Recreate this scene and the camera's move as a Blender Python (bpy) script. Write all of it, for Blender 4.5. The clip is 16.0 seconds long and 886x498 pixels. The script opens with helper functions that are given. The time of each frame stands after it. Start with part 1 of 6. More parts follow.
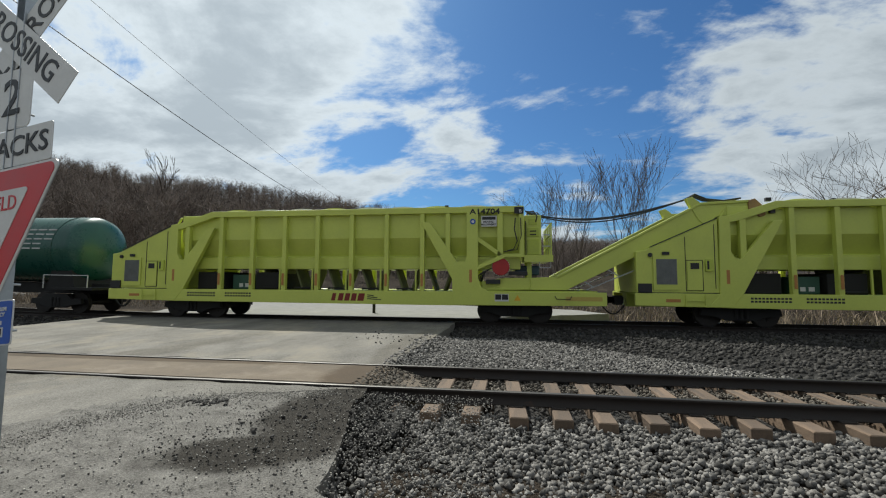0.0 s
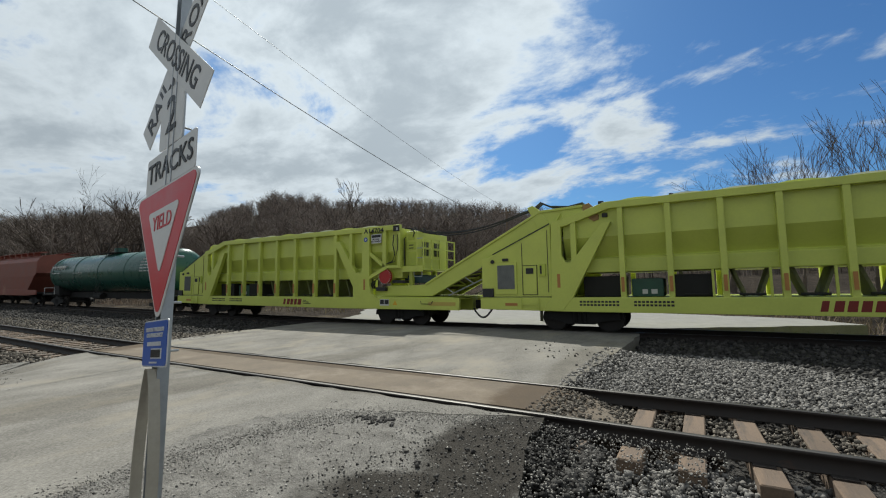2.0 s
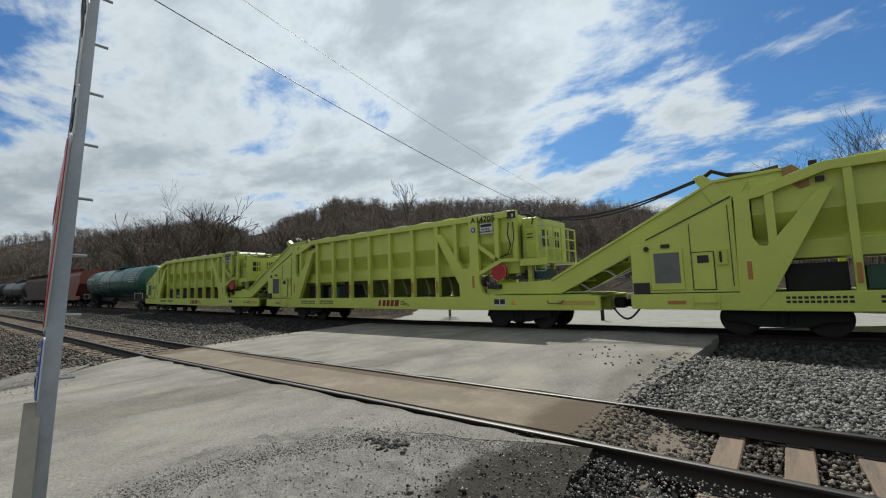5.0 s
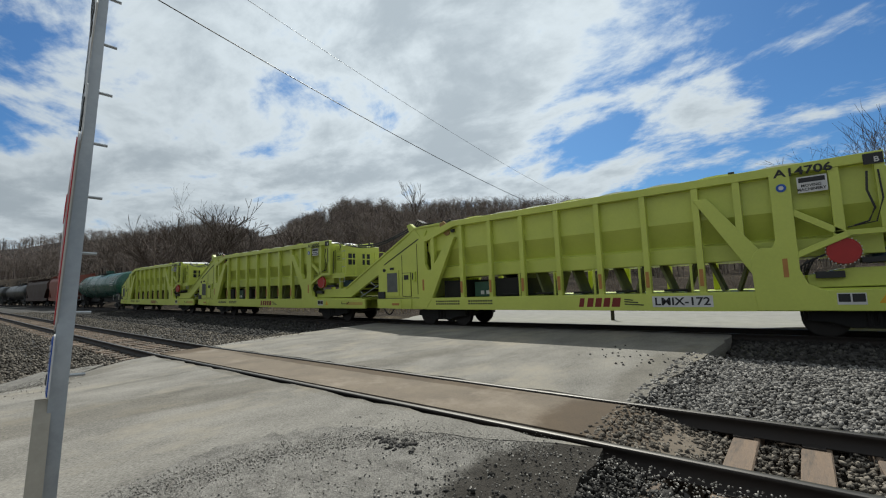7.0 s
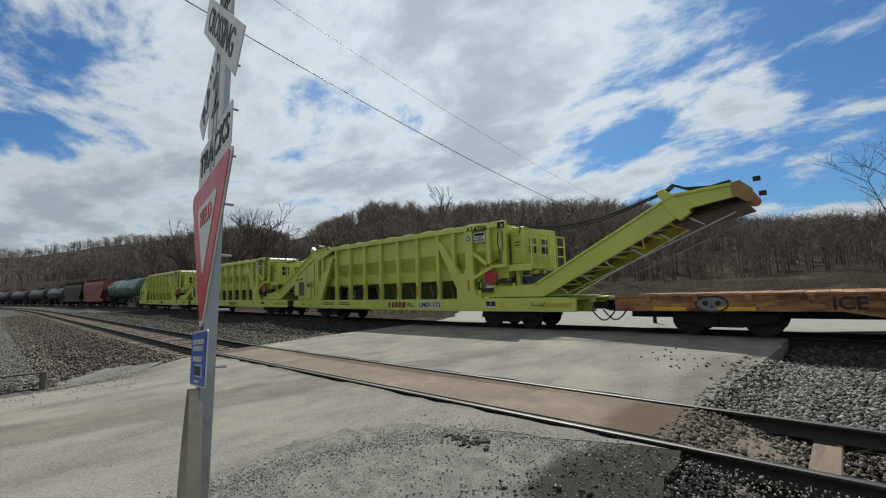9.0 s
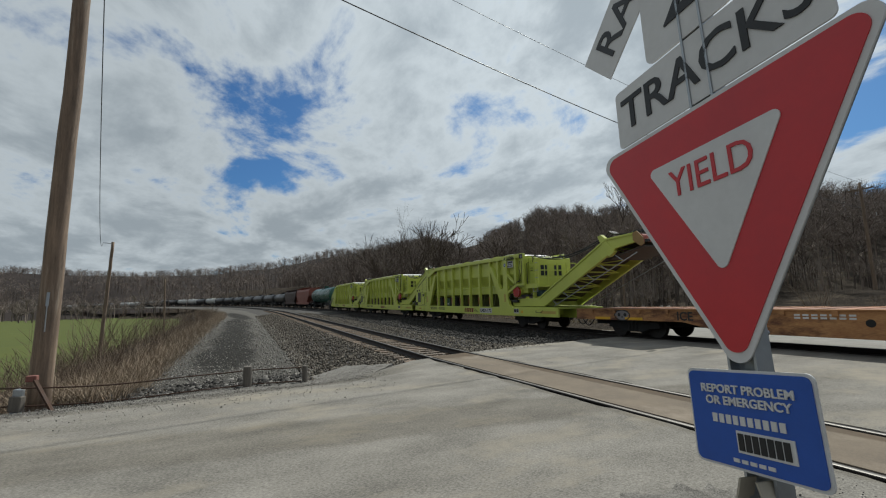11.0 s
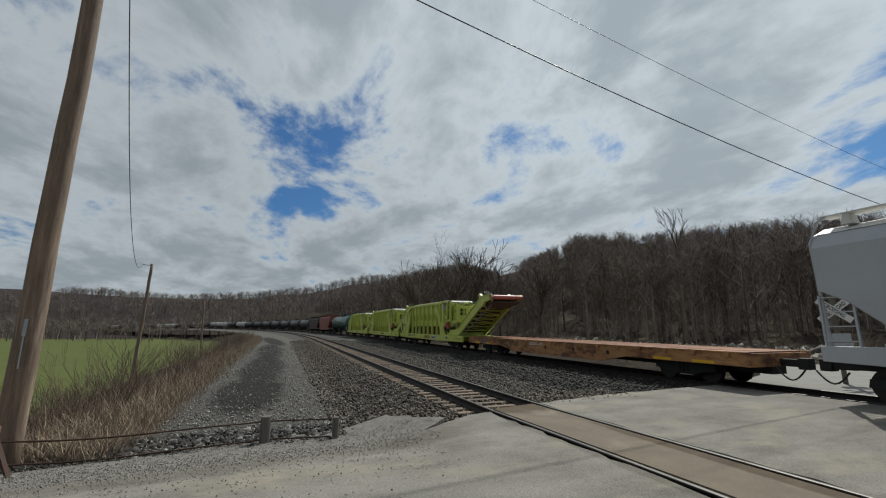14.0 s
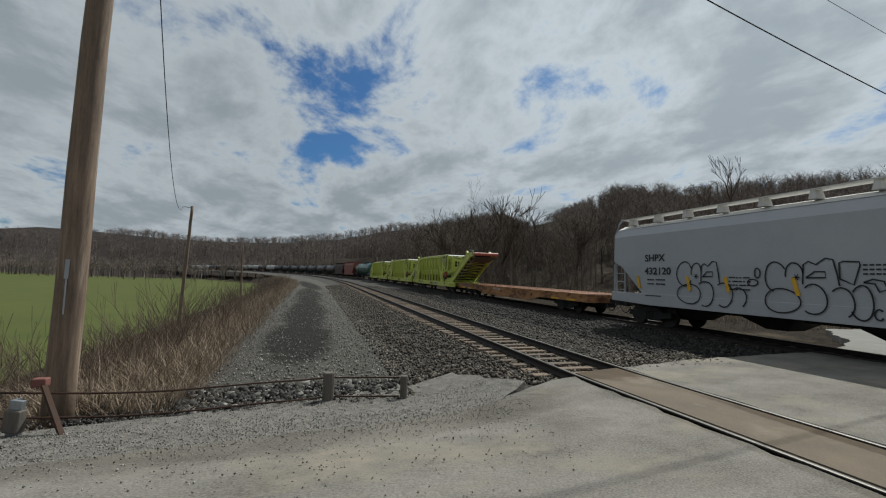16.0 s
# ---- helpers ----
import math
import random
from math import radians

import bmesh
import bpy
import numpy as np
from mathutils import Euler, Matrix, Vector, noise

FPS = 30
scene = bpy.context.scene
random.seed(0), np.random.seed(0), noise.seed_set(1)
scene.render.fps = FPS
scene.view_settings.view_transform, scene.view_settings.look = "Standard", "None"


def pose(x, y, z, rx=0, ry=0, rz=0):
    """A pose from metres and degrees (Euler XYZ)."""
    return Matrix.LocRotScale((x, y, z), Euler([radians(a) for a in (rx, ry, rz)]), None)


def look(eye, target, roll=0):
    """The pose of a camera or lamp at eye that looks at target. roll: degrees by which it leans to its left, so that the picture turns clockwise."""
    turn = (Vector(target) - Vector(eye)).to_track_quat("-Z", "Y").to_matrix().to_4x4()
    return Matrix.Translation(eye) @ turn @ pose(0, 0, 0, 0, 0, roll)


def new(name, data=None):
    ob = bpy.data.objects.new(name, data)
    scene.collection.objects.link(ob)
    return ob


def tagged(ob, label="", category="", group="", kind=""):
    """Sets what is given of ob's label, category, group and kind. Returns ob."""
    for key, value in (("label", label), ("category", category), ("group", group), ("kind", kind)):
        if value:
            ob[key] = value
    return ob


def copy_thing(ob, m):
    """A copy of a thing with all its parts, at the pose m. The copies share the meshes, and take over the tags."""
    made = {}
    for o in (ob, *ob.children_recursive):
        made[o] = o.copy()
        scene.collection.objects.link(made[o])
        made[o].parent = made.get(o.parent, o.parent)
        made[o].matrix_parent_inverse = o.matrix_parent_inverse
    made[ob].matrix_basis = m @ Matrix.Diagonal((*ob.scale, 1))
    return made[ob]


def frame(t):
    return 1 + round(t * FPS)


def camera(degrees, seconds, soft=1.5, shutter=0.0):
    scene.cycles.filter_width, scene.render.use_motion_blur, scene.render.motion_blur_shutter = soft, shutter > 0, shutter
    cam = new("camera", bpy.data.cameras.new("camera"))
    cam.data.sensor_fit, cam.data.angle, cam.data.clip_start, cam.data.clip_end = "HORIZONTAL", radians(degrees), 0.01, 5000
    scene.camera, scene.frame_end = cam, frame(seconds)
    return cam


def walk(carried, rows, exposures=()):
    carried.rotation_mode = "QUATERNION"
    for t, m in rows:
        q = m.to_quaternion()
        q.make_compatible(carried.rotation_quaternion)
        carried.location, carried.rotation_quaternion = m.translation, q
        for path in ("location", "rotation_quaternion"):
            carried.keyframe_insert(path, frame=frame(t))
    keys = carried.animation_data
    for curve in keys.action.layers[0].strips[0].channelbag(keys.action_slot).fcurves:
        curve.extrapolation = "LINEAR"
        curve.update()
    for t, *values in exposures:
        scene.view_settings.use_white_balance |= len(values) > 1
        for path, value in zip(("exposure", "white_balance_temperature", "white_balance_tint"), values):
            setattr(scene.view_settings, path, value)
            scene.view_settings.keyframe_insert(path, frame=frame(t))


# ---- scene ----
cam = camera(92.7, 16.0, 1.15)
PATH = [
    (0, (2.164, -6.036, 1.532), (1.875, -4.063, 1.678), 0.3),
    (0.5, (2.024, -5.829, 1.531), (1.502, -3.906, 1.703), -0.4),
    (1, (1.921, -5.657, 1.542), (1.225, -3.79, 1.721), -0.7),
    (1.5, (1.819, -5.444, 1.553), (0.927, -3.664, 1.732), -0.7),
    (2, (1.802, -5.163, 1.559), (0.802, -3.44, 1.735), -1.0),
    (2.5, (1.734, -4.842, 1.563), (0.702, -3.138, 1.739), -0.9),
    (3, (1.698, -4.614, 1.58), (0.592, -2.956, 1.751), -0.8),
    (3.5, (1.705, -4.424, 1.557), (0.553, -2.798, 1.731), -0.5),
    (4, (1.721, -4.289, 1.564), (0.532, -2.691, 1.74), -1.4),
    (6.5, (1.7, -4.172, 1.54), (0.448, -2.622, 1.72), -2.1),
    (7, (1.707, -4.176, 1.539), (0.448, -2.633, 1.72), -2.3),
    (7.5, (1.714, -4.196, 1.549), (0.442, -2.663, 1.729), -2.3),
    (8, (1.688, -4.241, 1.557), (0.408, -2.716, 1.741), -2.2),
    (8.5, (1.653, -4.289, 1.565), (0.36, -2.775, 1.757), -2.1),
    (9, (1.419, -4.553, 1.545), (0.069, -3.09, 1.74), -2.2),
    (9.5, (1.091, -4.843, 1.558), (-0.44, -3.571, 1.754), -2.9),
    (10, (0.668, -4.991, 1.56), (-1.001, -3.909, 1.766), -2.6),
    (12.5, (-1.598, -5.135, 1.763), (-3.439, -4.432, 2.108), -1.3),
    (13, (-1.981, -5.093, 1.811), (-3.82, -4.405, 2.193), -1.7),
    (13.5, (-2.347, -4.926, 1.802), (-4.185, -4.238, 2.188), -1.2),
    (14, (-2.704, -4.78, 1.824), (-4.541, -4.087, 2.206), -0.1),
    (14.5, (-2.971, -4.765, 1.82), (-4.807, -4.062, 2.19), -0.1),
    (15, (-3.361, -4.865, 1.805), (-5.206, -4.165, 2.13), -1.3),
    (15.5, (-3.8, -5.025, 1.834), (-5.681, -4.388, 2.067), 1.3),
    (16, (-4.367, -5.339, 1.906), (-6.275, -4.756, 2.048), 1.6),
]
walk(cam, [(t, look(eye, target, roll)) for t, eye, target, roll in PATH],
     [(0, 0.16, 6350, 4), (4, 0.14, 6350, 4), (9, 0.06, 6350, 4), (10.2, -0.04, 6350, 4), (12.5, -0.2, 6350, 4), (16, -0.26, 6350, 4)])

# ---- light ----
SUN_AZ, SUN_EL = 37.0, 48.0          # degrees left of +y, degrees up
sun_dir = Vector((-math.sin(radians(SUN_AZ)) * math.cos(radians(SUN_EL)), math.cos(radians(SUN_AZ)) * math.cos(radians(SUN_EL)), math.sin(radians(SUN_EL))))
sun = new("sun", bpy.data.lights.new("sun", "SUN"))
sun.data.energy, sun.data.angle, sun.data.color = 4.9, radians(0.6), (1.0, 0.965, 0.90)
sun.matrix_world = look(sun_dir * 300, (0, 0, 0))

world = bpy.data.worlds.new("sky")
scene.world = world
world.use_nodes = True
wn, wl = world.node_tree.nodes, world.node_tree.links
wn.clear()


def wnode(kind, **sets):
    n = wn.new(kind)
    for k, v in sets.items():
        n.inputs[k].default_value = v
    return n


sky = wn.new("ShaderNodeTexSky")
sky.sky_type, sky.sun_disc = "NISHITA", False
sky.sun_elevation, sky.sun_rotation = radians(SUN_EL), radians(-SUN_AZ)
coord = wn.new("ShaderNodeTexCoord")
sep = wn.new("ShaderNodeSeparateXYZ")
wl.new(coord.outputs["Generated"], sep.inputs[0])


def wmath(op, a, b=None, c=None):
    n = wn.new("ShaderNodeMath")
    n.operation = op
    for i, v in enumerate((a, b, c)):
        if v is None:
            continue
        if isinstance(v, (int, float)):
            n.inputs[i].default_value = v
        else:
            wl.new(v, n.inputs[i])
    return n.outputs[0]


up = wmath("ADD", wmath("MAXIMUM", sep.outputs["Z"], 0.0), 0.22)
comb = wn.new("ShaderNodeCombineXYZ")
wl.new(wmath("DIVIDE", sep.outputs["X"], up), comb.inputs[0])
wl.new(wmath("DIVIDE", sep.outputs["Y"], up), comb.inputs[1])
mp = wn.new("ShaderNodeMapping")
mp.inputs["Rotation"].default_value = (0, 0, radians(62))
mp.inputs["Location"].default_value = (0.55, 0.2, 0)
mp.inputs["Scale"].default_value = (0.95, 1.3, 1)
wl.new(comb.outputs[0], mp.inputs[0])
big = wnode("ShaderNodeTexNoise", Scale=1.5, Detail=9.0, Roughness=0.6, Distortion=0.35)
fine = wnode("ShaderNodeTexNoise", Scale=4.2, Detail=8.0, Roughness=0.62, Distortion=0.2)
wl.new(mp.outputs[0], big.inputs["Vector"])
wl.new(mp.outputs[0], fine.inputs["Vector"])


def toward(v):
    n = wn.new("ShaderNodeVectorMath")
    n.operation = "DOT_PRODUCT"
    wl.new(coord.outputs["Generated"], n.inputs[0])
    n.inputs[1].default_value = Vector(v).normalized()
    return n.outputs["Value"]


def smooth(value, lo, hi):
    n = wn.new("ShaderNodeMapRange")
    n.interpolation_type = "SMOOTHSTEP"
    wl.new(value, n.inputs[0])
    n.inputs[1].default_value, n.inputs[2].default_value = lo, hi
    return n.outputs[0]


gap = wmath("MULTIPLY", smooth(toward((0.08, 0.91, 0.39)), 0.81, 0.985), -0.20)
gap2 = wmath("MULTIPLY", smooth(toward((-0.91, 0.03, 0.41)), 0.955, 1.0), -0.08)
dens = wmath("ADD", wmath("ADD", wmath("MULTIPLY_ADD", fine.outputs[0], 0.34, big.outputs[0]), gap), gap2)
cover = smooth(dens, 0.455, 0.605)
thick = smooth(dens, 0.54, 0.80)
shade = wn.new("ShaderNodeMixRGB")
shade.inputs[1].default_value = (0.70, 0.745, 0.80, 1)
shade.inputs[2].default_value = (0.43, 0.475, 0.53, 1)
wl.new(thick, shade.inputs[0])
glow = wmath("MULTIPLY_ADD", smooth(toward(sun_dir), 0.55, 1.0), 0.26, 0.76)
lit = wn.new("ShaderNodeMixRGB")
lit.blend_type = "MULTIPLY"
lit.inputs[0].default_value = 1
wl.new(shade.outputs[0], lit.inputs[1])
wl.new(glow, lit.inputs[2])
blue = wn.new("ShaderNodeMixRGB")
blue.blend_type = "MULTIPLY"
blue.inputs[0].default_value = 1
blue.inputs[2].default_value = (0.030, 0.052, 0.078, 1)
wl.new(sky.outputs[0], blue.inputs[1])
mix = wn.new("ShaderNodeMixRGB")
wl.new(cover, mix.inputs[0])
wl.new(blue.outputs[0], mix.inputs[1])
wl.new(lit.outputs[0], mix.inputs[2])
bg = wnode("ShaderNodeBackground", Strength=1.0)
wl.new(mix.outputs[0], bg.inputs[0])
wo = wn.new("ShaderNodeOutputWorld")
wl.new(bg.outputs[0], wo.inputs[0])


# ---- materials ----
def material(name, base, second=None, rough=0.7, metal=0.0, scale=4.0, fine_scale=60.0, bump=0.3, bump_dist=0.01, amount=0.6, spots=None, spot_level=0.62, island=0.0, stretch=(1, 1, 1), coords="Object", spec=None, grain=0.5):
    m = bpy.data.materials.new(name)
    m.use_nodes = True
    n, l = m.node_tree.nodes, m.node_tree.links
    b = n["Principled BSDF"]
    b.inputs["Metallic"].default_value = metal
    if spec is not None:
        b.inputs["Specular IOR Level"].default_value = spec
    tc = n.new("ShaderNodeTexCoord")
    mapping = n.new("ShaderNodeMapping")
    mapping.inputs["Scale"].default_value = stretch
    l.new(tc.outputs[coords], mapping.inputs[0])
    a = n.new("ShaderNodeTexNoise")
    a.inputs["Scale"].default_value, a.inputs["Detail"].default_value, a.inputs["Roughness"].default_value = scale, 6, 0.6
    c = n.new("ShaderNodeTexNoise")
    c.inputs["Scale"].default_value, c.inputs["Detail"].default_value, c.inputs["Roughness"].default_value = fine_scale, 5, 0.65
    l.new(mapping.outputs[0], a.inputs["Vector"])
    l.new(mapping.outputs[0], c.inputs["Vector"])
    add = n.new("ShaderNodeMath")
    add.operation = "MULTIPLY_ADD"
    l.new(c.outputs[0], add.inputs[0])
    add.inputs[1].default_value = grain
    l.new(a.outputs[0], add.inputs[2])
    ramp = n.new("ShaderNodeMapRange")
    l.new(add.outputs[0], ramp.inputs[0])
    ramp.inputs[1].default_value, ramp.inputs[2].default_value = 0.5 + grain / 2 - 0.22 - 0.06 * grain, 0.5 + grain / 2 + 0.22 + 0.06 * grain
    mixc = n.new("ShaderNodeMixRGB")
    second = second or tuple(v * 0.75 for v in base)
    mixc.inputs[1].default_value, mixc.inputs[2].default_value = (*second, 1), (*base, 1)
    l.new(ramp.outputs[0], mixc.inputs[0])
    out = mixc.outputs[0]
    if spots:
        s = n.new("ShaderNodeTexNoise")
        s.inputs["Scale"].default_value, s.inputs["Detail"].default_value, s.inputs["Roughness"].default_value = scale * 0.45, 9, 0.7
        l.new(mapping.outputs[0], s.inputs["Vector"])
        r = n.new("ShaderNodeMapRange")
        l.new(s.outputs[0], r.inputs[0])
        r.inputs[1].default_value, r.inputs[2].default_value = spot_level - 0.05, spot_level + 0.08
        k = n.new("ShaderNodeMixRGB")
        k.inputs[2].default_value = (*spots, 1)
        l.new(r.outputs[0], k.inputs[0])
        l.new(out, k.inputs[1])
        out = k.outputs[0]
    if island:
        g = n.new("ShaderNodeNewGeometry")
        o = n.new("ShaderNodeObjectInfo")
        both = n.new("ShaderNodeMath")
        both.operation = "ADD"
        l.new(g.outputs["Random Per Island"], both.inputs[0])
        l.new(o.outputs["Random"], both.inputs[1])
        wrap = n.new("ShaderNodeMath")
        wrap.operation = "FRACT"
        l.new(both.outputs[0], wrap.inputs[0])
        v = n.new("ShaderNodeMapRange")
        l.new(wrap.outputs[0], v.inputs[0])
        v.inputs[3].default_value, v.inputs[4].default_value = 1 - island, 1 + island
        h = n.new("ShaderNodeHueSaturation")
        l.new(v.outputs[0], h.inputs["Value"])
        l.new(out, h.inputs["Color"])
        out = h.outputs[0]
    l.new(out, b.inputs["Base Color"])
    rr = n.new("ShaderNodeMapRange")
    l.new(add.outputs[0], rr.inputs[0])
    rr.inputs[1].default_value, rr.inputs[2].default_value = 0.4, 1.1
    rr.inputs[3].default_value, rr.inputs[4].default_value = max(0.05, rough - 0.12), min(1, rough + 0.12)
    l.new(rr.outputs[0], b.inputs["Roughness"])
    if bump:
        bp = n.new("ShaderNodeBump")
        bp.inputs["Strength"].default_value, bp.inputs["Distance"].default_value = bump, bump_dist
        l.new(add.outputs[0], bp.inputs["Height"])
        l.new(bp.outputs[0], b.inputs["Normal"])
    return m


def stain(m, colour, places, wobble=0.5, scale=1.2):
    """Adds a dirty patch with a ragged, fading edge: places are x, y, half-lengths and turn of soft ovals on the ground."""
    n, l = m.node_tree.nodes, m.node_tree.links
    b = n["Principled BSDF"]
    old = b.inputs["Base Color"].links[0].from_socket
    tc = n.new("ShaderNodeTexCoord")
    noise = n.new("ShaderNodeTexNoise")
    noise.inputs["Scale"].default_value, noise.inputs["Detail"].default_value, noise.inputs["Roughness"].default_value = scale, 8, 0.68
    l.new(tc.outputs["Object"], noise.inputs["Vector"])
    total = None
    for x, y, rx, ry, turn in places:
        mp_ = n.new("ShaderNodeMapping")
        mp_.vector_type = "TEXTURE"
        mp_.inputs["Location"].default_value = (x, y, 0)
        mp_.inputs["Rotation"].default_value = (0, 0, radians(turn))
        mp_.inputs["Scale"].default_value = (rx, ry, 1000)
        l.new(tc.outputs["Object"], mp_.inputs[0])
        ln = n.new("ShaderNodeVectorMath")
        ln.operation = "LENGTH"
        l.new(mp_.outputs[0], ln.inputs[0])
        if total is None:
            total = ln.outputs["Value"]
        else:
            mn = n.new("ShaderNodeMath")
            mn.operation = "MINIMUM"
            l.new(total, mn.inputs[0])
            l.new(ln.outputs["Value"], mn.inputs[1])
            total = mn.outputs[0]
    add = n.new("ShaderNodeMath")
    add.operation = "MULTIPLY_ADD"
    l.new(noise.outputs[0], add.inputs[0])
    add.inputs[1].default_value = -wobble * 2
    l.new(total, add.inputs[2])
    r = n.new("ShaderNodeMapRange")
    r.interpolation_type = "SMOOTHSTEP"
    l.new(add.outputs[0], r.inputs[0])
    r.inputs[1].default_value, r.inputs[2].default_value = 1.12 - wobble, 0.72 - wobble
    k = n.new("ShaderNodeMixRGB")
    k.inputs[2].default_value = (*colour, 1)
    tint = n.new("ShaderNodeMixRGB")
    tint.blend_type = "MULTIPLY"
    tint.inputs[0].default_value = 1
    tint.inputs[2].default_value = (*colour, 1)
    l.new(old, tint.inputs[1])
    l.new(r.outputs[0], k.inputs[0])
    l.new(old, k.inputs[1])
    l.new(tint.outputs[0], k.inputs[2])
    l.new(k.outputs[0], b.inputs["Base Color"])


LIME = material("lime_paint", (0.56, 0.61, 0.115), (0.47, 0.52, 0.10), 0.38, scale=0.9, fine_scale=14, bump=0.06)
LIME_IN = material("lime_dusty_paint", (0.50, 0.58, 0.07), (0.36, 0.40, 0.08), 0.6, scale=1.6, fine_scale=20, bump=0.1)
BLACK = material("black_rubber", (0.02, 0.02, 0.021), (0.012, 0.012, 0.013), 0.55, scale=5, fine_scale=60)
STEEL_DARK = material("grimy_black_steel", (0.016, 0.015, 0.0145), (0.009, 0.0085, 0.008), 0.8, scale=4, fine_scale=40, spots=(0.03, 0.019, 0.013), spot_level=0.68)
WHEEL = material("rolled_wheel_steel", (0.03, 0.024, 0.02), (0.014, 0.012, 0.011), 0.6, 0.3, scale=6)
RAIL_SIDE = material("rusty_rail_steel", (0.035, 0.027, 0.023), (0.02, 0.016, 0.014), 0.75, 0.3, scale=5, fine_scale=70, spots=(0.08, 0.04, 0.022), spot_level=0.7)
RAIL_TOP = material("worn_rail_head", (0.105, 0.098, 0.092), (0.05, 0.046, 0.043), 0.5, 1.0, scale=3, fine_scale=50, bump=0.05, stretch=(0.2, 3, 1))
TIE = material("weathered_tie_wood", (0.185, 0.125, 0.082), (0.085, 0.058, 0.04), 0.85, scale=2.2, fine_scale=24, bump=0.6, bump_dist=0.012, stretch=(6, 0.7, 6), spots=(0.05, 0.04, 0.033), spot_level=0.63, island=0.35)
STONE_BROWN = material("soiled_brown_ballast", (0.16, 0.139, 0.116), (0.07, 0.06, 0.049), 0.9, scale=9, fine_scale=60, bump=0.4, bump_dist=0.006, island=0.7, spec=0.15)
STONE = material("grey_ballast_stone", (0.19, 0.178, 0.165), (0.085, 0.078, 0.072), 0.85, scale=9, fine_scale=60, bump=0.5, bump_dist=0.006, island=0.8, spec=0.2)
# STONE_DARK and BED_DARK hold the train's shade as well as fouling.
STONE_DARK = material("oily_dark_ballast", (0.055, 0.050, 0.046), (0.028, 0.026, 0.024), 0.85, scale=9, fine_scale=60, bump=0.4, island=0.6, spec=0.2)
BED = material("ballast_bed", (0.115, 0.107, 0.10), (0.022, 0.02, 0.019), 0.95, scale=14, fine_scale=55, bump=0.9, bump_dist=0.03, spec=0.2, grain=1.4)
BED_DARK = material("dark_ballast_bed", (0.034, 0.031, 0.029), (0.015, 0.014, 0.013), 0.95, scale=12, fine_scale=50, bump=0.9, bump_dist=0.03, spec=0.2, grain=1.4)
ASPHALT = material("worn_pale_asphalt", (0.262, 0.243, 0.216), (0.098, 0.09, 0.079), 0.9, scale=0.9, fine_scale=48, bump=0.7, bump_dist=0.008, stretch=(1.3, 0.7, 1), spots=(0.25, 0.222, 0.18), spot_level=0.56, spec=0.2, grain=1.5)
PANEL = material("crossing_infill_asphalt", (0.195, 0.158, 0.12), (0.11, 0.088, 0.068), 0.9, scale=1.2, fine_scale=60, bump=0.4, bump_dist=0.006, spots=(0.23, 0.19, 0.15), spot_level=0.6, spec=0.2, grain=0.9)
PALE_STONE = material("pale_gravel_chip", (0.29, 0.27, 0.245), (0.15, 0.139, 0.124), 0.9, scale=9, fine_scale=60, bump=0.3, bump_dist=0.004, island=0.7, spec=0.2)
GRAVEL = material("fine_gravel", (0.26, 0.243, 0.22), (0.085, 0.078, 0.07), 0.95, scale=5, fine_scale=62, bump=0.8, bump_dist=0.015, spots=(0.09, 0.08, 0.07), spot_level=0.64, spec=0.2, grain=1.7)
LOT = material("pale_gravel_lot", (0.26, 0.25, 0.232), (0.175, 0.167, 0.152), 0.95, scale=1.5, fine_scale=40, bump=0.3, spec=0.2, grain=1)
SOIL = material("leaf_litter_ground", (0.062, 0.049, 0.038), (0.017, 0.014, 0.012), 0.95, scale=0.5, fine_scale=3.2, bump=1.0, bump_dist=0.22, spots=(0.115, 0.092, 0.066), spot_level=0.6, spec=0.04, grain=1.6)
FIELD = material("young_green_crop", (0.098, 0.110, 0.037), (0.07, 0.084, 0.029), 0.9, scale=0.12, fine_scale=7, bump=0.5, bump_dist=0.05, spots=(0.14, 0.165, 0.05), spot_level=0.66, spec=0.04)
BARK = material("grey_brown_bark", (0.13, 0.105, 0.088), (0.075, 0.06, 0.05), 0.9, scale=3, fine_scale=25, bump=0.5, island=0.25, spec=0.04)
WOODS = material("bare_woods_bark", (0.27, 0.225, 0.195), (0.13, 0.105, 0.09), 0.95, scale=0.12, fine_scale=6, bump=0, island=0.65, spec=0.04)
HILLWOOD = material("distant_bare_woods", (0.048, 0.039, 0.036), (0.026, 0.022, 0.021), 1.0, scale=0.05, fine_scale=0.6, bump=0.8, bump_dist=1.0, spec=0.04)
POLEWOOD = material("weathered_pole_wood", (0.28, 0.197, 0.138), (0.08, 0.055, 0.038), 0.85, scale=3, fine_scale=30, bump=1.0, bump_dist=0.01, stretch=(5, 5, 0.35), spots=(0.33, 0.27, 0.21), spot_level=0.62)
POSTWOOD = material("old_fence_post_wood", (0.15, 0.13, 0.11), (0.075, 0.065, 0.055), 0.9, scale=4, fine_scale=40, bump=0.6, stretch=(4, 4, 0.5))
GALV = material("galvanised_steel", (0.40, 0.42, 0.44), (0.30, 0.32, 0.34), 0.42, 0.75, scale=7, fine_scale=40, bump=0.1)
SIGN_WHITE = material("reflective_white_sheeting", (0.62, 0.61, 0.60), (0.52, 0.51, 0.50), 0.45, scale=3, fine_scale=30, bump=0.03)
STRIP = material("weathered_plastic_strip", (0.40, 0.36, 0.29), (0.28, 0.25, 0.20), 0.5, scale=3, fine_scale=30, bump=0.03)
SIGN_RED = material("faded_red_sheeting", (0.52, 0.028, 0.035), (0.42, 0.022, 0.03), 0.4, scale=3, fine_scale=30, bump=0.03)
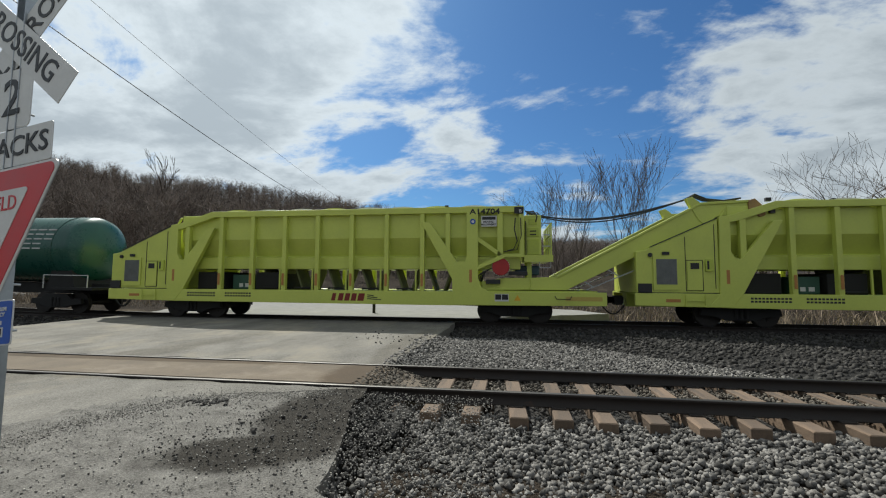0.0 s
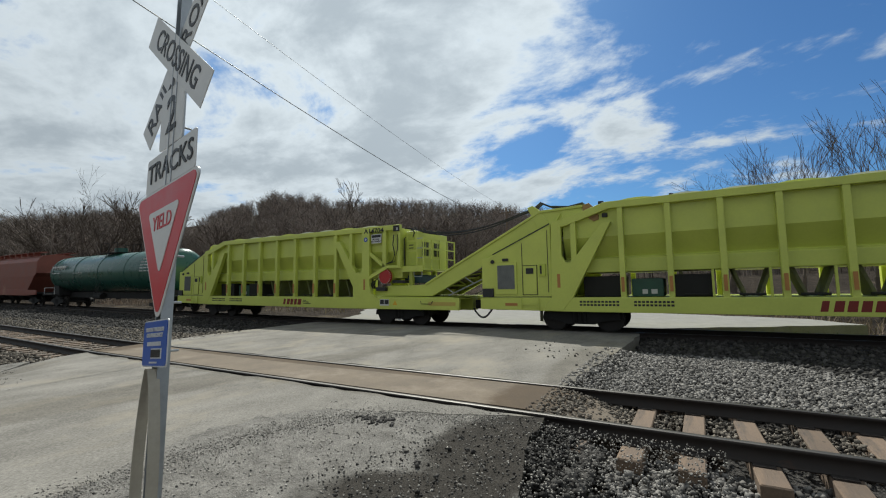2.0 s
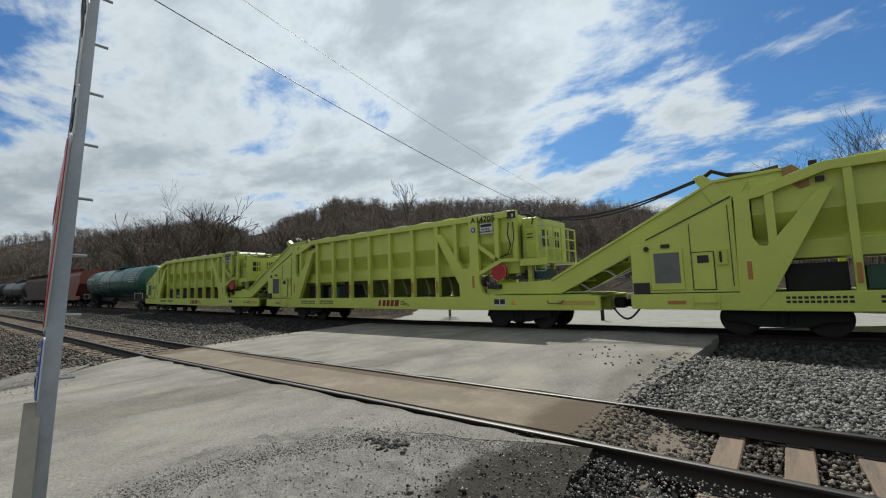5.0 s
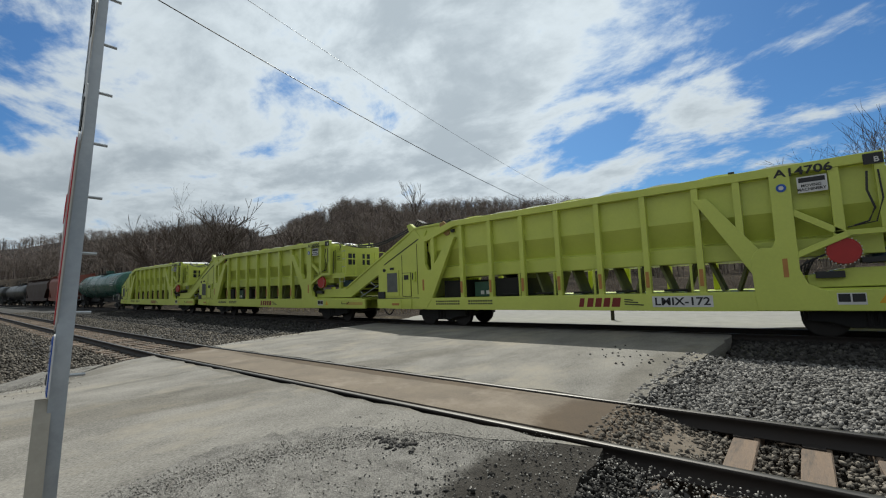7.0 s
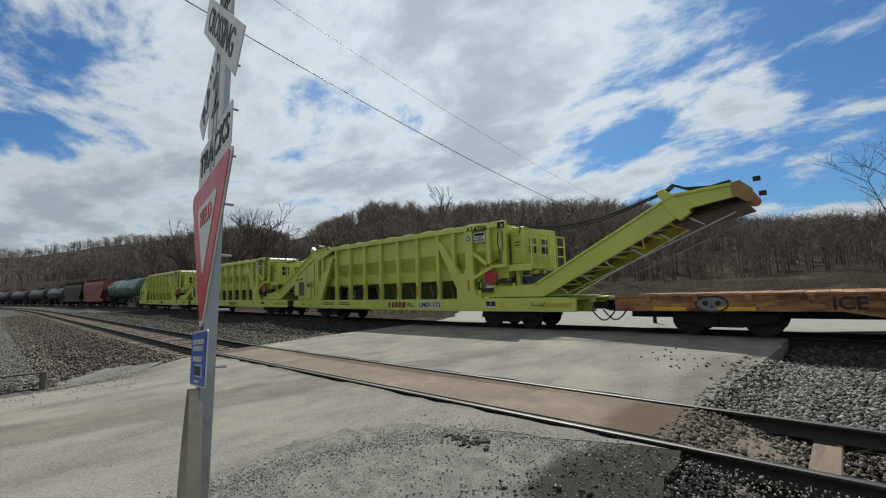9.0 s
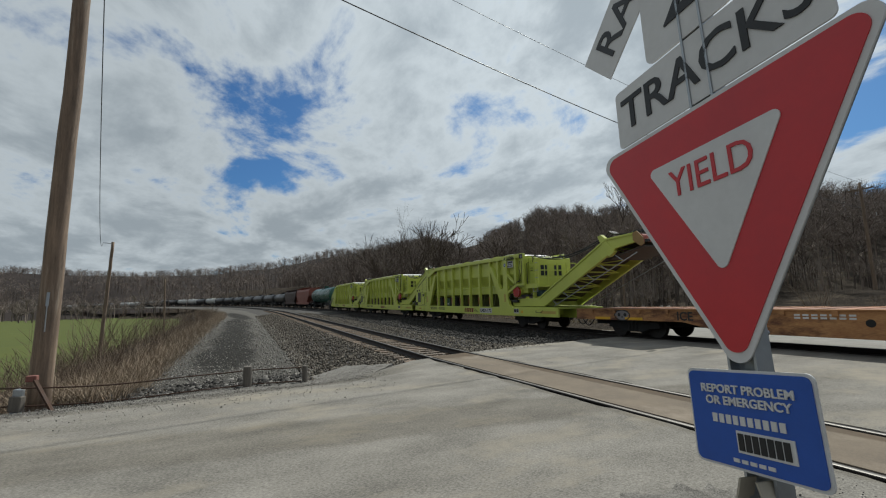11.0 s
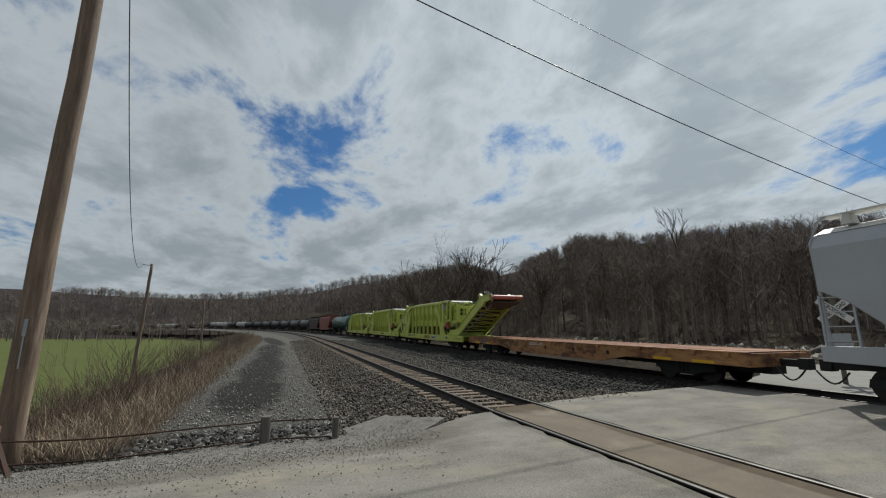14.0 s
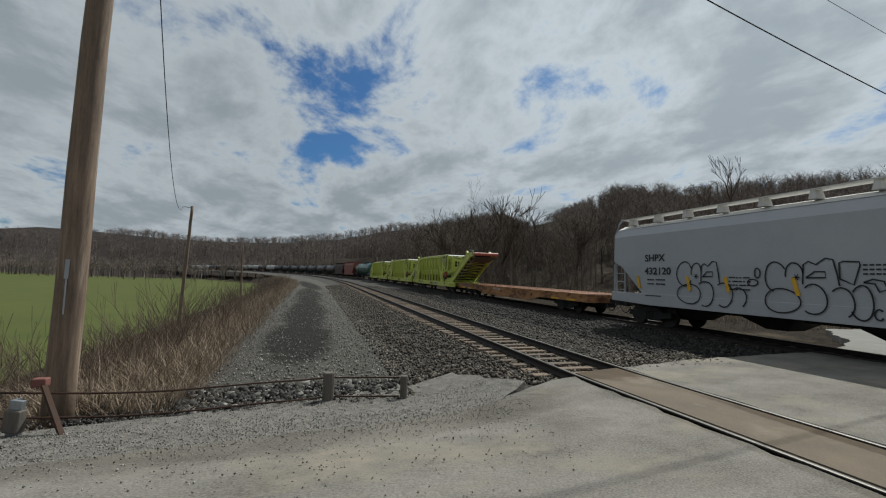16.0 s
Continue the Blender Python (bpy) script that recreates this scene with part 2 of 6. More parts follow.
SIGN_BLUE = material("blue_sheeting", (0.02, 0.09, 0.42), (0.015, 0.07, 0.33), 0.4, scale=3, fine_scale=30, bump=0.03)
SIGN_BLACK = material("black_legend", (0.015, 0.015, 0.016), None, 0.5, bump=0)
RED_DISC = material("red_guard_paint", (0.42, 0.02, 0.018), (0.33, 0.016, 0.015), 0.45, scale=4)
LOGO_RED = material("maroon_decal", (0.20, 0.016, 0.01), None, 0.5, bump=0)
ORANGE = material("orange_reflector", (0.45, 0.20, 0.05), (0.36, 0.16, 0.04), 0.45, bump=0)
FADED = material("faded_amber_tape", (0.50, 0.38, 0.085), (0.44, 0.33, 0.07), 0.5, bump=0)
# Lime chutes toned dark olive: the shade under the tub is in this colour.
CHUTE = material("shade_toned_olive_chute", (0.17, 0.18, 0.07), (0.085, 0.085, 0.05), 0.8, scale=2.5, fine_scale=25, bump=0.15)
YELLOW = material("yellow_reflector", (0.75, 0.42, 0.02), (0.6, 0.33, 0.02), 0.4, bump=0)
YELLOW_DULL = material("dull_tan_paint", (0.34, 0.21, 0.08), (0.24, 0.14, 0.05), 0.6, scale=4)
TANK_GREEN = material("green_tank_paint", (0.018, 0.088, 0.066), (0.013, 0.064, 0.048), 0.3, scale=1.2, fine_scale=16, bump=0.05, spots=(0.03, 0.05, 0.04), spot_level=0.66)
TANK_BLACK = material("black_tank_paint", (0.016, 0.015, 0.015), (0.010, 0.010, 0.010), 0.38, scale=1, fine_scale=14, bump=0.05)
TANK_WHITE = material("white_tank_paint", (0.50, 0.50, 0.48), (0.36, 0.35, 0.33), 0.45, scale=1, fine_scale=14, bump=0.05)
HOP_RED = material("faded_red_hopper_paint", (0.24, 0.072, 0.048), (0.17, 0.05, 0.034), 0.6, scale=0.9, fine_scale=14, bump=0.08, spots=(0.30, 0.15, 0.11), spot_level=0.6)
HOP_BROWN = material("dark_brown_hopper_paint", (0.055, 0.028, 0.022), (0.036, 0.02, 0.016), 0.65, scale=0.9, fine_scale=14, bump=0.08)
HOP_GREY = material("light_grey_hopper_paint", (0.42, 0.43, 0.455), (0.36, 0.37, 0.395), 0.5, scale=0.7, fine_scale=12, bump=0.05, spots=(0.36, 0.35, 0.34), spot_level=0.7)
HOP_TOP = material("white_hopper_roof_paint", (0.68, 0.67, 0.64), (0.55, 0.53, 0.5), 0.55, scale=1.5, fine_scale=20, bump=0.05)
FLAT_OR = material("rusty_orange_flatcar_paint", (0.46, 0.245, 0.10), (0.29, 0.125, 0.05), 0.75, scale=2.2, fine_scale=16, bump=0.25, spots=(0.12, 0.05, 0.028), spot_level=0.52, stretch=(0.8, 1, 2.2), grain=1.0)
DECK = material("worn_deck_planks", (0.34, 0.155, 0.085), (0.18, 0.078, 0.045), 0.85, scale=2, fine_scale=25, bump=0.4, island=0.3)
BELT = material("conveyor_belt_rubber", (0.07, 0.055, 0.045), (0.04, 0.033, 0.028), 0.8, scale=2, fine_scale=30)
DRYGRASS = material("dry_tan_grass", (0.36, 0.285, 0.21), (0.17, 0.13, 0.095), 0.9, scale=0.8, fine_scale=9, bump=0, island=0.4, spec=0.04)
GRASSGREEN = material("spring_grass", (0.13, 0.20, 0.03), (0.09, 0.14, 0.022), 0.9, scale=0.8, fine_scale=9, bump=0, island=0.4, spec=0.04)
BRUSH = material("bare_shrub_twigs", (0.20, 0.15, 0.115), (0.11, 0.084, 0.065), 0.9, scale=1, fine_scale=9, bump=0, island=0.4, spec=0.04)
CABLE = material("dark_cable", (0.02, 0.02, 0.022), None, 0.6, bump=0)
RUST = material("rusty_steel_cable", (0.085, 0.042, 0.026), (0.04, 0.024, 0.018), 0.8, 0.4, scale=8, fine_scale=60)
GLASS = material("cab_window_glass", (0.02, 0.025, 0.03), None, 0.08, bump=0)
GRILLE = material("radiator_grille_grey", (0.20, 0.21, 0.20), (0.12, 0.125, 0.12), 0.5, 0.4, scale=3)


PATH_GRAVEL = material("service_path_gravel", (0.15, 0.139, 0.125), (0.035, 0.032, 0.028), 0.95, scale=9, fine_scale=50, bump=0.9, bump_dist=0.03, spec=0.2, grain=1.5)
VERGE = material("fine_gravel_shoulder", (0.26, 0.243, 0.22), (0.085, 0.078, 0.07), 0.95, scale=5, fine_scale=62, bump=0.8, bump_dist=0.015, spots=(0.12, 0.11, 0.098), spot_level=0.64, spec=0.2, grain=1.7)
stain(PATH_GRAVEL, (0.24, 0.235, 0.225), [(-21.5, -5.7, 5.5, 1.3, 0), (-32, -5.6, 12, 1.25, 0), (-50, -5.7, 16, 1.3, 1), (-80, -6.0, 22, 1.4, 4)], 0.45, 0.7)
stain(VERGE, (0.22, 0.205, 0.19), [(0.1, -1.1, 0.75, 1.1, 0), (-0.15, -2.3, 0.9, 0.42, 28), (0.3, -0.3, 0.6, 0.5, 0)], 0.4, 2.2)
stain(PANEL, (0.55, 0.50, 0.45), [(-0.1, 0.75, 0.7, 1.0, 0), (-6.0, 1.3, 5.0, 0.18, 0), (-12.3, 0.7, 0.8, 1.0, 0)], 0.45, 2.0)
stain(ASPHALT, (0.78, 0.765, 0.74), [(-0.1, 4.0, 0.55, 3.0, 0), (-7.0, -0.1, 7.0, 0.22, 0), (-1.5, -2.6, 1.6, 0.7, 60), (-10.5, -5.0, 1.0, 4.5, 8), (-6.0, -3.4, 0.7, 9.0, -8)], 0.5, 0.9)


# ---- building helpers ----
def part(name, bm, mat, parent=None, label="", bevel=0.0, smooth_faces=False):
    me = bpy.data.meshes.new(name)
    bmesh.ops.recalc_face_normals(bm, faces=bm.faces)
    bm.to_mesh(me)
    bm.free()
    me.materials.append(mat)
    if smooth_faces:
        me.polygons.foreach_set("use_smooth", [True] * len(me.polygons))
    ob = new(name, me)
    if parent:
        ob.parent = parent
    if bevel:
        mod = ob.modifiers.new("bevel", "BEVEL")
        mod.width, mod.segments, mod.limit_method = bevel, 2, "ANGLE"
    if label:
        tagged(ob, label)
    return ob


def empty(name, label="", category="", group="", kind=""):
    return tagged(new(name), label, category, group, kind)


def box(bm, x0, x1, y0, y1, z0, z1):
    vs = [bm.verts.new((x, y, z)) for x in (x0, x1) for y in (y0, y1) for z in (z0, z1)]
    for f in ((0, 1, 3, 2), (4, 6, 7, 5), (0, 4, 5, 1), (2, 3, 7, 6), (0, 2, 6, 4), (1, 5, 7, 3)):
        bm.faces.new([vs[i] for i in f])
    return bm


def boxed(*b):
    return box(bmesh.new(), *b)


def beam(bm, p, q, w, h, upv=(0, 0, 1)):
    """A bar of w across and h high from p to q."""
    p, q = Vector(p), Vector(q)
    d = (q - p).normalized()
    side = d.cross(Vector(upv))
    side = side.normalized() if side.length > 1e-4 else Vector((0, 1, 0))
    over = side.cross(d).normalized()
    vs = []
    for c in (p, q):
        for a, b in ((-1, -1), (1, -1), (1, 1), (-1, 1)):
            vs.append(bm.verts.new(c + side * (a * w / 2) + over * (b * h / 2)))
    for f in ((0, 1, 2, 3), (7, 6, 5, 4), (0, 4, 5, 1), (1, 5, 6, 2), (2, 6, 7, 3), (3, 7, 4, 0)):
        bm.faces.new([vs[i] for i in f])
    return bm


def prism(bm, outline, y0, y1):
    """An outline in x and z, drawn out from y0 to y1."""
    a = [bm.verts.new((x, y0, z)) for x, z in outline]
    b = [bm.verts.new((x, y1, z)) for x, z in outline]
    n = len(a)
    bm.faces.new(a)
    bm.faces.new(b[::-1])
    for i in range(n):
        bm.faces.new((a[i], b[i], b[(i + 1) % n], a[(i + 1) % n]))
    return bm


def extrude_x(bm, outline, x0, x1, close=True):
    """An outline in y and z, drawn out from x0 to x1."""
    a = [bm.verts.new((x0, y, z)) for y, z in outline]
    b = [bm.verts.new((x1, y, z)) for y, z in outline]
    n = len(a)
    for i in range(n if close else n - 1):
        bm.faces.new((a[i], b[i], b[(i + 1) % n], a[(i + 1) % n]))
    if close:
        bm.faces.new(a)
        bm.faces.new(b[::-1])
    return bm


def tube(bm, pts, radii, n=8, caps=True):
    pts = [Vector(p) for p in pts]
    if isinstance(radii, (int, float)):
        radii = [radii] * len(pts)
    rings = []
    for i, p in enumerate(pts):
        d = (pts[min(i + 1, len(pts) - 1)] - pts[max(i - 1, 0)]).normalized()
        ref = Vector((0, 0, 1)) if abs(d.z) < 0.9 else Vector((1, 0, 0))
        s = d.cross(ref).normalized()
        o = s.cross(d)
        rings.append([bm.verts.new(p + (s * math.cos(2 * math.pi * k / n) + o * math.sin(2 * math.pi * k / n)) * radii[i]) for k in range(n)])
    for r, t in zip(rings, rings[1:]):
        for k in range(n):
            bm.faces.new((r[k], r[(k + 1) % n], t[(k + 1) % n], t[k]))
    if caps:
        bm.faces.new(rings[0][::-1])
        bm.faces.new(rings[-1])
    return bm


def tubed(pts, radii, n=8):
    return tube(bmesh.new(), pts, radii, n)


def writing(name, words, size, m, mat, parent=None, wide=1.0, label="", weight=0.022):
    """Raised lettering, as a mesh: it reads along the pose's x."""
    cu = bpy.data.curves.new(name, "FONT")
    cu.body, cu.size, cu.extrude, cu.align_x, cu.align_y = words, size, 0.002, "CENTER", "CENTER"
    cu.resolution_u, cu.offset = 3, size * weight
    tmp = bpy.data.objects.new(name, cu)
    scene.collection.objects.link(tmp)
    me = bpy.data.meshes.new_from_object(tmp.evaluated_get(bpy.context.evaluated_depsgraph_get()))
    bpy.data.objects.remove(tmp)
    me.transform(Matrix.Diagonal((wide, 1, 1, 1)))
    me.materials.clear()
    me.materials.append(mat)
    ob = new(name, me)
    if parent:
        ob.parent = parent
    ob.matrix_basis = m
    return tagged(ob, label)


def raw_mesh(name, verts, faces, mat, n=3):
    """A large mesh from arrays."""
    me = bpy.data.meshes.new(name)
    verts, faces = np.asarray(verts, np.float32), np.asarray(faces, np.int32)
    me.vertices.add(len(verts))
    me.vertices.foreach_set("co", verts.ravel())
    me.loops.add(faces.size)
    me.loops.foreach_set("vertex_index", faces.ravel())
    me.polygons.add(len(faces))
    me.polygons.foreach_set("loop_start", np.arange(0, faces.size, n, dtype=np.int32))
    me.update(calc_edges=True)
    me.materials.append(mat)
    return new(name, me)


# ---- the ground ----
TRACK_Y = 10.35        # middle of the train's track
CURVE_AT, CURVE_R = 66.0, 640.0


def rise(s):
    """The line climbs gently to the west."""
    return 0.0125 * np.clip(np.asarray(s, float) - 12.0, 0, 330)


def bend(s, y):
    """A place s metres along the line to the west, y metres across: straight past the crossing, then bending away."""
    if s < CURVE_AT:
        return Vector((-s, y, float(rise(s)))), 0.0
    a = (s - CURVE_AT) / CURVE_R
    r = CURVE_R + y
    return Vector((-CURVE_AT - r * math.sin(a), y - r * (1 - math.cos(a)), float(rise(s)))), a


def sstep(v, lo, hi):
    t = np.clip((v - lo) / (hi - lo), 0, 1)
    return t * t * (3 - 2 * t)


def height(x, y):
    """Height of the land."""
    x, y = np.asarray(x, float), np.asarray(y, float)
    z = np.full(np.broadcast(x, y).shape, -0.36) + rise(-x) * sstep(y, -45, -12)
    yl = y + np.where(x < -CURVE_AT, (x + CURVE_AT) ** 2 / (2 * CURVE_R), 0)      # follows the bend of the line
    z = z - 0.34 * sstep(-yl, 0.3, 2.4) * sstep(-x, 11.0, 13.0)
    z = z - 2.2 * sstep(-yl, 8.2, 15.0) * sstep(-x, 11.0, 15.0)                   # bank down to the field
    z = z + 3.9 * sstep(-yl, 40, 260) * sstep(-x, 20, 120)
    z = z - 0.55 * sstep(yl, 13.0, 17.0) * sstep(x, 1.0, 6.0)
    crest = np.interp(x, (-420, -150, -75, -35, 0, 40, 100), (16, 26, 23, 16, 7, 3, 3))
    z = z + crest * sstep(y, 30, 150)
    z = z + 1.6 * sstep(y, 22, 45) + 3.0 * sstep(yl, 17, 48) * sstep(-x, 40, 100) + 8.0 * sstep(yl, 20, 60) * sstep(-x, 75, 150)
    far = sstep(np.hypot(x + 20, y), 420, 760)
    z = z + far * (46 + 10 * np.sin(x * 0.006 + 1.0) + 8 * np.sin(y * 0.009))
    z = z + sstep(y, 26, 60) * (0.8 * np.sin(x * 0.11) * np.sin(y * 0.13 + 0.5))
    return z


def spaced(lo, hi, fine_lo, fine_hi, step):
    core = np.arange(fine_lo, fine_hi + step, step)
    left, d, p = [], step, fine_lo
    while p > lo:
        d *= 1.18
        p -= d
        left.append(p)
    right, d, p = [], step, core[-1]
    while p < hi:
        d *= 1.18
        p += d
        right.append(p)
    return np.array(left[::-1] + list(core) + right)


def land():
    xs, ys = spaced(-2400, 1600, -60, 30, 1.0), spaced(-1500, 1900, -30, 60, 1.0)
    X, Y = np.meshgrid(xs, ys)
    Z = height(X, Y)
    v = np.stack([X, Y, Z], -1).reshape(-1, 3)
    nx, ny = len(xs), len(ys)
    i = (np.arange(ny - 1)[:, None] * nx + np.arange(nx - 1)[None]).ravel()
    f = np.stack([i, i + 1, i + nx + 1, i + nx], -1)
    ob = raw_mesh("ground", v, f, SOIL, 4)
    ob.data.materials.append(FIELD)
    ob.data.materials.append(HILLWOOD)
    cx, cy = (X[:-1, :-1] + X[1:, 1:]).ravel() / 2, (Y[:-1, :-1] + Y[1:, 1:]).ravel() / 2
    yl = cy + np.where(cx < -CURVE_AT, (cx + CURVE_AT) ** 2 / (2 * CURVE_R), 0)
    idx = np.zeros(len(f), np.int32)
    idx[(yl < -16.5) & (cx < -14) & (yl > -150) & (cx > -330)] = 1
    idx[np.hypot(cx, cy) > 400] = 2
    ob.data.polygons.foreach_set("material_index", idx)
    ob.data.polygons.foreach_set("use_smooth", [True] * len(f))
    tagged(ob, "brown leaf-littered ground with a green field below the bank", "ground", kind="structure")


land()


def sheet(name, outline, z, depth, mat, label, tilt=None):
    """A flat slab with the given outline in x and y."""
    bm = bmesh.new()
    zt = tilt or (lambda x, y: z)
    top = [bm.verts.new((x, y, 0)) for x, y in outline]
    bm.faces.new(top)
    if tilt:
        bmesh.ops.triangulate(bm, faces=bm.faces[:])
        for _ in range(3):
            long = [e for e in bm.edges if e.calc_length() > 0.9]
            if long:
                bmesh.ops.subdivide_edges(bm, edges=long, cuts=1)
                bmesh.ops.triangulate(bm, faces=[f for f in bm.faces if len(f.verts) > 3])
    for v in bm.verts:
        v.co.z = zt(v.co.x, v.co.y)
    rim = bmesh.ops.extrude_edge_only(bm, edges=[e for e in bm.edges if e.is_boundary])
    for v in rim["geom"]:
        if isinstance(v, bmesh.types.BMVert):
            v.co.z -= depth
    ob = part(name, bm, mat)
    return tagged(ob, label, name.split("_")[0], kind="structure")


def ragged(points, amp, step, seed):
    """The outline with a worn, wandering edge."""
    rnd = random.Random(seed)
    out = []
    for (x0, y0), (x1, y1) in zip(points, points[1:] + points[:1]):
        n = max(1, int(math.hypot(x1 - x0, y1 - y0) / step))
        for i in range(n):
            t = i / n
            out.append((x0 + (x1 - x0) * t + rnd.uniform(-amp, amp), y0 + (y1 - y0) * t + rnd.uniform(-amp, amp)))
    return out


def fall_west(x, y):
    """The road's fall towards its west edge, south of the tracks."""
    return 0.46 * float(sstep(-x, 8.5, 13.2)) * float(sstep(-y, 0.4, 3.5))


# the road, in the strips that the rails leave
sheet("road_south", ragged([(0.15, -0.16), (-12.0, -0.16), (-11.3, -2.2), (-10.6, -4.2), (-10.2, -6.5), (-9.6, -9.0), (-9.0, -30), (-2.0, -30), (-2.4, -9), (-2.55, -3.2), (-2.35, -1.7), (-1.6, -0.75)], 0.045, 0.3, 3), -0.004, 0.03, ASPHALT, "worn pale asphalt road south of the tracks", tilt=lambda x, y: -0.004 - fall_west(x, y) - 0.014 * float(sstep(x + 0.25 * math.sin(2.1 * y), -2.95, -2.45)) * float(sstep(-y, 0.5, 1.6)))
sheet("road_infill", [(0.1, 0.12), (-12.3, 0.12), (-12.6, 1.40), (0.0, 1.40)], -0.01, 0.3, PANEL, "brown stained asphalt between the crossing rails")
sheet("road_spill", ragged([(0.06, 0.14), (0.06, 1.38), (0.7, 1.38), (1.0, 1.05), (0.8, 0.5), (1.0, 0.14)], 0.06, 0.2, 23), -0.02, 0.2, PANEL, "brown soil spilling off the end of the crossing", tilt=lambda x, y: -0.014 - 0.19 * float(sstep(x, 0.0, 0.95)))
sheet("road_middle", ragged([(0.05, 1.60), (-12.6, 1.60), (-13.2, 4.5), (-13.6, 9.4), (0.4, 9.4), (0.25, 5.8)], 0.05, 0.4, 4), -0.006, 0.3, ASPHALT, "worn pale asphalt between the two tracks")
sheet("road_north", ragged([(0.4, 11.3), (-14.0, 11.3), (-15.5, 14.5), (-19.0, 19.0), (-17, 30), (-9, 30), (-3, 21.0), (6.0, 17.5), (7.0, 15.0)], 0.12, 0.6, 5), -0.03, 0.4, LOT, "pale gravel road and turnout north of the tracks")
sheet("verge_south", ragged([(0.15, -0.2), (-1.9, -0.25), (-3.3, -1.7), (-3.5, -3.2), (-3.4, -9), (-3.0, -30), (40, -30), (40, -5.6), (6, -4.6), (2.2, -3.6), (0.75, -2.9), (0.45, -1.6), (0.3, -0.5)], 0.12, 0.35, 6), -0.05, 0.3, VERGE, "packed fine gravel shoulder beside the road", tilt=lambda x, y: -0.0085 - 0.14 * float(sstep(x, -1.5, 2.0)) * float(sstep(-y, 0.3, 2.0)))
sheet("verge_west", ragged([(-11.2, -2.2), (-12.0, -1.2), (-14, -2.2), (-13.4, -4.2), (-12.6, -6.6), (-12.0, -9.0), (-11.4, -30), (-8.9, -30), (-9.5, -9), (-10.1, -6.5), (-10.5, -4.2)], 0.12, 0.4, 7), -0.05, 0.4, GRAVEL, "grey gravel edge of the road", tilt=lambda x, y: -0.012 - fall_west(x, y))




# ---- tracks ----
def bed(name, y0, y1, s0, s1, mat, label, top=-0.19, fall=0.4, side=0.9):
    """A low bank of ballast along the line."""
    v, f = [], []
    ss = np.arange(s0, s1, 4.0)
    rnd = np.random.RandomState(5)
    for s in ss:
        for y, z in ((y0 - side, top - fall), (y0, top), ((y0 + y1) / 2, top - 0.01), (y1, top), (y1 + side, top - fall)):
            p, a = bend(s, y)
            v.append((p.x, p.y, p.z + z + rnd.uniform(-0.02, 0.02)))
    for i in range(len(ss) - 1):
        for k in range(4):
            b = i * 5 + k
            f.append((b, b + 1, b + 6, b + 5))
    ob = raw_mesh(name, v, f, mat, 4)
    tagged(ob, label, "ballast", kind="structure")


bed("trackbed_south_east", -0.75, 2.2, -70, -0.15, BED, "grey ballast bed under the near track", side=1.6, top=-0.35)
bed("trackbed_south_west", -1.0, 2.2, 12.2, 560, BED, "grey ballast bed under the near track", side=2.0, fall=0.3, top=-0.27)
bed("trackbed_north", 8.9, 11.8, -90, 640, BED_DARK, "dark ballast bed under the train", top=-0.17, side=1.0)
bed("trackbed_middle_east", 2.2, 9.4, -70, -0.15, BED, "grey ballast between the tracks", top=-0.16, side=0.4)
bed("trackbed_middle_west", 2.2, 9.4, 13.2, 500, BED, "grey ballast between the tracks", top=-0.2, side=0.4)
bed("service_road", -7.2, -2.4, 14.0, 420, PATH_GRAVEL, "grey gravel service path beside the track", top=-0.52, side=1.4, fall=0.3)


sheet("trackbed_dark_west", ragged([(-13.4, 9.4), (-13.3, 6.2), (-13.9, 4.9), (-16, 4.3), (-24, 4.1), (-40, 4.3), (-64, 4.4), (-64, 9.4)], 0.14, 0.5, 19), -0.17, 0.05, BED_DARK, "dark fouled ballast west of the crossing", tilt=lambda x, y: -0.175 + float(rise(-x)))
# Fouled wedge, plus a strip past y 6 with train shade painted in.
sheet("trackbed_dark", ragged([(3.4, 6.0), (3.7, 5.4), (4.9, 4.5), (5.7, 3.4), (6.4, 2.7), (7.2, 2.0), (30, 2.0), (60, 2.0), (60, 9.4), (0.6, 9.4), (0.6, 6.3)], 0.1, 0.4, 9), -0.15, 0.05, BED_DARK, "dark fouled ballast beside the train, its shaded strip painted in")


def rail_line(name, y, s0, s1, parent, z=0.0):
    """One rail: foot, web and head, with a bright running surface."""
    prof = ((-0.07, -0.172), (0.07, -0.172), (0.07, -0.16), (0.012, -0.14), (0.012, -0.045), (0.036, -0.035), (0.036, -0.004), (-0.036, -0.004), (-0.036, -0.035), (-0.012, -0.045), (-0.012, -0.14), (-0.07, -0.16))
    ss = [s0] + [s for s in np.arange(-60, 640, 6.0) if s0 < s < s1] + [s1]
    v, f, n = [], [], len(prof)
    for s in ss:
        for dy, dz in prof:
            p, a = bend(s, y + dy)
            v.append((p.x, p.y, p.z + z + dz))
    for i in range(len(ss) - 1):
        for k in range(n):
            a, b = i * n + k, i * n + (k + 1) % n
            f.append((a, b, b + n, a + n))
    ob = raw_mesh("rail", v, f, RAIL_SIDE, 4)
    ob.parent = parent
    v, f = [], []
    for s in ss:
        for dy, dz in ((-0.036, -0.004), (-0.03, 0.0), (0.03, 0.0), (0.036, -0.004)):
            p, a = bend(s, y + dy)
            v.append((p.x, p.y, p.z + z + dz))
    for i in range(len(ss) - 1):
        for k in range(3):
            f.append((i * 4 + k, i * 4 + k + 1, i * 4 + k + 5, i * 4 + k + 4))
    top = raw_mesh("running_surface", v, f, RAIL_TOP, 4)
    top.parent = ob


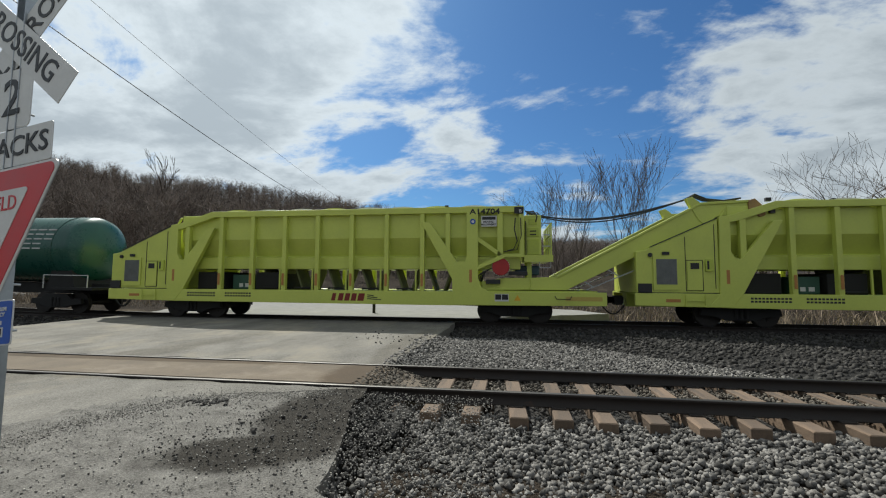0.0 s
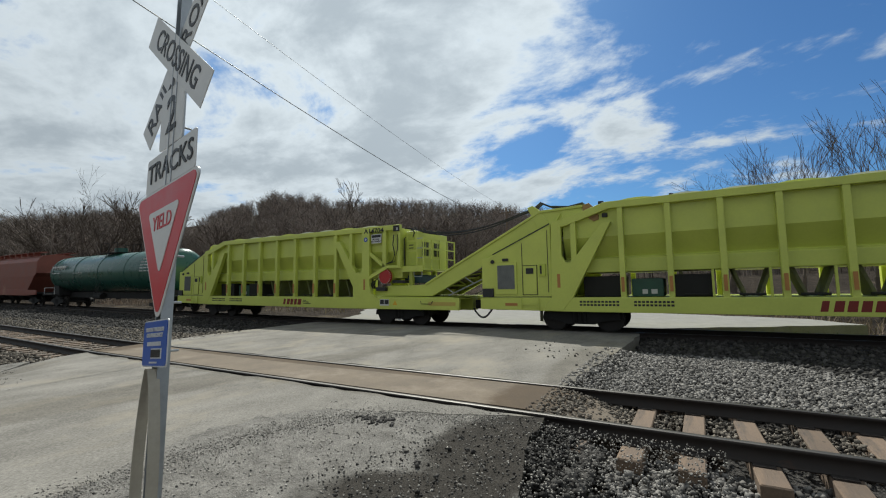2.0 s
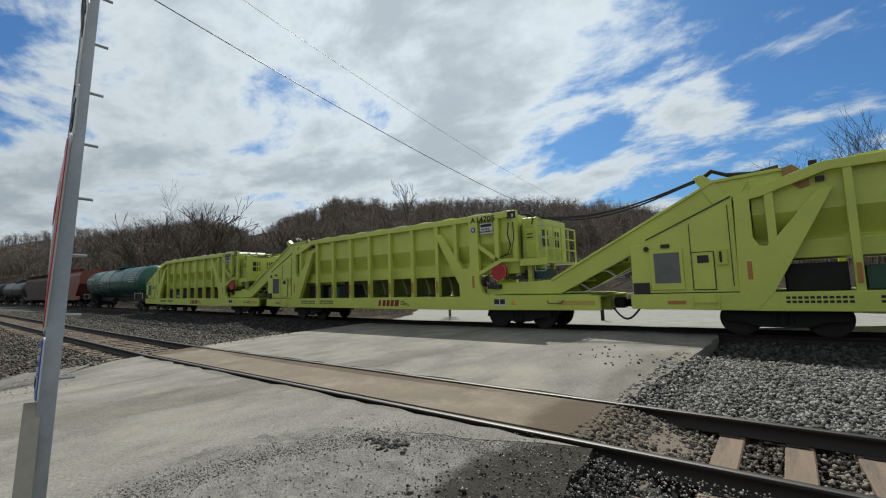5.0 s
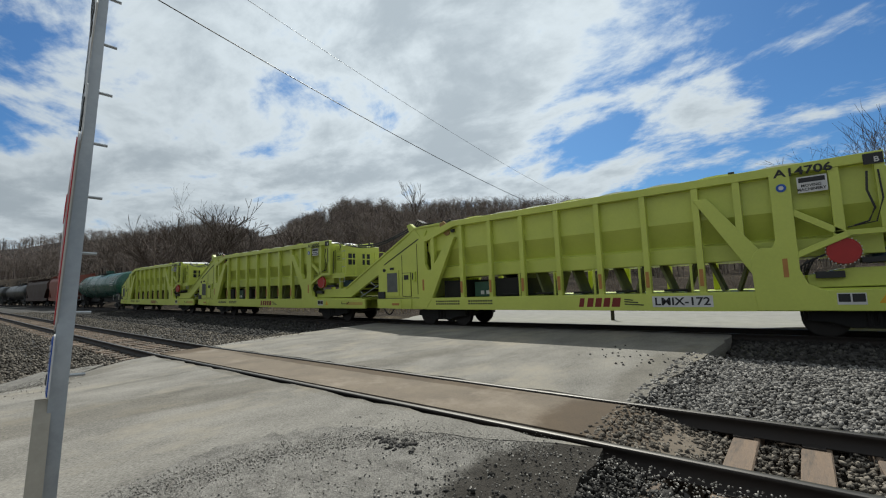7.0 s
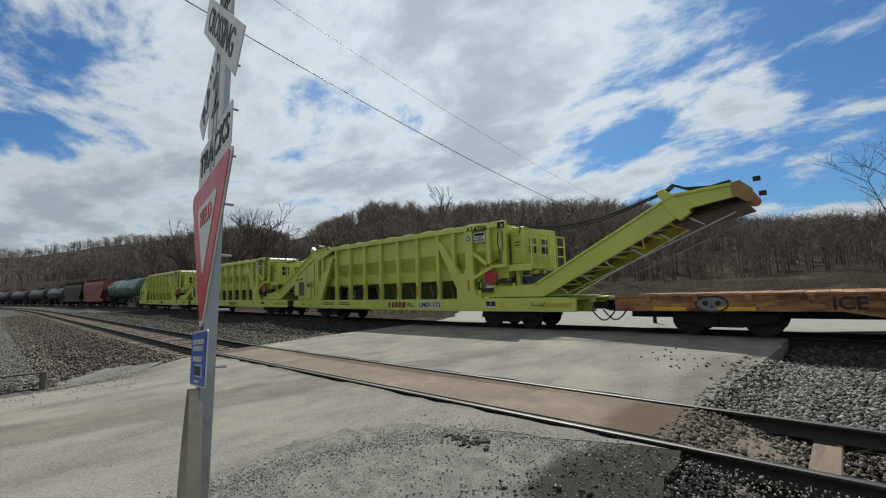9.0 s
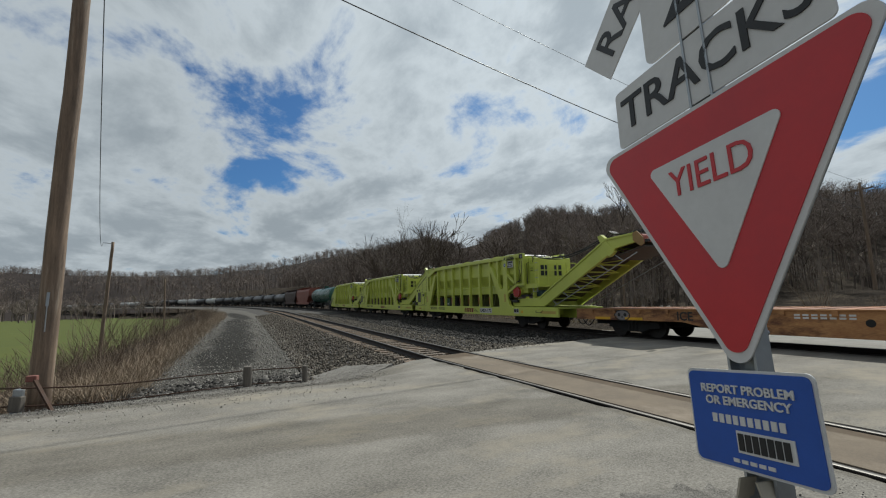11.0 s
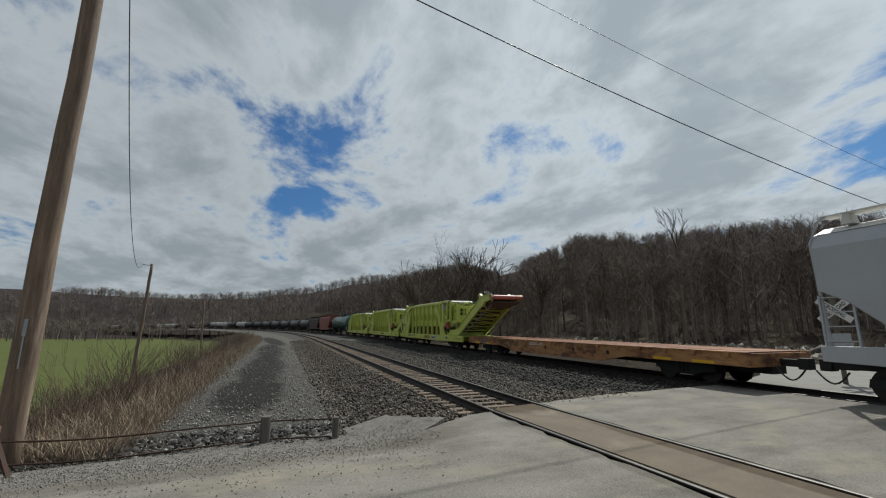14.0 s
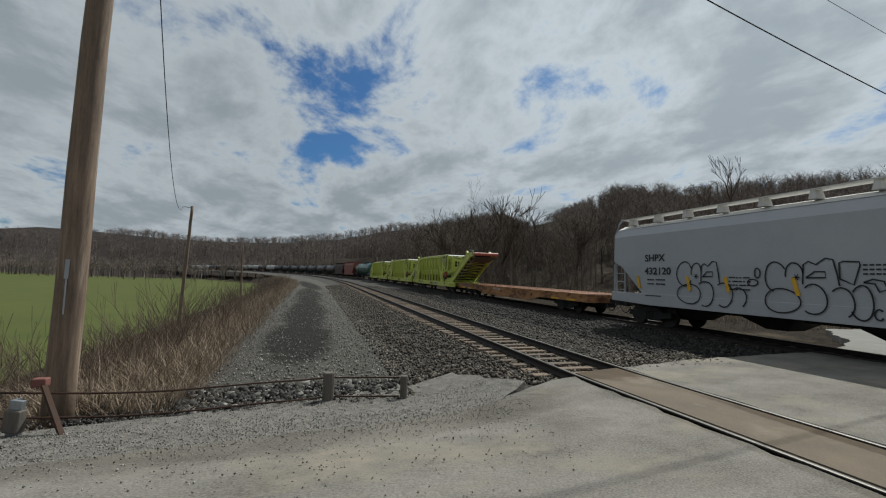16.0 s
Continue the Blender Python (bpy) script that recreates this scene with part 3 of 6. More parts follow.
near_track = empty("railway_track", "rusty steel rails on weathered wooden ties", "track", "railway tracks", "structure")
far_track = empty("railway_track", "steel rails in dark ballast under the train", "track", "railway tracks", "structure")
for y in (0.0, 1.51):
    rail_line("rail", y, -70, 560, near_track)
for y in (TRACK_Y - 0.755, TRACK_Y + 0.755):
    rail_line("rail", y, -90, 640, far_track)


# ---- the train ----
WHEEL_R = 0.44


def bogie(parent, x):
    """A two-axle truck with its side frames; the wheelsets turn."""
    bg_ = new("bogie")
    bg_.parent = parent
    bg_.location = (x, 0, 0)
    for sy in (-1, 1):
        y = sy * 1.0
        bm = prism(bmesh.new(), [(-1.25, 0.40), (-1.2, 0.62), (-0.75, 0.62), (-0.5, 0.82), (0.5, 0.82), (0.75, 0.62), (1.2, 0.62), (1.25, 0.40), (0.8, 0.36), (0.45, 0.24), (-0.45, 0.24), (-0.8, 0.36)], y - 0.08, y + 0.08)
        part("side_frame", bm, STEEL_DARK, bg_, bevel=0.015)
        bm = bmesh.new()
        for k in (-0.16, 0.0, 0.16):
            tube(bm, [(k, y - sy * 0.02 + sy * 0.1, 0.30), (k, y + sy * 0.08, 0.66)], 0.06, 8)
        part("spring_nest", bm, STEEL_DARK, bg_)
    part("bolster", boxed(-0.22, 0.22, -1.05, 1.05, 0.45, 0.78), STEEL_DARK, bg_, bevel=0.02)
    for wx in (-0.88, 0.88):
        bm = bmesh.new()
        tube(bm, [(0, -1.02, 0), (0, 1.02, 0)], 0.08, 10)
        for sy in (-1, 1):
            y = sy * 0.755
            tube(bm, [(0, y - sy * 0.07, 0), (0, y - sy * 0.035, 0), (0, y - sy * 0.03, 0), (0, y + sy * 0.065, 0)], [WHEEL_R + 0.025, WHEEL_R + 0.025, WHEEL_R, WHEEL_R - 0.005], 28)
            for k in range(5):
                a = k * 2 * math.pi / 5
                tube(bm, [(0.2 * math.cos(a), y + sy * 0.06, 0.2 * math.sin(a)), (0.2 * math.cos(a), y + sy * 0.085, 0.2 * math.sin(a))], 0.045, 8)
        w = part("wheelset", bm, WHEEL, bg_)
        w.location = (wx, 0, WHEEL_R)
    return bg_


def coupler(parent, x, d):
    bm = boxed(min(x, x + d * 0.62), max(x, x + d * 0.62), -0.09, 0.09, 0.72, 0.95)
    box(bm, min(x + d * 0.55, x + d * 0.85), max(x + d * 0.55, x + d * 0.85), -0.17, 0.17, 0.66, 1.0)
    part("coupler", bm, STEEL_DARK, parent, bevel=0.02)
    pts = [(x + d * (0.05 + 0.1 * k), -0.35, 0.68 - 0.34 * math.sin(math.pi * k / 8)) for k in range(9)]
    part("brake_hose", tubed(pts, 0.025, 6), BLACK, parent)


RIBS = (4.82, 6.13, 7.45, 8.77, 10.10, 11.44, 12.77)


def lime_wagon():
    """A lime-green ballast hopper with a power unit at its front and a discharge conveyor at its back; x runs from its front end."""
    car = empty("ballast_hopper_wagon", "lime-green self-unloading ballast hopper wagon with discharge conveyor", "wagon", "lime hopper wagons")
    S = -1.5
    # underframe
    for sy in (-1, 1):
        y0, y1 = (S, S + 0.12) if sy < 0 else (-S - 0.12, -S)
        bm = prism(bmesh.new(), [(0, 0.72), (0, 1.13), (18.9, 1.13), (18.9, 0.68), (13.2, 0.64), (3.0, 0.67)], y0, y1)
        part("side_sill", bm, LIME, car, bevel=0.012)
    bm = boxed(0.05, 18.85, -0.25, 0.25, 0.62, 1.08)
    for x in np.arange(0.6, 18.8, 1.32):
        box(bm, x, x + 0.12, S + 0.13, -S - 0.13, 0.75, 1.08)
    part("centre_sill", bm, LIME_IN, car)
    part("deck_plate", boxed(0.02, 18.88, S + 0.13, -S - 0.13, 1.085, 1.12), LIME_IN, car)
    # power unit housing
    hs = new("power_unit")
    hs.parent = car
    prof = [(0.06, 1.14), (0.06, 2.52), (0.35, 2.56), (2.62, 3.58), (2.62, 1.14)]
    part("housing", prism(bmesh.new(), prof, S + 0.04, -S - 0.04), LIME, hs, bevel=0.02)
    bm = boxed(0.58, 1.40, S + 0.0, S + 0.03, 1.24, 2.36)
    part("grille_frame", bm, LIME, hs, bevel=0.008)
    bm = bmesh.new()
    box(bm, 0.68, 1.32, S - 0.006, S + 0.004, 1.42, 2.26)
    for k in range(14):
        x = 0.70 + k * 0.045
        box(bm, x, x + 0.02, S - 0.014, S - 0.006, 1.43, 2.25)
    part("radiator_grille", bm, GRILLE, hs, "grey radiator grille")
    part("exhaust_port", boxed(0.88, 1.10, S - 0.01, S + 0.02, 2.40, 2.50), BLACK, hs)
    part("breather", tubed([(0.50, S - 0.02, 2.40), (0.50, S + 0.03, 2.40)], 0.07, 12), BLACK, hs)
    part("tool_box", boxed(0.10, 0.52, S - 0.03, S + 0.03, 1.16, 1.45), BLACK, hs)
    d = part("service_door", boxed(1.64, 2.10, S + 0.005, S + 0.04, 1.24, 2.20), LIME, hs, bevel=0.006)
    bm = bmesh.new()
    for a, b in (((1.60, 1.22), (1.60, 3.0)), ((2.12, 1.22), (2.12, 2.22)), ((1.60, 2.22), (2.12, 2.22)), ((1.60, 1.22), (2.12, 1.22)), ((2.50, 1.3), (2.50, 3.4)), ((0.08, 1.15), (2.6, 1.15))):
        beam(bm, (a[0], S + 0.036, a[1]), (b[0], S + 0.036, b[1]), 0.018, 0.018)
    part("door_gap", bm, BLACK, hs)
    part("door_window", boxed(1.74, 2.0, S - 0.006, S + 0.01, 1.93, 2.13), BLACK, hs)
    part("control_box", boxed(2.20, 2.42, S - 0.02, S + 0.04, 1.85, 2.25), LIME_IN, hs, bevel=0.01)
    part("control_slot", boxed(2.24, 2.30, S - 0.026, S - 0.02, 1.92, 2.2), BLACK, hs)
    part("slope_trim", beam(bmesh.new(), (0.5, S + 0.03, 2.66), (2.6, S + 0.03, 3.60), 0.03, 0.035), BLACK, hs)
    # step and front mark
    bm = bmesh.new()
    for p, q in (((1.55, 1.1), (1.55, 0.72)), ((2.15, 1.1), (2.15, 0.72)), ((1.55, 0.9), (2.15, 0.9)), ((1.55, 0.72), (2.15, 0.72))):
        beam(bm, (p[0], S - 0.05, p[1]), (q[0], S - 0.05, q[1]), 0.03, 0.03)
    part("step", bm, LIME, car)
    part("reflector", boxed(0.95, 1.4, S - 0.006, S, 0.84, 0.94), ORANGE, car)
    part("reflector", boxed(17.55, 18.75, S - 0.006, S, 0.84, 0.98), FADED, car)
    # tub
    tub = new("hopper_tub")
    tub.parent = car
    yo = -S - 0.2
    outl = [(-yo, 4.02), (-yo, 3.06), (-yo + 0.34, 2.42), (-yo + 0.16, 2.36), (-yo + 0.16, 1.92), (yo - 0.16, 1.92), (yo - 0.16, 2.36), (yo - 0.34, 2.42), (yo, 3.06), (yo, 4.02)]
    part("tub_shell", extrude_x(bmesh.new(), outl, 3.0, 16.1), LIME, tub, bevel=0.02)
    # upper side walls with raised top rail, sloping down to the front
    for sy in (-1, 1):
        y0, y1 = (S + 0.0, S + 0.17) if sy < 0 else (-S - 0.17, -S)
        part("top_rail", prism(bmesh.new(), [(2.78, 3.42), (2.78, 3.62), (4.4, 4.14), (16.2, 4.14), (16.2, 3.92), (4.5, 3.92), (3.2, 3.5)], y0, y1), LIME, tub, bevel=0.012)
        ya, yb = (S + 0.02, S + 0.2) if sy < 0 else (-S - 0.2, -S - 0.02)
        for x in RIBS:
            part("rib", prism(bmesh.new(), [(x - 0.08, 1.12), (x - 0.08, 3.94), (x + 0.08, 3.94), (x + 0.08, 1.12)], ya, yb), LIME, tub, bevel=0.012)
        part("rib", prism(bmesh.new(), [(3.28, 2.3), (3.28, 3.6), (3.46, 3.66), (3.46, 2.3)], ya, yb), LIME, tub, bevel=0.01)
        part("rib", prism(bmesh.new(), [(13.62, 2.1), (13.62, 3.94), (13.78, 3.94), (13.78, 2.1)], ya, yb), LIME, tub, bevel=0.01)
        part("rib", prism(bmesh.new(), [(15.42, 2.45), (15.42, 3.94), (15.58, 3.94), (15.58, 2.45)], ya, yb), LIME, tub, bevel=0.01)
        # bolster posts with their braces
        part("front_post", prism(bmesh.new(), [(2.25, 0.69), (2.6, 1.12), (2.66, 3.64), (2.98, 3.70), (2.98, 2.5), (3.10, 2.28), (3.24, 2.26), (3.36, 2.36), (4.28, 3.5), (4.55, 3.5), (3.3, 1.12), (2.95, 0.69)], y0 - 0.012 * (sy < 0), y1), LIME, car, bevel=0.012)
        part("rear_post", prism(bmesh.new(), [(13.9, 0.66), (13.85, 1.9), (13.95, 2.1), (14.1, 2.2), (14.3, 2.18), (14.38, 2.35), (14.38, 3.94), (14.78, 3.94), (14.78, 1.62), (14.9, 1.28), (15.2, 1.12), (15.4, 0.66)], y0 - 0.012 * (sy < 0), y1), LIME, car, bevel=0.012)
        part("brace", prism(bmesh.new(), [(12.72, 3.6), (13.05, 3.6), (14.05, 2.15), (13.9, 1.5)], y0, y1 - 0.02 * sy), LIME, car, bevel=0.01)
        part("brace", beam(bmesh.new(), (14.75, y0 + 0.08, 3.0), (15.55, y0 + 0.08, 2.38), 0.14, 0.12, (0, 1, 0)), LIME, car, bevel=0.01)
        part("brace", beam(bmesh.new(), (14.75, y0 + 0.08, 1.96), (15.6, y0 + 0.08, 2.38), 0.14, 0.14, (0, 1, 0)), LIME, car, bevel=0.01)
        part("end_beam", boxed(15.4, 16.2, y0 + 0.02, y1 - 0.02, 2.34, 2.46), LIME, car, bevel=0.01)
        part("end_post", boxed(16.06, 16.2, y0 + 0.02, y1 - 0.02, 2.46, 3.92), LIME, car, bevel=0.01)
        for x in RIBS + (2.86, 14.52):
            w = 0.045 if x in RIBS else 0.05
            part("side_marker", boxed(x - w, x + w, y0 - 0.016 if sy < 0 else y1 + 0.002, y0 - 0.013 if sy < 0 else y1 + 0.006, 1.3 if x in RIBS else 1.45, 1.75 if x in RIBS else 1.9), ORANGE, car)
    bm = bmesh.new()
    beam(bm, (2.72, S + 0.2, 3.55), (2.95, S + 0.2, 3.95), 0.09, 0.05)
    part("front_lug", bm, LIME, car, bevel=0.01)
    # ballast heaps under the low cover bows on top
    for k in range(8):
        x = 5.3 + 1.33 * k
        pts = [(x + 0.62 * math.cos(a), 0, 4.10 + 0.14 * math.sin(a)) for a in np.linspace(0, math.pi, 9)]
        part("roof_bow", prism(bmesh.new(), [(p[0], p[2]) for p in pts], -1.2, 1.2), SIGN_WHITE if k % 3 else LIME, tub)
    part("top_vent", boxed(13.55, 13.68, S + 0.3, S + 0.43, 4.1, 4.26), BLACK, tub)
    part("top_vent", boxed(6.2, 6.32, S + 0.3, S + 0.43, 4.1, 4.24), BLACK, tub)
    # discharge gates below the tub, the chutes coloured dark for the shade there
    for x in RIBS[2:] + (14.0,):
        part("gate_chute", beam(bmesh.new(), (x - 1.10, -0.45, 1.94), (x - 0.82, -0.45, 1.14), 0.07, 0.9, (0, 1, 0)), CHUTE, car)
        part("gate_chute", beam(bmesh.new(), (x - 0.22, -0.45, 1.94), (x - 0.50, -0.45, 1.14), 0.07, 0.9, (0, 1, 0)), CHUTE, car)
    for x in RIBS[2:]:
        part("gate_frame", beam(bmesh.new(), (x - 0.28, -1.2, 1.13), (x - 0.28, -1.2, 1.92), 0.05, 0.06), LIME, car)
        part("gate_ram", tubed([(x - 1.0, -1.15, 1.2), (x - 0.4, -1.15, 1.2)], 0.035, 8), STEEL_DARK, car)
    for k, x in enumerate((4.3, 6.8)):
        part("battery_box", boxed(x - 0.75, x + 0.4, -1.0, 1.0, 1.13, 1.8), STEEL_DARK, car, bevel=0.02)
    part("engine_block", boxed(5.0, 5.9, -0.9, 0.9, 1.13, 1.7), material("engine_green", (0.03, 0.09, 0.06), None, 0.5) if "engine_green" not in bpy.data.materials else bpy.data.materials["engine_green"], car, bevel=0.03)
    part("data_plate", boxed(5.55, 5.72, -0.925, -0.905, 1.22, 1.36), SIGN_WHITE, car)
    part("data_plate", boxed(5.3, 5.45, -0.925, -0.905, 1.22, 1.36), SIGN_WHITE, car)
    # drive end: red guard disc, hoses, cab
    disc = part("drive_guard", tubed([(15.5, S + 0.05, 2.0), (15.5, S + 0.16, 2.0), (15.5, S + 0.17, 2.0)], [0.29, 0.315, 0.29], 28), RED_DISC, car, "round red guard disc")
    bm = bmesh.new()
    for k in range(24):
        a = k * math.pi / 12
        c = (15.5 + 0.31 * math.cos(a), S + 0.045, 2.0 + 0.31 * math.sin(a))
        tube(bm, [c, (c[0], c[1] - 0.015, c[2])], 0.014, 6)
    tagged(part("bolt_ring", bm, SIGN_WHITE, disc), kind="stuff")
    part("motor_housing", tubed([(15.5, S + 0.17, 2.0), (15.5, S + 0.9, 2.0)], 0.27, 16), LIME_IN, car)
    for k in range(4):
        part("hydraulic_hose", tubed([(15.25 - 0.1 * k, S + 0.12, 1.95 - 0.04 * k), (15.05 - 0.08 * k, S + 0.1, 1.85 - 0.05 * k), (14.95 - 0.05 * k, S + 0.15, 1.65 - 0.04 * k), (14.9, S + 0.3, 1.5)], 0.022, 6), BLACK, car)
    part("hydraulic_hose", tubed([(15.95, S - 0.01, 3.72), (15.92, S - 0.03, 3.3), (16.0, S - 0.02, 2.9), (15.9, S - 0.02, 2.62), (15.7, S - 0.01, 2.55)], 0.02, 6), BLACK, car)
    part("hydraulic_hose", tubed([(16.1, S - 0.012, 3.72), (16.12, S - 0.03, 3.1), (16.0, S - 0.02, 2.6), (15.6, S - 0.01, 2.52)], 0.015, 6), BLACK, car)
    part("manifold", boxed(15.05, 15.5, S + 0.12, S + 0.5, 1.40, 1.56), BLACK, car, bevel=0.01)
    part("manifold", boxed(15.75, 16.3, S + 0.2, S + 0.6, 1.72, 1.84), BLACK, car, bevel=0.01)
    part("conveyor_trough", prism(bmesh.new(), [(14.9, 1.18), (14.9, 1.48), (15.6, 1.62), (17.2, 1.62), (17.45, 1.22)], S + 0.28, -S - 0.28), LIME, car, bevel=0.015)
    part("floor_tray", boxed(15.0, 18.6, S + 0.1, -S - 0.1, 1.13, 1.17), LIME_IN, car)
    cab = new("end_platform")
    cab.parent = car
    part("end_bulkhead", boxed(16.22, 16.80, S + 0.38, -S - 0.15, 2.31, 3.86), LIME, cab, bevel=0.03)
    for z0, z1, x0, x1 in ((2.45, 3.0, 16.30, 16.72), (3.08, 3.42, 16.30, 16.72), (3.5, 3.74, 16.36, 16.66)):
        part("access_panel", boxed(x0, x1, S + 0.355, S + 0.385, z0, z1), LIME_IN, cab, bevel=0.012)
    part("vent_slot", boxed(16.40, 16.62, S + 0.345, S + 0.36, 3.14, 3.18), BLACK, cab)
    part("vent_slot", boxed(16.40, 16.62, S + 0.345, S + 0.36, 3.26, 3.30), BLACK, cab)
    part("grab_rail", tubed([(16.26, S + 0.30, 2.2), (16.26, S + 0.22, 2.3), (16.26, S + 0.22, 3.55), (16.26, S + 0.34, 3.62)], 0.018, 6), BLACK, cab)
    for yc in (-0.52, 0.42):
        w = part("window", boxed(16.795, 16.81, yc - 0.25, yc + 0.25, 2.86, 3.44), GLASS, cab, "dark end window")
        part("window_bar", boxed(16.81, 16.83, yc - 0.02, yc + 0.02, 2.86, 3.44), LIME, w)
        part("window_bar", boxed(16.812, 16.828, yc - 0.25, yc + 0.25, 3.13, 3.17), LIME, w)
        part("window_frame", boxed(16.79, 16.822, yc - 0.29, yc + 0.29, 3.44, 3.48), LIME, w)
        part("window_frame", boxed(16.79, 16.822, yc - 0.29, yc + 0.29, 2.82, 2.86), LIME, w)
    part("platform", boxed(16.2, 17.18, S + 0.2, -S - 0.05, 2.23, 2.30), LIME, cab, bevel=0.01)
    part("platform_lip", boxed(16.2, 17.18, S + 0.17, S + 0.2, 2.18, 2.42), LIME, cab)
    for z in (2.74, 3.14, 3.54):
        part("rail_bar", beam(bmesh.new(), (17.13, S + 0.32, z), (17.13, -S - 0.08, z), 0.045, 0.045), LIME, cab)
        part("rail_bar", beam(bmesh.new(), (16.82, S + 0.32, z), (17.13, S + 0.32, z), 0.03, 0.03), GALV, cab)
    for y in (S + 0.32, -0.55, 0.1, 0.75, -S - 0.08):
        part("rail_post", beam(bmesh.new(), (17.13, y, 2.29), (17.13, y, 3.56), 0.05, 0.05), LIME, cab)
    bm = bmesh.new()
    for p, q in (((16.72, 2.2), (16.72, 1.98)), ((17.1, 2.2), (17.1, 1.98)), ((16.72, 1.98), (17.1, 1.98))):
        beam(bm, (p[0], S + 0.25, p[1]), (q[0], S + 0.25, q[1]), 0.025, 0.025)
    part("hanging_step", bm, GALV, cab)
    part("blue_motor", boxed(15.95, 16.75, -0.75, 0.5, 1.72, 2.06), material("blue_grey_cover", (0.04, 0.085, 0.13), None, 0.5) if "blue_grey_cover" not in bpy.data.materials else bpy.data.materials["blue_grey_cover"], cab, "blue-grey drive motor", bevel=0.05)
    part("cab_support", boxed(16.3, 16.46, S + 0.5, S + 0.66, 1.6, 2.25), LIME, cab)
    part("cab_support", boxed(16.3, 16.46, -S - 0.66, -S - 0.5, 1.6, 2.25), LIME, cab)
    bm = bmesh.new()
    for x0, y0 in ((16.28, -0.9), (16.45, -0.5), (16.35, 0.2), (16.5, 0.7)):
        tube(bm, [(x0, y0, 3.86), (x0 + 0.1, y0 + 0.1, 4.02), (x0 + 0.26, y0, 4.04), (x0 + 0.4, y0 + 0.05, 3.86)], 0.028, 6)
    part("roof_pipes", bm, BLACK, cab)
    part("roof_hose", tubed([(16.25, S + 0.3, 3.98), (16.55, S + 0.35, 3.96), (16.66, S + 0.36, 3.8), (16.6, S + 0.36, 3.6)], 0.025, 6), BLACK, cab)
    # discharge conveyor boom
    boom = new("conveyor_boom")
    boom.parent = car
    a0, a1 = (16.9, 1.62), (22.5, 4.08)
    for sy in (-1, 1):
        y0, y1 = (-1.28, -1.14) if sy < 0 else (1.14, 1.28)
        part("boom_side", prism(bmesh.new(), [(16.4, 1.62), (17.35, 1.66), (22.0, 4.12), (23.5, 4.2), (23.65, 3.85), (22.5, 3.68), (22.15, 3.48), (17.6, 1.2), (16.4, 1.2)], y0, y1), LIME, boom, bevel=0.012)
        part("boom_flange", prism(bmesh.new(), [(17.3, 1.62), (17.3, 1.70), (22.0, 4.16), (23.5, 4.22), (23.5, 4.14), (22.0, 4.08)], y0 - 0.05 * (sy < 0), y1 + 0.05 * (sy > 0)), LIME, boom, bevel=0.008)
        part("hanger_plate", prism(bmesh.new(), [(21.55, 4.3), (21.75, 4.36), (21.95, 4.2), (22.45, 3.55), (22.15, 3.35), (21.9, 3.6)], y0 - 0.03, y1 + 0.03), LIME, boom, bevel=0.01)
    bm = prism(bmesh.new(), [(17.3, 1.5), (22.1, 3.95), (23.6, 4.0), (23.6, 3.95), (22.15, 3.88), (17.35, 1.43)], -1.13, 1.13)
    part("belt", bm, BELT, boom, "brown conveyor belt")
    bm = prism(bmesh.new(), [(21.9, 3.34), (23.7, 3.70), (23.72, 3.64), (21.95, 3.26)], -1.05, 1.05)
    part("belt_return", bm, BELT, boom)
    bm = bmesh.new()
    for k in range(8):
        x = 17.9 + k * 0.62
        z = 1.45 + (x - 17.6) * 0.49
        beam(bm, (x, -1.14, z), (x, 1.14, z), 0.07, 0.07)
        if k < 7:
            s = 1 if k % 2 else -1
            beam(bm, (x, -1.1 * s, z), (x + 0.62, 1.1 * s, z + 0.29), 0.05, 0.04)
    part("cross_bracing", bm, LIME_IN, boom)
    low = bmesh.new()
    for y in (-1.2, 1.2):
        beam(low, (18.3, y, 1.22), (23.5, y, 3.42), 0.03, 0.03)
    for k in range(6):
        x = 18.5 + k * 0.85
        beam(low, (x, -1.2, 1.33 + (x - 18.5) * 0.434), (x - 0.35, -1.2, 1.33 + (x - 18.5) * 0.434 + 0.22), 0.035, 0.035)
    part("guard_frame", low, GALV, boom, "thin galvanised belt guard")
    part("head_drum", tubed([(23.7, -1.2, 3.98), (23.7, 1.2, 3.98)], 0.16, 16), material("pink_red_drum", (0.45, 0.13, 0.09), (0.35, 0.09, 0.06), 0.5) if "pink_red_drum" not in bpy.data.materials else bpy.data.materials["pink_red_drum"], boom, "pale red head drum")
    part("drum_guard", prism(bmesh.new(), [(23.45, 3.9), (23.45, 4.2), (23.65, 4.26), (23.92, 3.98), (23.95, 3.7), (23.78, 3.64)], -1.34, -1.27), YELLOW_DULL, boom, "tan end guard", bevel=0.01)
    for p in ((23.95, 4.15), (24.05, 3.75)):
        part("work_lamp", boxed(p[0], p[0] + 0.16, -1.4, -1.28, p[1], p[1] + 0.12), BLACK, boom, bevel=0.01)
    bm = bmesh.new()
    for k, (sag, y) in enumerate(((0.55, -0.9), (0.62, -0.75), (0.45, -0.6))):
        pts = [(16.3 + (21.7 - 16.3) * t, y, 4.0 + 0.35 * t - sag * math.sin(math.pi * t ** 0.9) * 0.85) for t in np.linspace(0, 1, 14)]
        tube(bm, pts, 0.026, 6)
        tube(bm, [(21.7, y, 4.35), (21.95, y - 0.1, 4.5), (22.3, y - 0.15, 4.32), (22.9, y, 4.28), (23.4, y - 0.1, 4.34)], 0.03, 6)
    part("cable_loom", bm, BLACK, boom, "sagging black hose and cable loom")
    # small lettering blocks on the sill
    bm = bmesh.new()
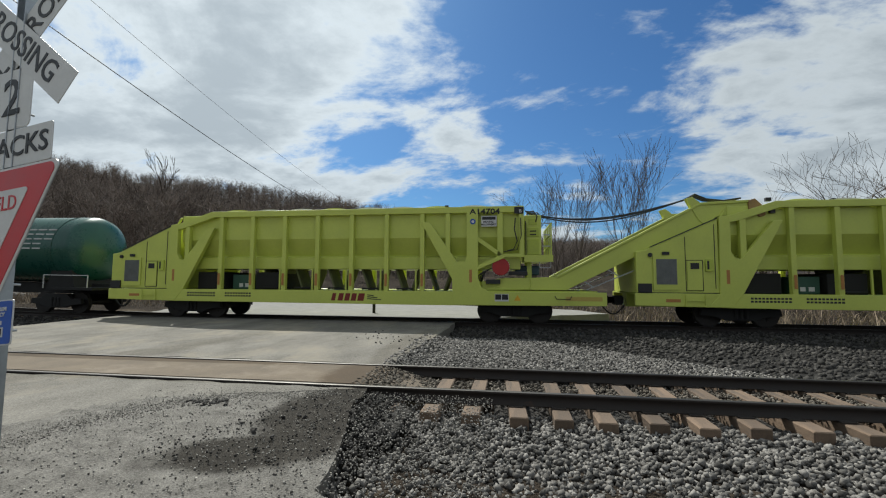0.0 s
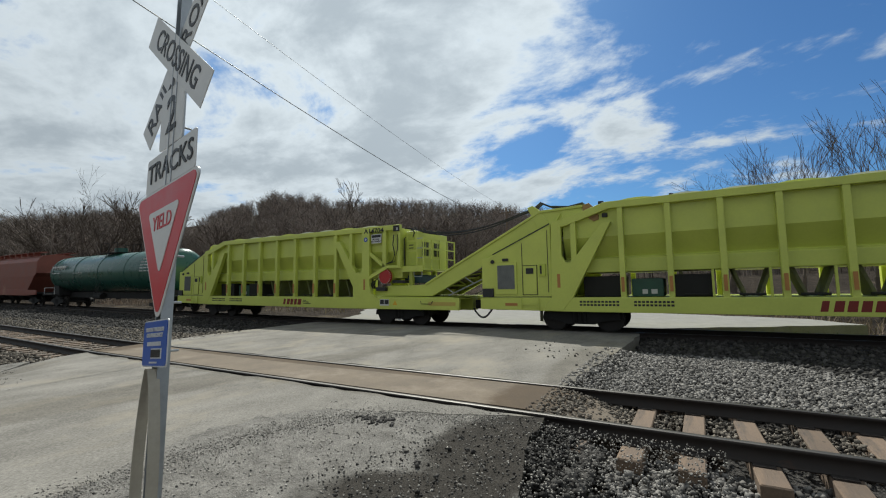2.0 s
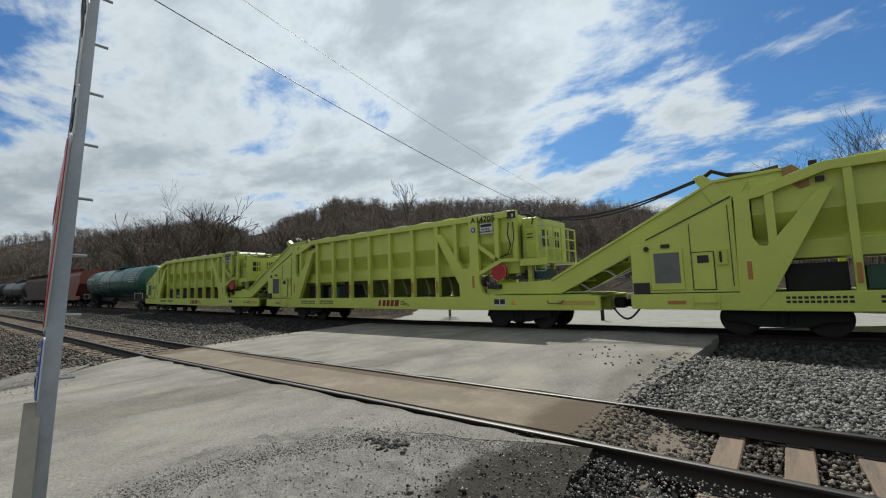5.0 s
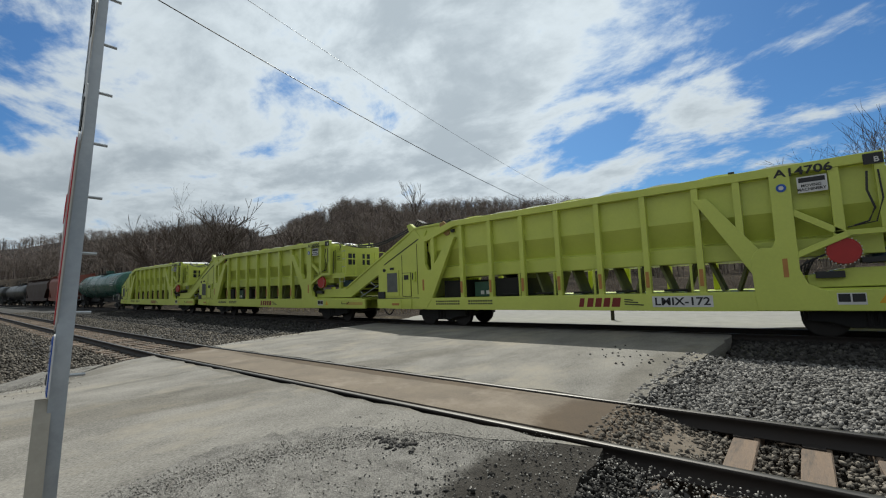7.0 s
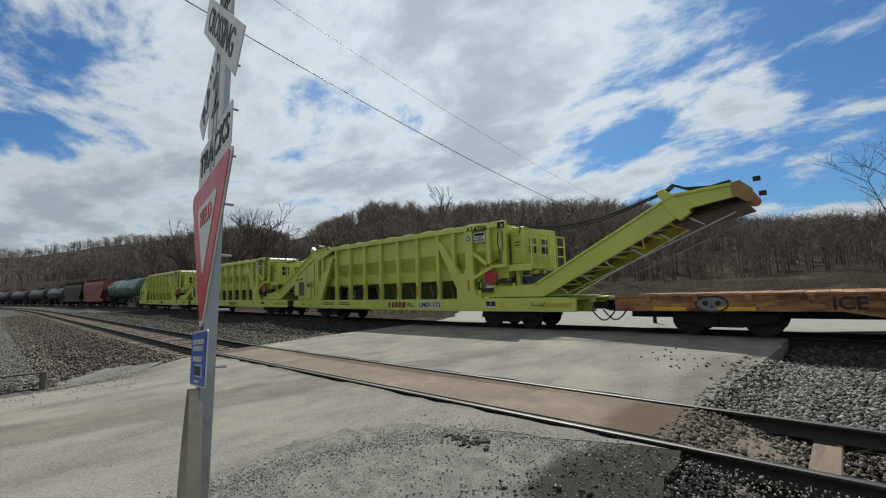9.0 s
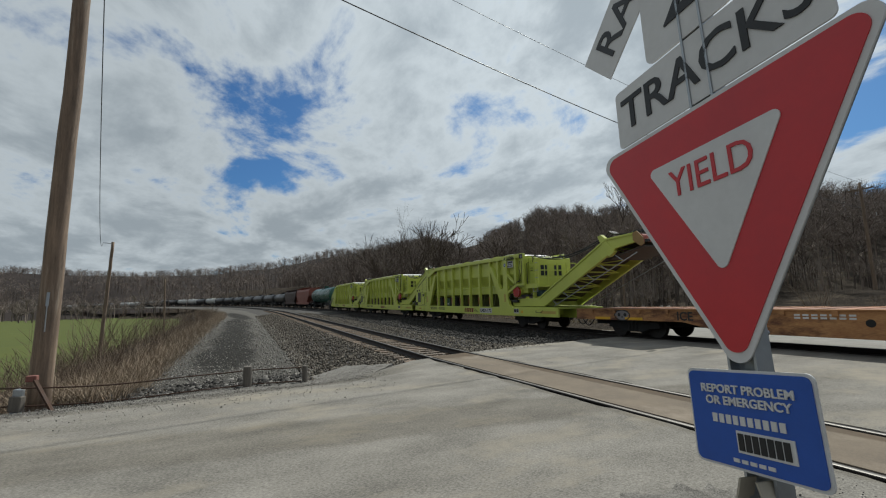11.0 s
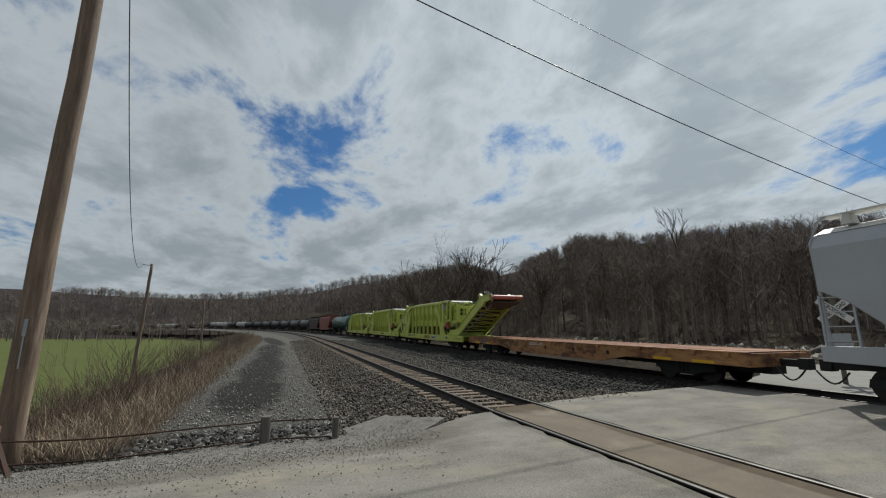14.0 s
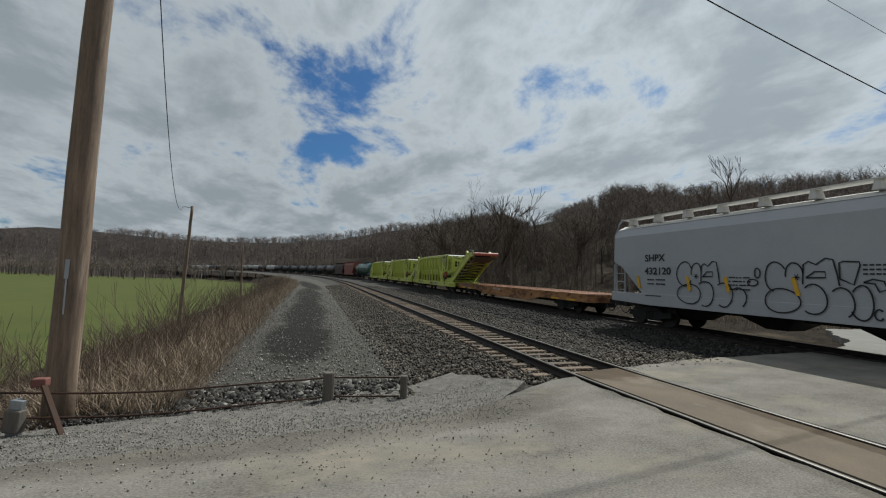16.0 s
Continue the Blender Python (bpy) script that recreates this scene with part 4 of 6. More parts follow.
    for z in (0.96, 0.86):
        for x0, n in ((3.5, 11), (5.1, 10)):
            for k in range(n):
                box(bm, x0 + k * 0.11, x0 + k * 0.11 + 0.08, S - 0.004, S, z, z + 0.06)
    part("data_lettering", bm, SIGN_BLACK, car)
    bm = bmesh.new()
    for k, w in enumerate((0.20, 0.24, 0.24, 0.24, 0.29)):
        x0 = 9.38 + k * 0.25
        prism(bm, [(x0, 0.76), (x0 + 0.06, 1.03), (x0 + w, 1.03), (x0 + w - 0.05, 0.76)], S - 0.005, S)
    part("maroon_logo", bm, LOGO_RED, car, "slanted maroon logo blocks")
    bm = bmesh.new()
    for k in range(3):
        beam(bm, (10.76, S - 0.004, 0.98 - 0.07 * k), (11.0 + 0.14 * k, S - 0.004, 0.95 - 0.07 * k), 0.008, 0.03)
    part("logo_stripes", bm, SIGN_BLACK, car)
    part("load_plate", boxed(15.36, 15.84, S - 0.006, S, 0.80, 1.06), SIGN_WHITE, car)
    bm = boxed(15.38, 15.58, S - 0.01, S - 0.006, 0.86, 1.04)
    box(bm, 15.61, 15.82, S - 0.01, S - 0.006, 0.86, 1.04)
    part("load_plate_panel", bm, SIGN_BLACK, car)
    part("grab_iron", tubed([(17.2, S - 0.01, 1.0), (17.25, S - 0.06, 0.9), (17.7, S - 0.06, 0.9), (17.75, S - 0.01, 1.0)], 0.014, 6), BLACK, car)
    # warning placard and eye mark
    part("warning_sign", boxed(14.9, 15.4, S - 0.012, S + 0.0, 3.42, 3.80), SIGN_WHITE, car, "white and black warning placard")
    part("placard_header", boxed(14.93, 15.37, S - 0.016, S - 0.012, 3.66, 3.77), SIGN_BLACK, car)
    writing("placard_words", "MOVING\nMACHINERY", 0.092, pose(15.15, S - 0.016, 3.535, 90), SIGN_BLACK, car)
    part("caution_mark", prism(bmesh.new(), [(16.02, 0.83), (16.26, 0.83), (16.14, 1.03)], S - 0.004, S), YELLOW, car)
    part("eye_mark", tubed([(14.6, S - 0.03, 3.6), (14.6, S - 0.026, 3.6)], 0.1, 20), SIGN_BLUE, car)
    part("eye_mark_centre", tubed([(14.6, S - 0.034, 3.6), (14.6, S - 0.03, 3.6)], 0.05, 16), SIGN_WHITE, car)
    part("end_plate", boxed(15.92, 16.19, S - 0.012, S, 3.86, 4.1), SIGN_BLACK, car)
    writing("end_letter", "B", 0.16, pose(16.06, S - 0.016, 3.95, 90), SIGN_WHITE, car)
    coupler(car, 0.0, -1)
    coupler(car, 18.9, 1)
    # the drive end lies a hand's width further aft
    for ob in list(car.children_recursive):
        if ob.type != "MESH" or ob.name.split(".")[0] in ("load_plate", "load_plate_panel", "caution_mark"):
            continue
        shift = ob.matrix_basis.translation.x
        if shift:
            if shift > 15.9:
                ob.location.x += 0.2
            continue
        co = np.empty(len(ob.data.vertices) * 3, np.float32)
        ob.data.vertices.foreach_get("co", co)
        if ob.name.split(".")[0] in ("drive_guard", "bolt_ring", "motor_housing"):
            co[0::3] += 0.07
        else:
            co[0::3] += 0.2 * np.clip((co[0::3] - 15.2) / 1.1, 0, 1)
        ob.data.vertices.foreach_set("co", co)
    bogie(car, 3.4)
    bogie(car, 16.05)
    return car


def tank_car(paint, label, length=17.6, r=1.45, mid=2.72, detail=True):
    """A tank car; x runs from its front end."""
    car = empty("tank_car", label, "tank car", "tank cars")
    x0, x1 = 0.9, length - 0.9
    pts, rad = [], []
    for t in np.linspace(0, 1, 6):
        pts.append((x0 + 0.62 * (1 - math.cos(t * math.pi / 2)), 0, mid))
        rad.append(max(0.03, r * math.sin(t * math.pi / 2)))
    for p, q in list(zip(pts, rad))[::-1]:
        pts.append((length - p[0], 0, mid))
        rad.append(q)
    part("tank_barrel", tubed(pts, rad, 32), paint, car, smooth_faces=True)
    part("centre_sill", boxed(0.1, length - 0.1, -0.3, 0.3, 0.8, 1.25), STEEL_DARK, car)
    for x in (1.9, length - 1.9):
        part("saddle", prism(bmesh.new(), [(x - 0.7, 1.0), (x - 0.45, 1.95), (x + 0.45, 1.95), (x + 0.7, 1.0)], -1.1, 1.1), STEEL_DARK, car)
        part("end_platform", boxed(x - 1.85 if x < 5 else x - 0.2, x + 0.2 if x < 5 else x + 1.85, -1.4, 1.4, 1.0, 1.1), STEEL_DARK, car)
    c = length / 2
    part("dome", tubed([(c, 0, mid + r - 0.05), (c, 0, mid + r + 0.42)], 0.42, 16), paint, car)
    part("top_platform", boxed(c - 1.3, c + 1.3, -0.75, 0.75, mid + r + 0.02, mid + r + 0.06), STEEL_DARK, car)
    bm = bmesh.new()
    for y in (-0.8, 0.8):
        for x in (c - 1.3, c, c + 1.3):
            beam(bm, (x, y, mid + r - 0.1), (x, y, mid + r + 0.75), 0.035, 0.035)
        beam(bm, (c - 1.3, y, mid + r + 0.75), (c + 1.3, y, mid + r + 0.75), 0.035, 0.035)
        for x in (c - 0.25, c + 0.25):
            beam(bm, (x, y * 1.9, 1.1), (x, y * 1.0, mid + r + 0.02), 0.03, 0.03)
    part("ladder_rail", bm, STEEL_DARK, car)
    bm = bmesh.new()
    for x in np.linspace(x0 + 1.2, x1 - 1.2, 5 if detail else 3):
        ring = [(x, (r + 0.012) * math.sin(a), mid + (r + 0.012) * math.cos(a)) for a in np.linspace(-math.pi * 0.8, math.pi * 0.8, 24)]
        tube(bm, ring, 0.018, 5)
    part("weld_band", bm, paint, car)
    for sy in (-1, 1):
        for xa, xb in ((0.3, 2.4), (length - 2.4, length - 0.3)):
            bm = beam(bmesh.new(), (xa, sy * 1.38, 1.6), (xb, sy * 1.38, 1.6), 0.03, 0.03)
            for x in (xa, xb):
                beam(bm, (x, sy * 1.38, 1.05), (x, sy * 1.38, 1.6), 0.03, 0.03)
            part("handrail", bm, SIGN_WHITE if detail else STEEL_DARK, car)
    part("brake_reservoir", tubed([(c - 2.4, -0.5, 0.95), (c - 1.2, -0.5, 0.95)], 0.25, 12), STEEL_DARK, car)
    part("outlet_valve", tubed([(c, 0, mid - r), (c, 0, 0.7)], 0.16, 12), STEEL_DARK, car)
    if detail:
        bm = bmesh.new()
        yy = -r + 0.03
        for k in range(6):
            x = 1.9 + k * 0.46
            prism(bm, [(x, mid + 0.32), (x + 0.04, mid + 0.62), (x + 0.36, mid + 0.62), (x + 0.34, mid + 0.5), (x + 0.14, mid + 0.45), (x + 0.12, mid + 0.32)], yy - 0.03, yy + 0.12)
        part("white_logo", bm, SIGN_WHITE, car, "white slanted logo blocks")
        bm = bmesh.new()
        for k in range(5):
            z = mid + 0.75 - 0.2 * k
            yk = -math.sqrt((r + 0.01) ** 2 - (z - mid) ** 2)
            for j in range(4 if k < 3 else 3):
                box(bm, length - 4.0 + 0.5 * j, length - 3.62 + 0.5 * j, yk - 0.01, yk + 0.05, z, z + 0.055)
        for j in range(5):
            box(bm, 1.95 + 0.3 * j, 2.15 + 0.3 * j, -r - 0.012, -r + 0.05, mid + 0.02, mid + 0.1)
        box(bm, 6.0, 7.6, -r - 0.012, -r + 0.05, mid - 0.0, mid + 0.04)
        part("tank_lettering", bm, SIGN_WHITE, car)
    bogie(car, 2.1)
    bogie(car, length - 2.1)
    coupler(car, 0.1, -1)
    coupler(car, length - 0.1, 1)
    return car


def covered_hopper(paint, roof, label, length=16.6, top=4.35, group="covered hoppers"):
    """A rounded covered hopper wagon; x runs from its front end."""
    car = empty("covered_hopper", label, "wagon", group)
    h = 1.52
    outl = [(-0.35, top + 0.28), (-0.9, top + 0.2), (-1.32, top + 0.02), (-h, top - 0.35), (-h - 0.03, 2.6), (-h, 1.5), (-h, 1.12), (h, 1.12), (h, 1.5), (h + 0.03, 2.6), (h, top - 0.35), (1.32, top + 0.02), (0.9, top + 0.2), (0.35, top + 0.28)]
    body = bmesh.new()
    n = len(outl)

    def ring(x, zmin, f=1.0):
        return [body.verts.new((x, y * f, max(z, zmin))) for y, z in outl]

    rings = [ring(0.25, 2.9), ring(0.85, 2.55), ring(2.0, 1.5), ring(2.4, 1.12), ring(length - 2.4, 1.12), ring(length - 2.0, 1.5), ring(length - 0.85, 2.55), ring(length - 0.25, 2.9)]
    for a, b in zip(rings, rings[1:]):
        for i in range(n):
            body.faces.new((a[i], b[i], b[(i + 1) % n], a[(i + 1) % n]))
    body.faces.new(rings[0])
    body.faces.new(rings[-1][::-1])
    part("hopper_body", body, paint, car, smooth_faces=False)
    rf = bmesh.new()
    extrude_x(rf, [(-1.34, top + 0.03), (-0.9, top + 0.23), (-0.35, top + 0.31), (0.35, top + 0.31), (0.9, top + 0.23), (1.34, top + 0.03), (0.9, top + 0.18), (-0.9, top + 0.18)], 0.3, length - 0.3)
    part("roof_sheet", rf, roof, car)
    for sy in (-1, 1):
        part("side_sill", prism(bmesh.new(), [(0.1, 1.02), (0.1, 1.42), (length - 0.1, 1.42), (length - 0.1, 1.02), (length - 2.5, 0.92), (2.5, 0.92)], sy * h - 0.05 * (sy > 0) - 0.02, sy * h + 0.05 * (sy < 0) + 0.02), paint, car, bevel=0.01)
        part("running_board", boxed(0.4, length - 0.4, sy * 1.0 - 0.28, sy * 1.0 + 0.28, top + 0.5, top + 0.53), roof, car)
        for x in np.arange(1.0, length - 0.8, 1.55):
            part("board_bracket", prism(bmesh.new(), [(x - 0.12, top + 0.22), (x - 0.05, top + 0.5), (x + 0.05, top + 0.5), (x + 0.12, top + 0.22)], sy * 1.05 - 0.2, sy * 1.05 + 0.2), roof, car)
        part("end_rail", tubed([(0.28, sy * 1.4, 1.4), (0.2, sy * 1.42, top - 0.2), (0.35, sy * 1.3, top + 0.38), (0.55, sy * 1.25, top + 0.52)], 0.045, 8), paint, car)
        bm = bmesh.new()
        for x in (0.22, 0.95):
            beam(bm, (x, sy * 1.48, 1.3), (x, sy * 1.48, 2.75), 0.06, 0.05)
        for z in np.arange(1.55, 2.75, 0.38):
            beam(bm, (0.22, sy * 1.5, z), (0.95, sy * 1.5, z), 0.03, 0.03)
        part("ladder", bm, paint, car)
    for x in np.linspace(3.6, length - 3.6, 4):
        bm = bmesh.new()
        a = [bm.verts.new((x + dx * 1.35, dy * 1.3, 1.15)) for dx, dy in ((-1, -1), (1, -1), (1, 1), (-1, 1))]
        b = [bm.verts.new((x + dx * 0.35, dy * 0.4, 0.42)) for dx, dy in ((-1, -1), (1, -1), (1, 1), (-1, 1))]
        for i in range(4):
            bm.faces.new((a[i], a[(i + 1) % 4], b[(i + 1) % 4], b[i]))
        bm.faces.new(b)
        part("hopper_outlet", bm, STEEL_DARK, car)
    part("centre_sill", boxed(0.1, length - 0.1, -0.3, 0.3, 0.75, 1.1), STEEL_DARK, car)
    part("end_deck", boxed(0.1, 2.4, -1.45, 1.45, 1.1, 1.2), STEEL_DARK, car)
    part("end_deck", boxed(length - 2.4, length - 0.1, -1.45, 1.45, 1.1, 1.2), STEEL_DARK, car)
    bogie(car, 2.0)
    bogie(car, length - 2.0)
    coupler(car, 0.1, -1)
    coupler(car, length - 0.1, 1)
    return car


def stroke(bm, pts, y, w=0.045):
    """A painted line on a wagon's side, as a flat ribbon; points in x and z."""
    n = len(pts)
    left, right = [], []
    for i, (x, z) in enumerate(pts):
        ax, az = pts[max(i - 1, 0)]
        bx, bz = pts[min(i + 1, n - 1)]
        d = math.hypot(bx - ax, bz - az) or 1
        nx, nz = -(bz - az) / d * w / 2, (bx - ax) / d * w / 2
        left.append(bm.verts.new((x + nx, y, z + nz)))
        right.append(bm.verts.new((x - nx, y, z - nz)))
    for i in range(n - 1):
        bm.faces.new((left[i], left[i + 1], right[i + 1], right[i]))


def bubble(bm, cx, cz, rx, rz, y, a0=0, a1=360, wob=0.0, seed=1):
    pts = []
    for k in range(25):
        a = radians(a0 + (a1 - a0) * k / 24)
        q = 1 + wob * math.sin(3 * a + seed)
        pts.append((cx + rx * q * math.cos(a), cz + rz * q * math.sin(a)))
    stroke(bm, pts, y)


def flat_car():
    """A long rusty flatcar; x runs from its front end."""
    length = FLAT_LEN
    car = empty("flatcar", "empty rusty orange flatcar with worn plank deck", "flatcar")
    S = -1.48
    for sy in (-1, 1):
        y0, y1 = (S, S + 0.1) if sy < 0 else (-S - 0.1, -S)
        part("side_sill", prism(bmesh.new(), [(0, 0.70), (0, 1.12), (length, 1.12), (length, 0.70), (length - 5.2, 0.70), (length - 6.6, 0.42), (6.6, 0.42), (5.2, 0.70)], y0, y1), FLAT_OR, car, bevel=0.012)
        part("sill_lip", boxed(0, length, y0 - 0.04 * (sy < 0), y1 + 0.04 * (sy > 0), 1.12, 1.16), FLAT_OR, car)
        for k, x in enumerate(np.arange(1.0, length - 0.5, 1.22)):
            part("stake_pocket", boxed(x - 0.07, x + 0.07, y0 - 0.07 if sy < 0 else y1, y0 if sy < 0 else y1 + 0.07, 0.98, 1.12), FLAT_OR, car, bevel=0.01)
    for x in (0.0, length - 0.1):
        part("end_sill", boxed(x, x + 0.1, S + 0.1, -S - 0.1, 0.70, 1.12), FLAT_OR, car)
    part("centre_sill", boxed(0.1, length - 0.1, -0.35, 0.35, 0.45, 1.05), STEEL_DARK, car)
    plank = None
    for k, x in enumerate(np.arange(0.12, length - 0.25, 0.25)):
        if plank is None:
            plank = part("deck_plank", boxed(0, 0.235, S + 0.1, -S - 0.1, 1.08, 1.15), DECK, car)
        else:
            p = new("deck_plank", plank.data)
            p.parent = car
            p.location = (x - 0.12, 0, 0.006 * ((k * 7) % 3 - 1))
    bm = bmesh.new()
    for x in np.arange(10.2, length - 5, 2.4):
        tube(bm, [(x, S - 0.004, 0.82), (x, S - 0.001, 0.82)], 0.1, 14)
    part("sill_hole", bm, STEEL_DARK, car)
    for x in (1.55, 3.15, length - 3.3, length - 1.6):
        part("reflector", boxed(x - 0.42, x + 0.42, S - 0.006, S, 0.72, 0.82), YELLOW, car)
    writing("reporting_mark", "ICE", 0.42, pose(5.32, S - 0.006, 0.89, 90), SIGN_BLACK, car)
    writing("road_number", "67033", 0.42, pose(6.78, S - 0.006, 0.89, 90), SIGN_BLACK, car)
    bm = bmesh.new()
    for z in (0.98, 0.90):
        for k in range(7):
            box(bm, 8.6 + k * 0.2, 8.74 + k * 0.2, S - 0.005, S, z, z + 0.05)
    part("data_lettering", bm, SIGN_WHITE, car)
    # painted skull
    bm = bmesh.new()
    pts = [(2.6 + 0.36 * math.cos(a) * (1 if math.sin(a) > 0 else 0.8), 0.90 + 0.2 * math.sin(a)) for a in np.linspace(0, 2 * math.pi, 24, endpoint=False)]
    prism(bm, pts, S - 0.004, S)
    part("painted_skull", bm, material("grey_spray_paint", (0.22, 0.20, 0.20), None, 0.7), car, "grey sprayed skull shape")
    bm = bmesh.new()
    for dx, rr in ((-0.15, 0.075), (0.15, 0.075), (0, 0.035)):
        tube(bm, [(2.6 + dx, S - 0.008, 0.92 if dx else 0.83), (2.6 + dx, S - 0.004, 0.92 if dx else 0.83)], rr, 12)
    bubble(bm, 2.6, 0.9, 0.38, 0.21, S - 0.007)
    part("skull_marks", bm, SIGN_BLACK, car)
    bogie(car, 2.75)
    bogie(car, length - 2.75)
    coupler(car, 0, -1)
    coupler(car, length, 1)
    return car


FLAT_LEN = 21.2
TRAVEL = ((0, 0.0), (2, 11.24), (4, 22.48), (6, 33.72), (8, 44.96), (9, 50.58), (10, 56.45), (12, 68.35), (14, 80.05), (14.5, 82.93), (15, 85.85), (15.5, 88.9), (16, 91.97))


def travel(t):
    """How far the train has gone at t."""
    for (a, p), (b, q) in zip(TRAVEL, TRAVEL[1:]):
        if t <= b:
            return p + (q - p) * (t - a) / (b - a)


first = lime_wagon()
trio = [first, copy_thing(first, pose(0, 0, 0)), copy_thing(first, pose(0, 0, 0))]
for car, number in zip(trio, ("A14704", "A14705", "A14706")):
    writing("unit_number", number, 0.27, pose(15.02, -1.512, 3.95, 90), SIGN_BLACK, car, 1.25)
# the last of the three carries a second mark
part("reporting_plate", boxed(11.52, 12.98, -1.506, -1.5, 0.75, 1.05), SIGN_WHITE, trio[2])
writing("reporting_mark", "LMIX-172", 0.29, pose(12.25, -1.508, 0.895, 90), SIGN_BLACK, trio[2], 1.15)

TANK_LEN = 20.3
green = tank_car(TANK_GREEN, "dark green tank car with white lettering", TANK_LEN)
red = covered_hopper(HOP_RED, HOP_RED, "faded red covered hopper wagon", 15.5, 4.25)
brown = covered_hopper(HOP_BROWN, HOP_BROWN, "dark brown covered hopper wagon", 15.5, 4.1)
black = tank_car(TANK_BLACK, "plain black railway tank car with top platform", 17.0, 1.4, 2.6, False)
white = tank_car(TANK_WHITE, "dirty white railway tank car with top platform", 17.0, 1.4, 2.6, False)
flat = flat_car()
grey = covered_hopper(HOP_GREY, HOP_TOP, "light grey covered hopper wagon with black outline graffiti", 17.5, 4.4, "grey hopper")
writing("reporting_mark", "SHPX", 0.42, pose(2.83, -1.56, 2.97, 90), SIGN_BLACK, grey, 1.1)
writing("road_number", "432120", 0.42, pose(2.99, -1.565, 2.40, 90), SIGN_BLACK, grey, 1.15)
bm = bmesh.new()
for z in (1.9, 1.72):
    for k in range(7):
        box(bm, 2.42 + k * 0.13 + 0.09 * (k > 2), 2.51 + k * 0.13 + 0.09 * (k > 2), -1.56, -1.5, z + 0.12, z + 0.17)
for k in range(9):
    box(bm, 2.3 + k * 0.1, 2.37 + k * 0.1, -1.56, -1.5, 1.33, 1.37)
for k in range(6):
    for z in (1.75, 1.9, 2.03, 2.16):
        box(bm, 6.25 + k * 0.13, 6.25 + k * 0.13 + 0.05 + 0.02 * ((k * 3 + int(z * 20)) % 4), -1.56, -1.5, z, z + 0.04)
for k in range(5):
    for z in (2.3, 2.42, 2.54):
        box(bm, 10.1 + k * 0.14, 10.2 + k * 0.14, -1.56, -1.5, z, z + 0.045)
part("data_lettering", bm, SIGN_BLACK, grey)
for x in (1.78, 4.43, 6.05, 8.3):
    part("yellow_stripe", prism(bmesh.new(), [(x, 2.2), (x + 0.12, 2.2), (x + 0.26, 1.65), (x + 0.14, 1.65)], -1.575, -1.55), YELLOW, grey)
bm = bmesh.new()
Y = -1.572
OUT = 0.25
for cx, cz, rx, rz, a0, a1 in ((4.63, 2.30, 0.36, 0.48, 30, 330), (4.83, 1.52, 0.54, 0.38, 0, 360), (5.17, 2.37, 0.22, 0.35, 0, 200), (5.53, 1.56, 0.38, 0.46, -110, 130), (6.30, 1.56, 0.35, 0.43, -120, 130), (6.86, 1.48, 0.28, 0.35, -60, 130), (7.52, 2.34, 0.09, 0.16, 0, 360), (7.36, 2.02, 0.17, 0.11, 0, 360)):
    bubble(bm, cx - OUT, cz, rx, rz, Y, a0, a1, 0.03, cx)
for cx, cz, rx, rz, a0, a1 in ((8.10, 2.23, 0.33, 0.46, 30, 260), (8.28, 1.47, 0.53, 0.38, 0, 360), (8.64, 2.33, 0.25, 0.32, 0, 200), (9.16, 1.56, 0.35, 0.44, -130, 130), (9.84, 1.50, 0.32, 0.42, -60, 130), (10.31, 1.53, 0.26, 0.47, -150, 140), (10.67, 1.25, 0.09, 0.14, 40, 330)):
    bubble(bm, cx - OUT, cz, rx, rz, Y, a0, a1, 0.03, cx)
for x0, wide in ((5.38, 0.77), (8.88, 0.94)):
    stroke(bm, [(x0 - OUT + wide * u, 2.0 + w) for u, w in ((0, 0), (0.03, 0.6), (0.18, 0.69), (0.38, 0.59), (0.64, 0.77), (0.84, 0.73), (0.94, 0.34), (1, -0.02))], Y)
    stroke(bm, [(x0 - OUT + wide * u, 2.0 + w) for u, w in ((0.1, 0.2), (0.34, 0.38), (0.63, 0.38), (0.64, 0.21), (0.1, 0.2))], Y)
stroke(bm, [(x - OUT, z) for x, z in ((9.83, 2.18), (9.82, 2.63), (9.91, 2.67), (10.28, 2.65), (10.30, 2.56), (10.15, 2.02), (9.83, 2.18))], Y)
stroke(bm, [(x - OUT, z) for x, z in ((10.36, 2.09), (10.56, 2.18), (10.79, 2.13), (10.86, 1.92), (10.69, 1.85), (10.60, 2.06), (10.36, 2.09))], Y)
for cx, cz in ((4.91, 2.21), (8.46, 2.21)):
    for a in (0, 60, 120):
        stroke(bm, [(cx - 0.1 * math.cos(radians(a)), cz - 0.1 * math.sin(radians(a))), (cx + 0.1 * math.cos(radians(a)), cz + 0.1 * math.sin(radians(a)))], Y - 0.002, 0.03)
part("graffiti", bm, SIGN_BLACK, grey, "black bubble-letter graffiti outlines")

CONSIST = [(trio[0], -13.55, 18.9), (trio[1], 6.45, 18.9), (trio[2], 26.45, 18.9), (flat, 46.85, FLAT_LEN), (grey, 46.85 + FLAT_LEN + 1.88, 17.5)]
front = -13.55 - 0.85
for car, length in ((green, TANK_LEN), (red, 15.5), (brown, 15.5)):
    front -= length
    CONSIST.append((car, front, length))
    front -= 1.0
for k in range(22):
    src = white if k in (7, 9, 10, 15, 16, 21) else black
    car = src if k in (0, 7) else copy_thing(src, pose(0, 0, 0))
    front -= 17.0
    CONSIST.append((car, front, 17.0))
    front -= 0.9


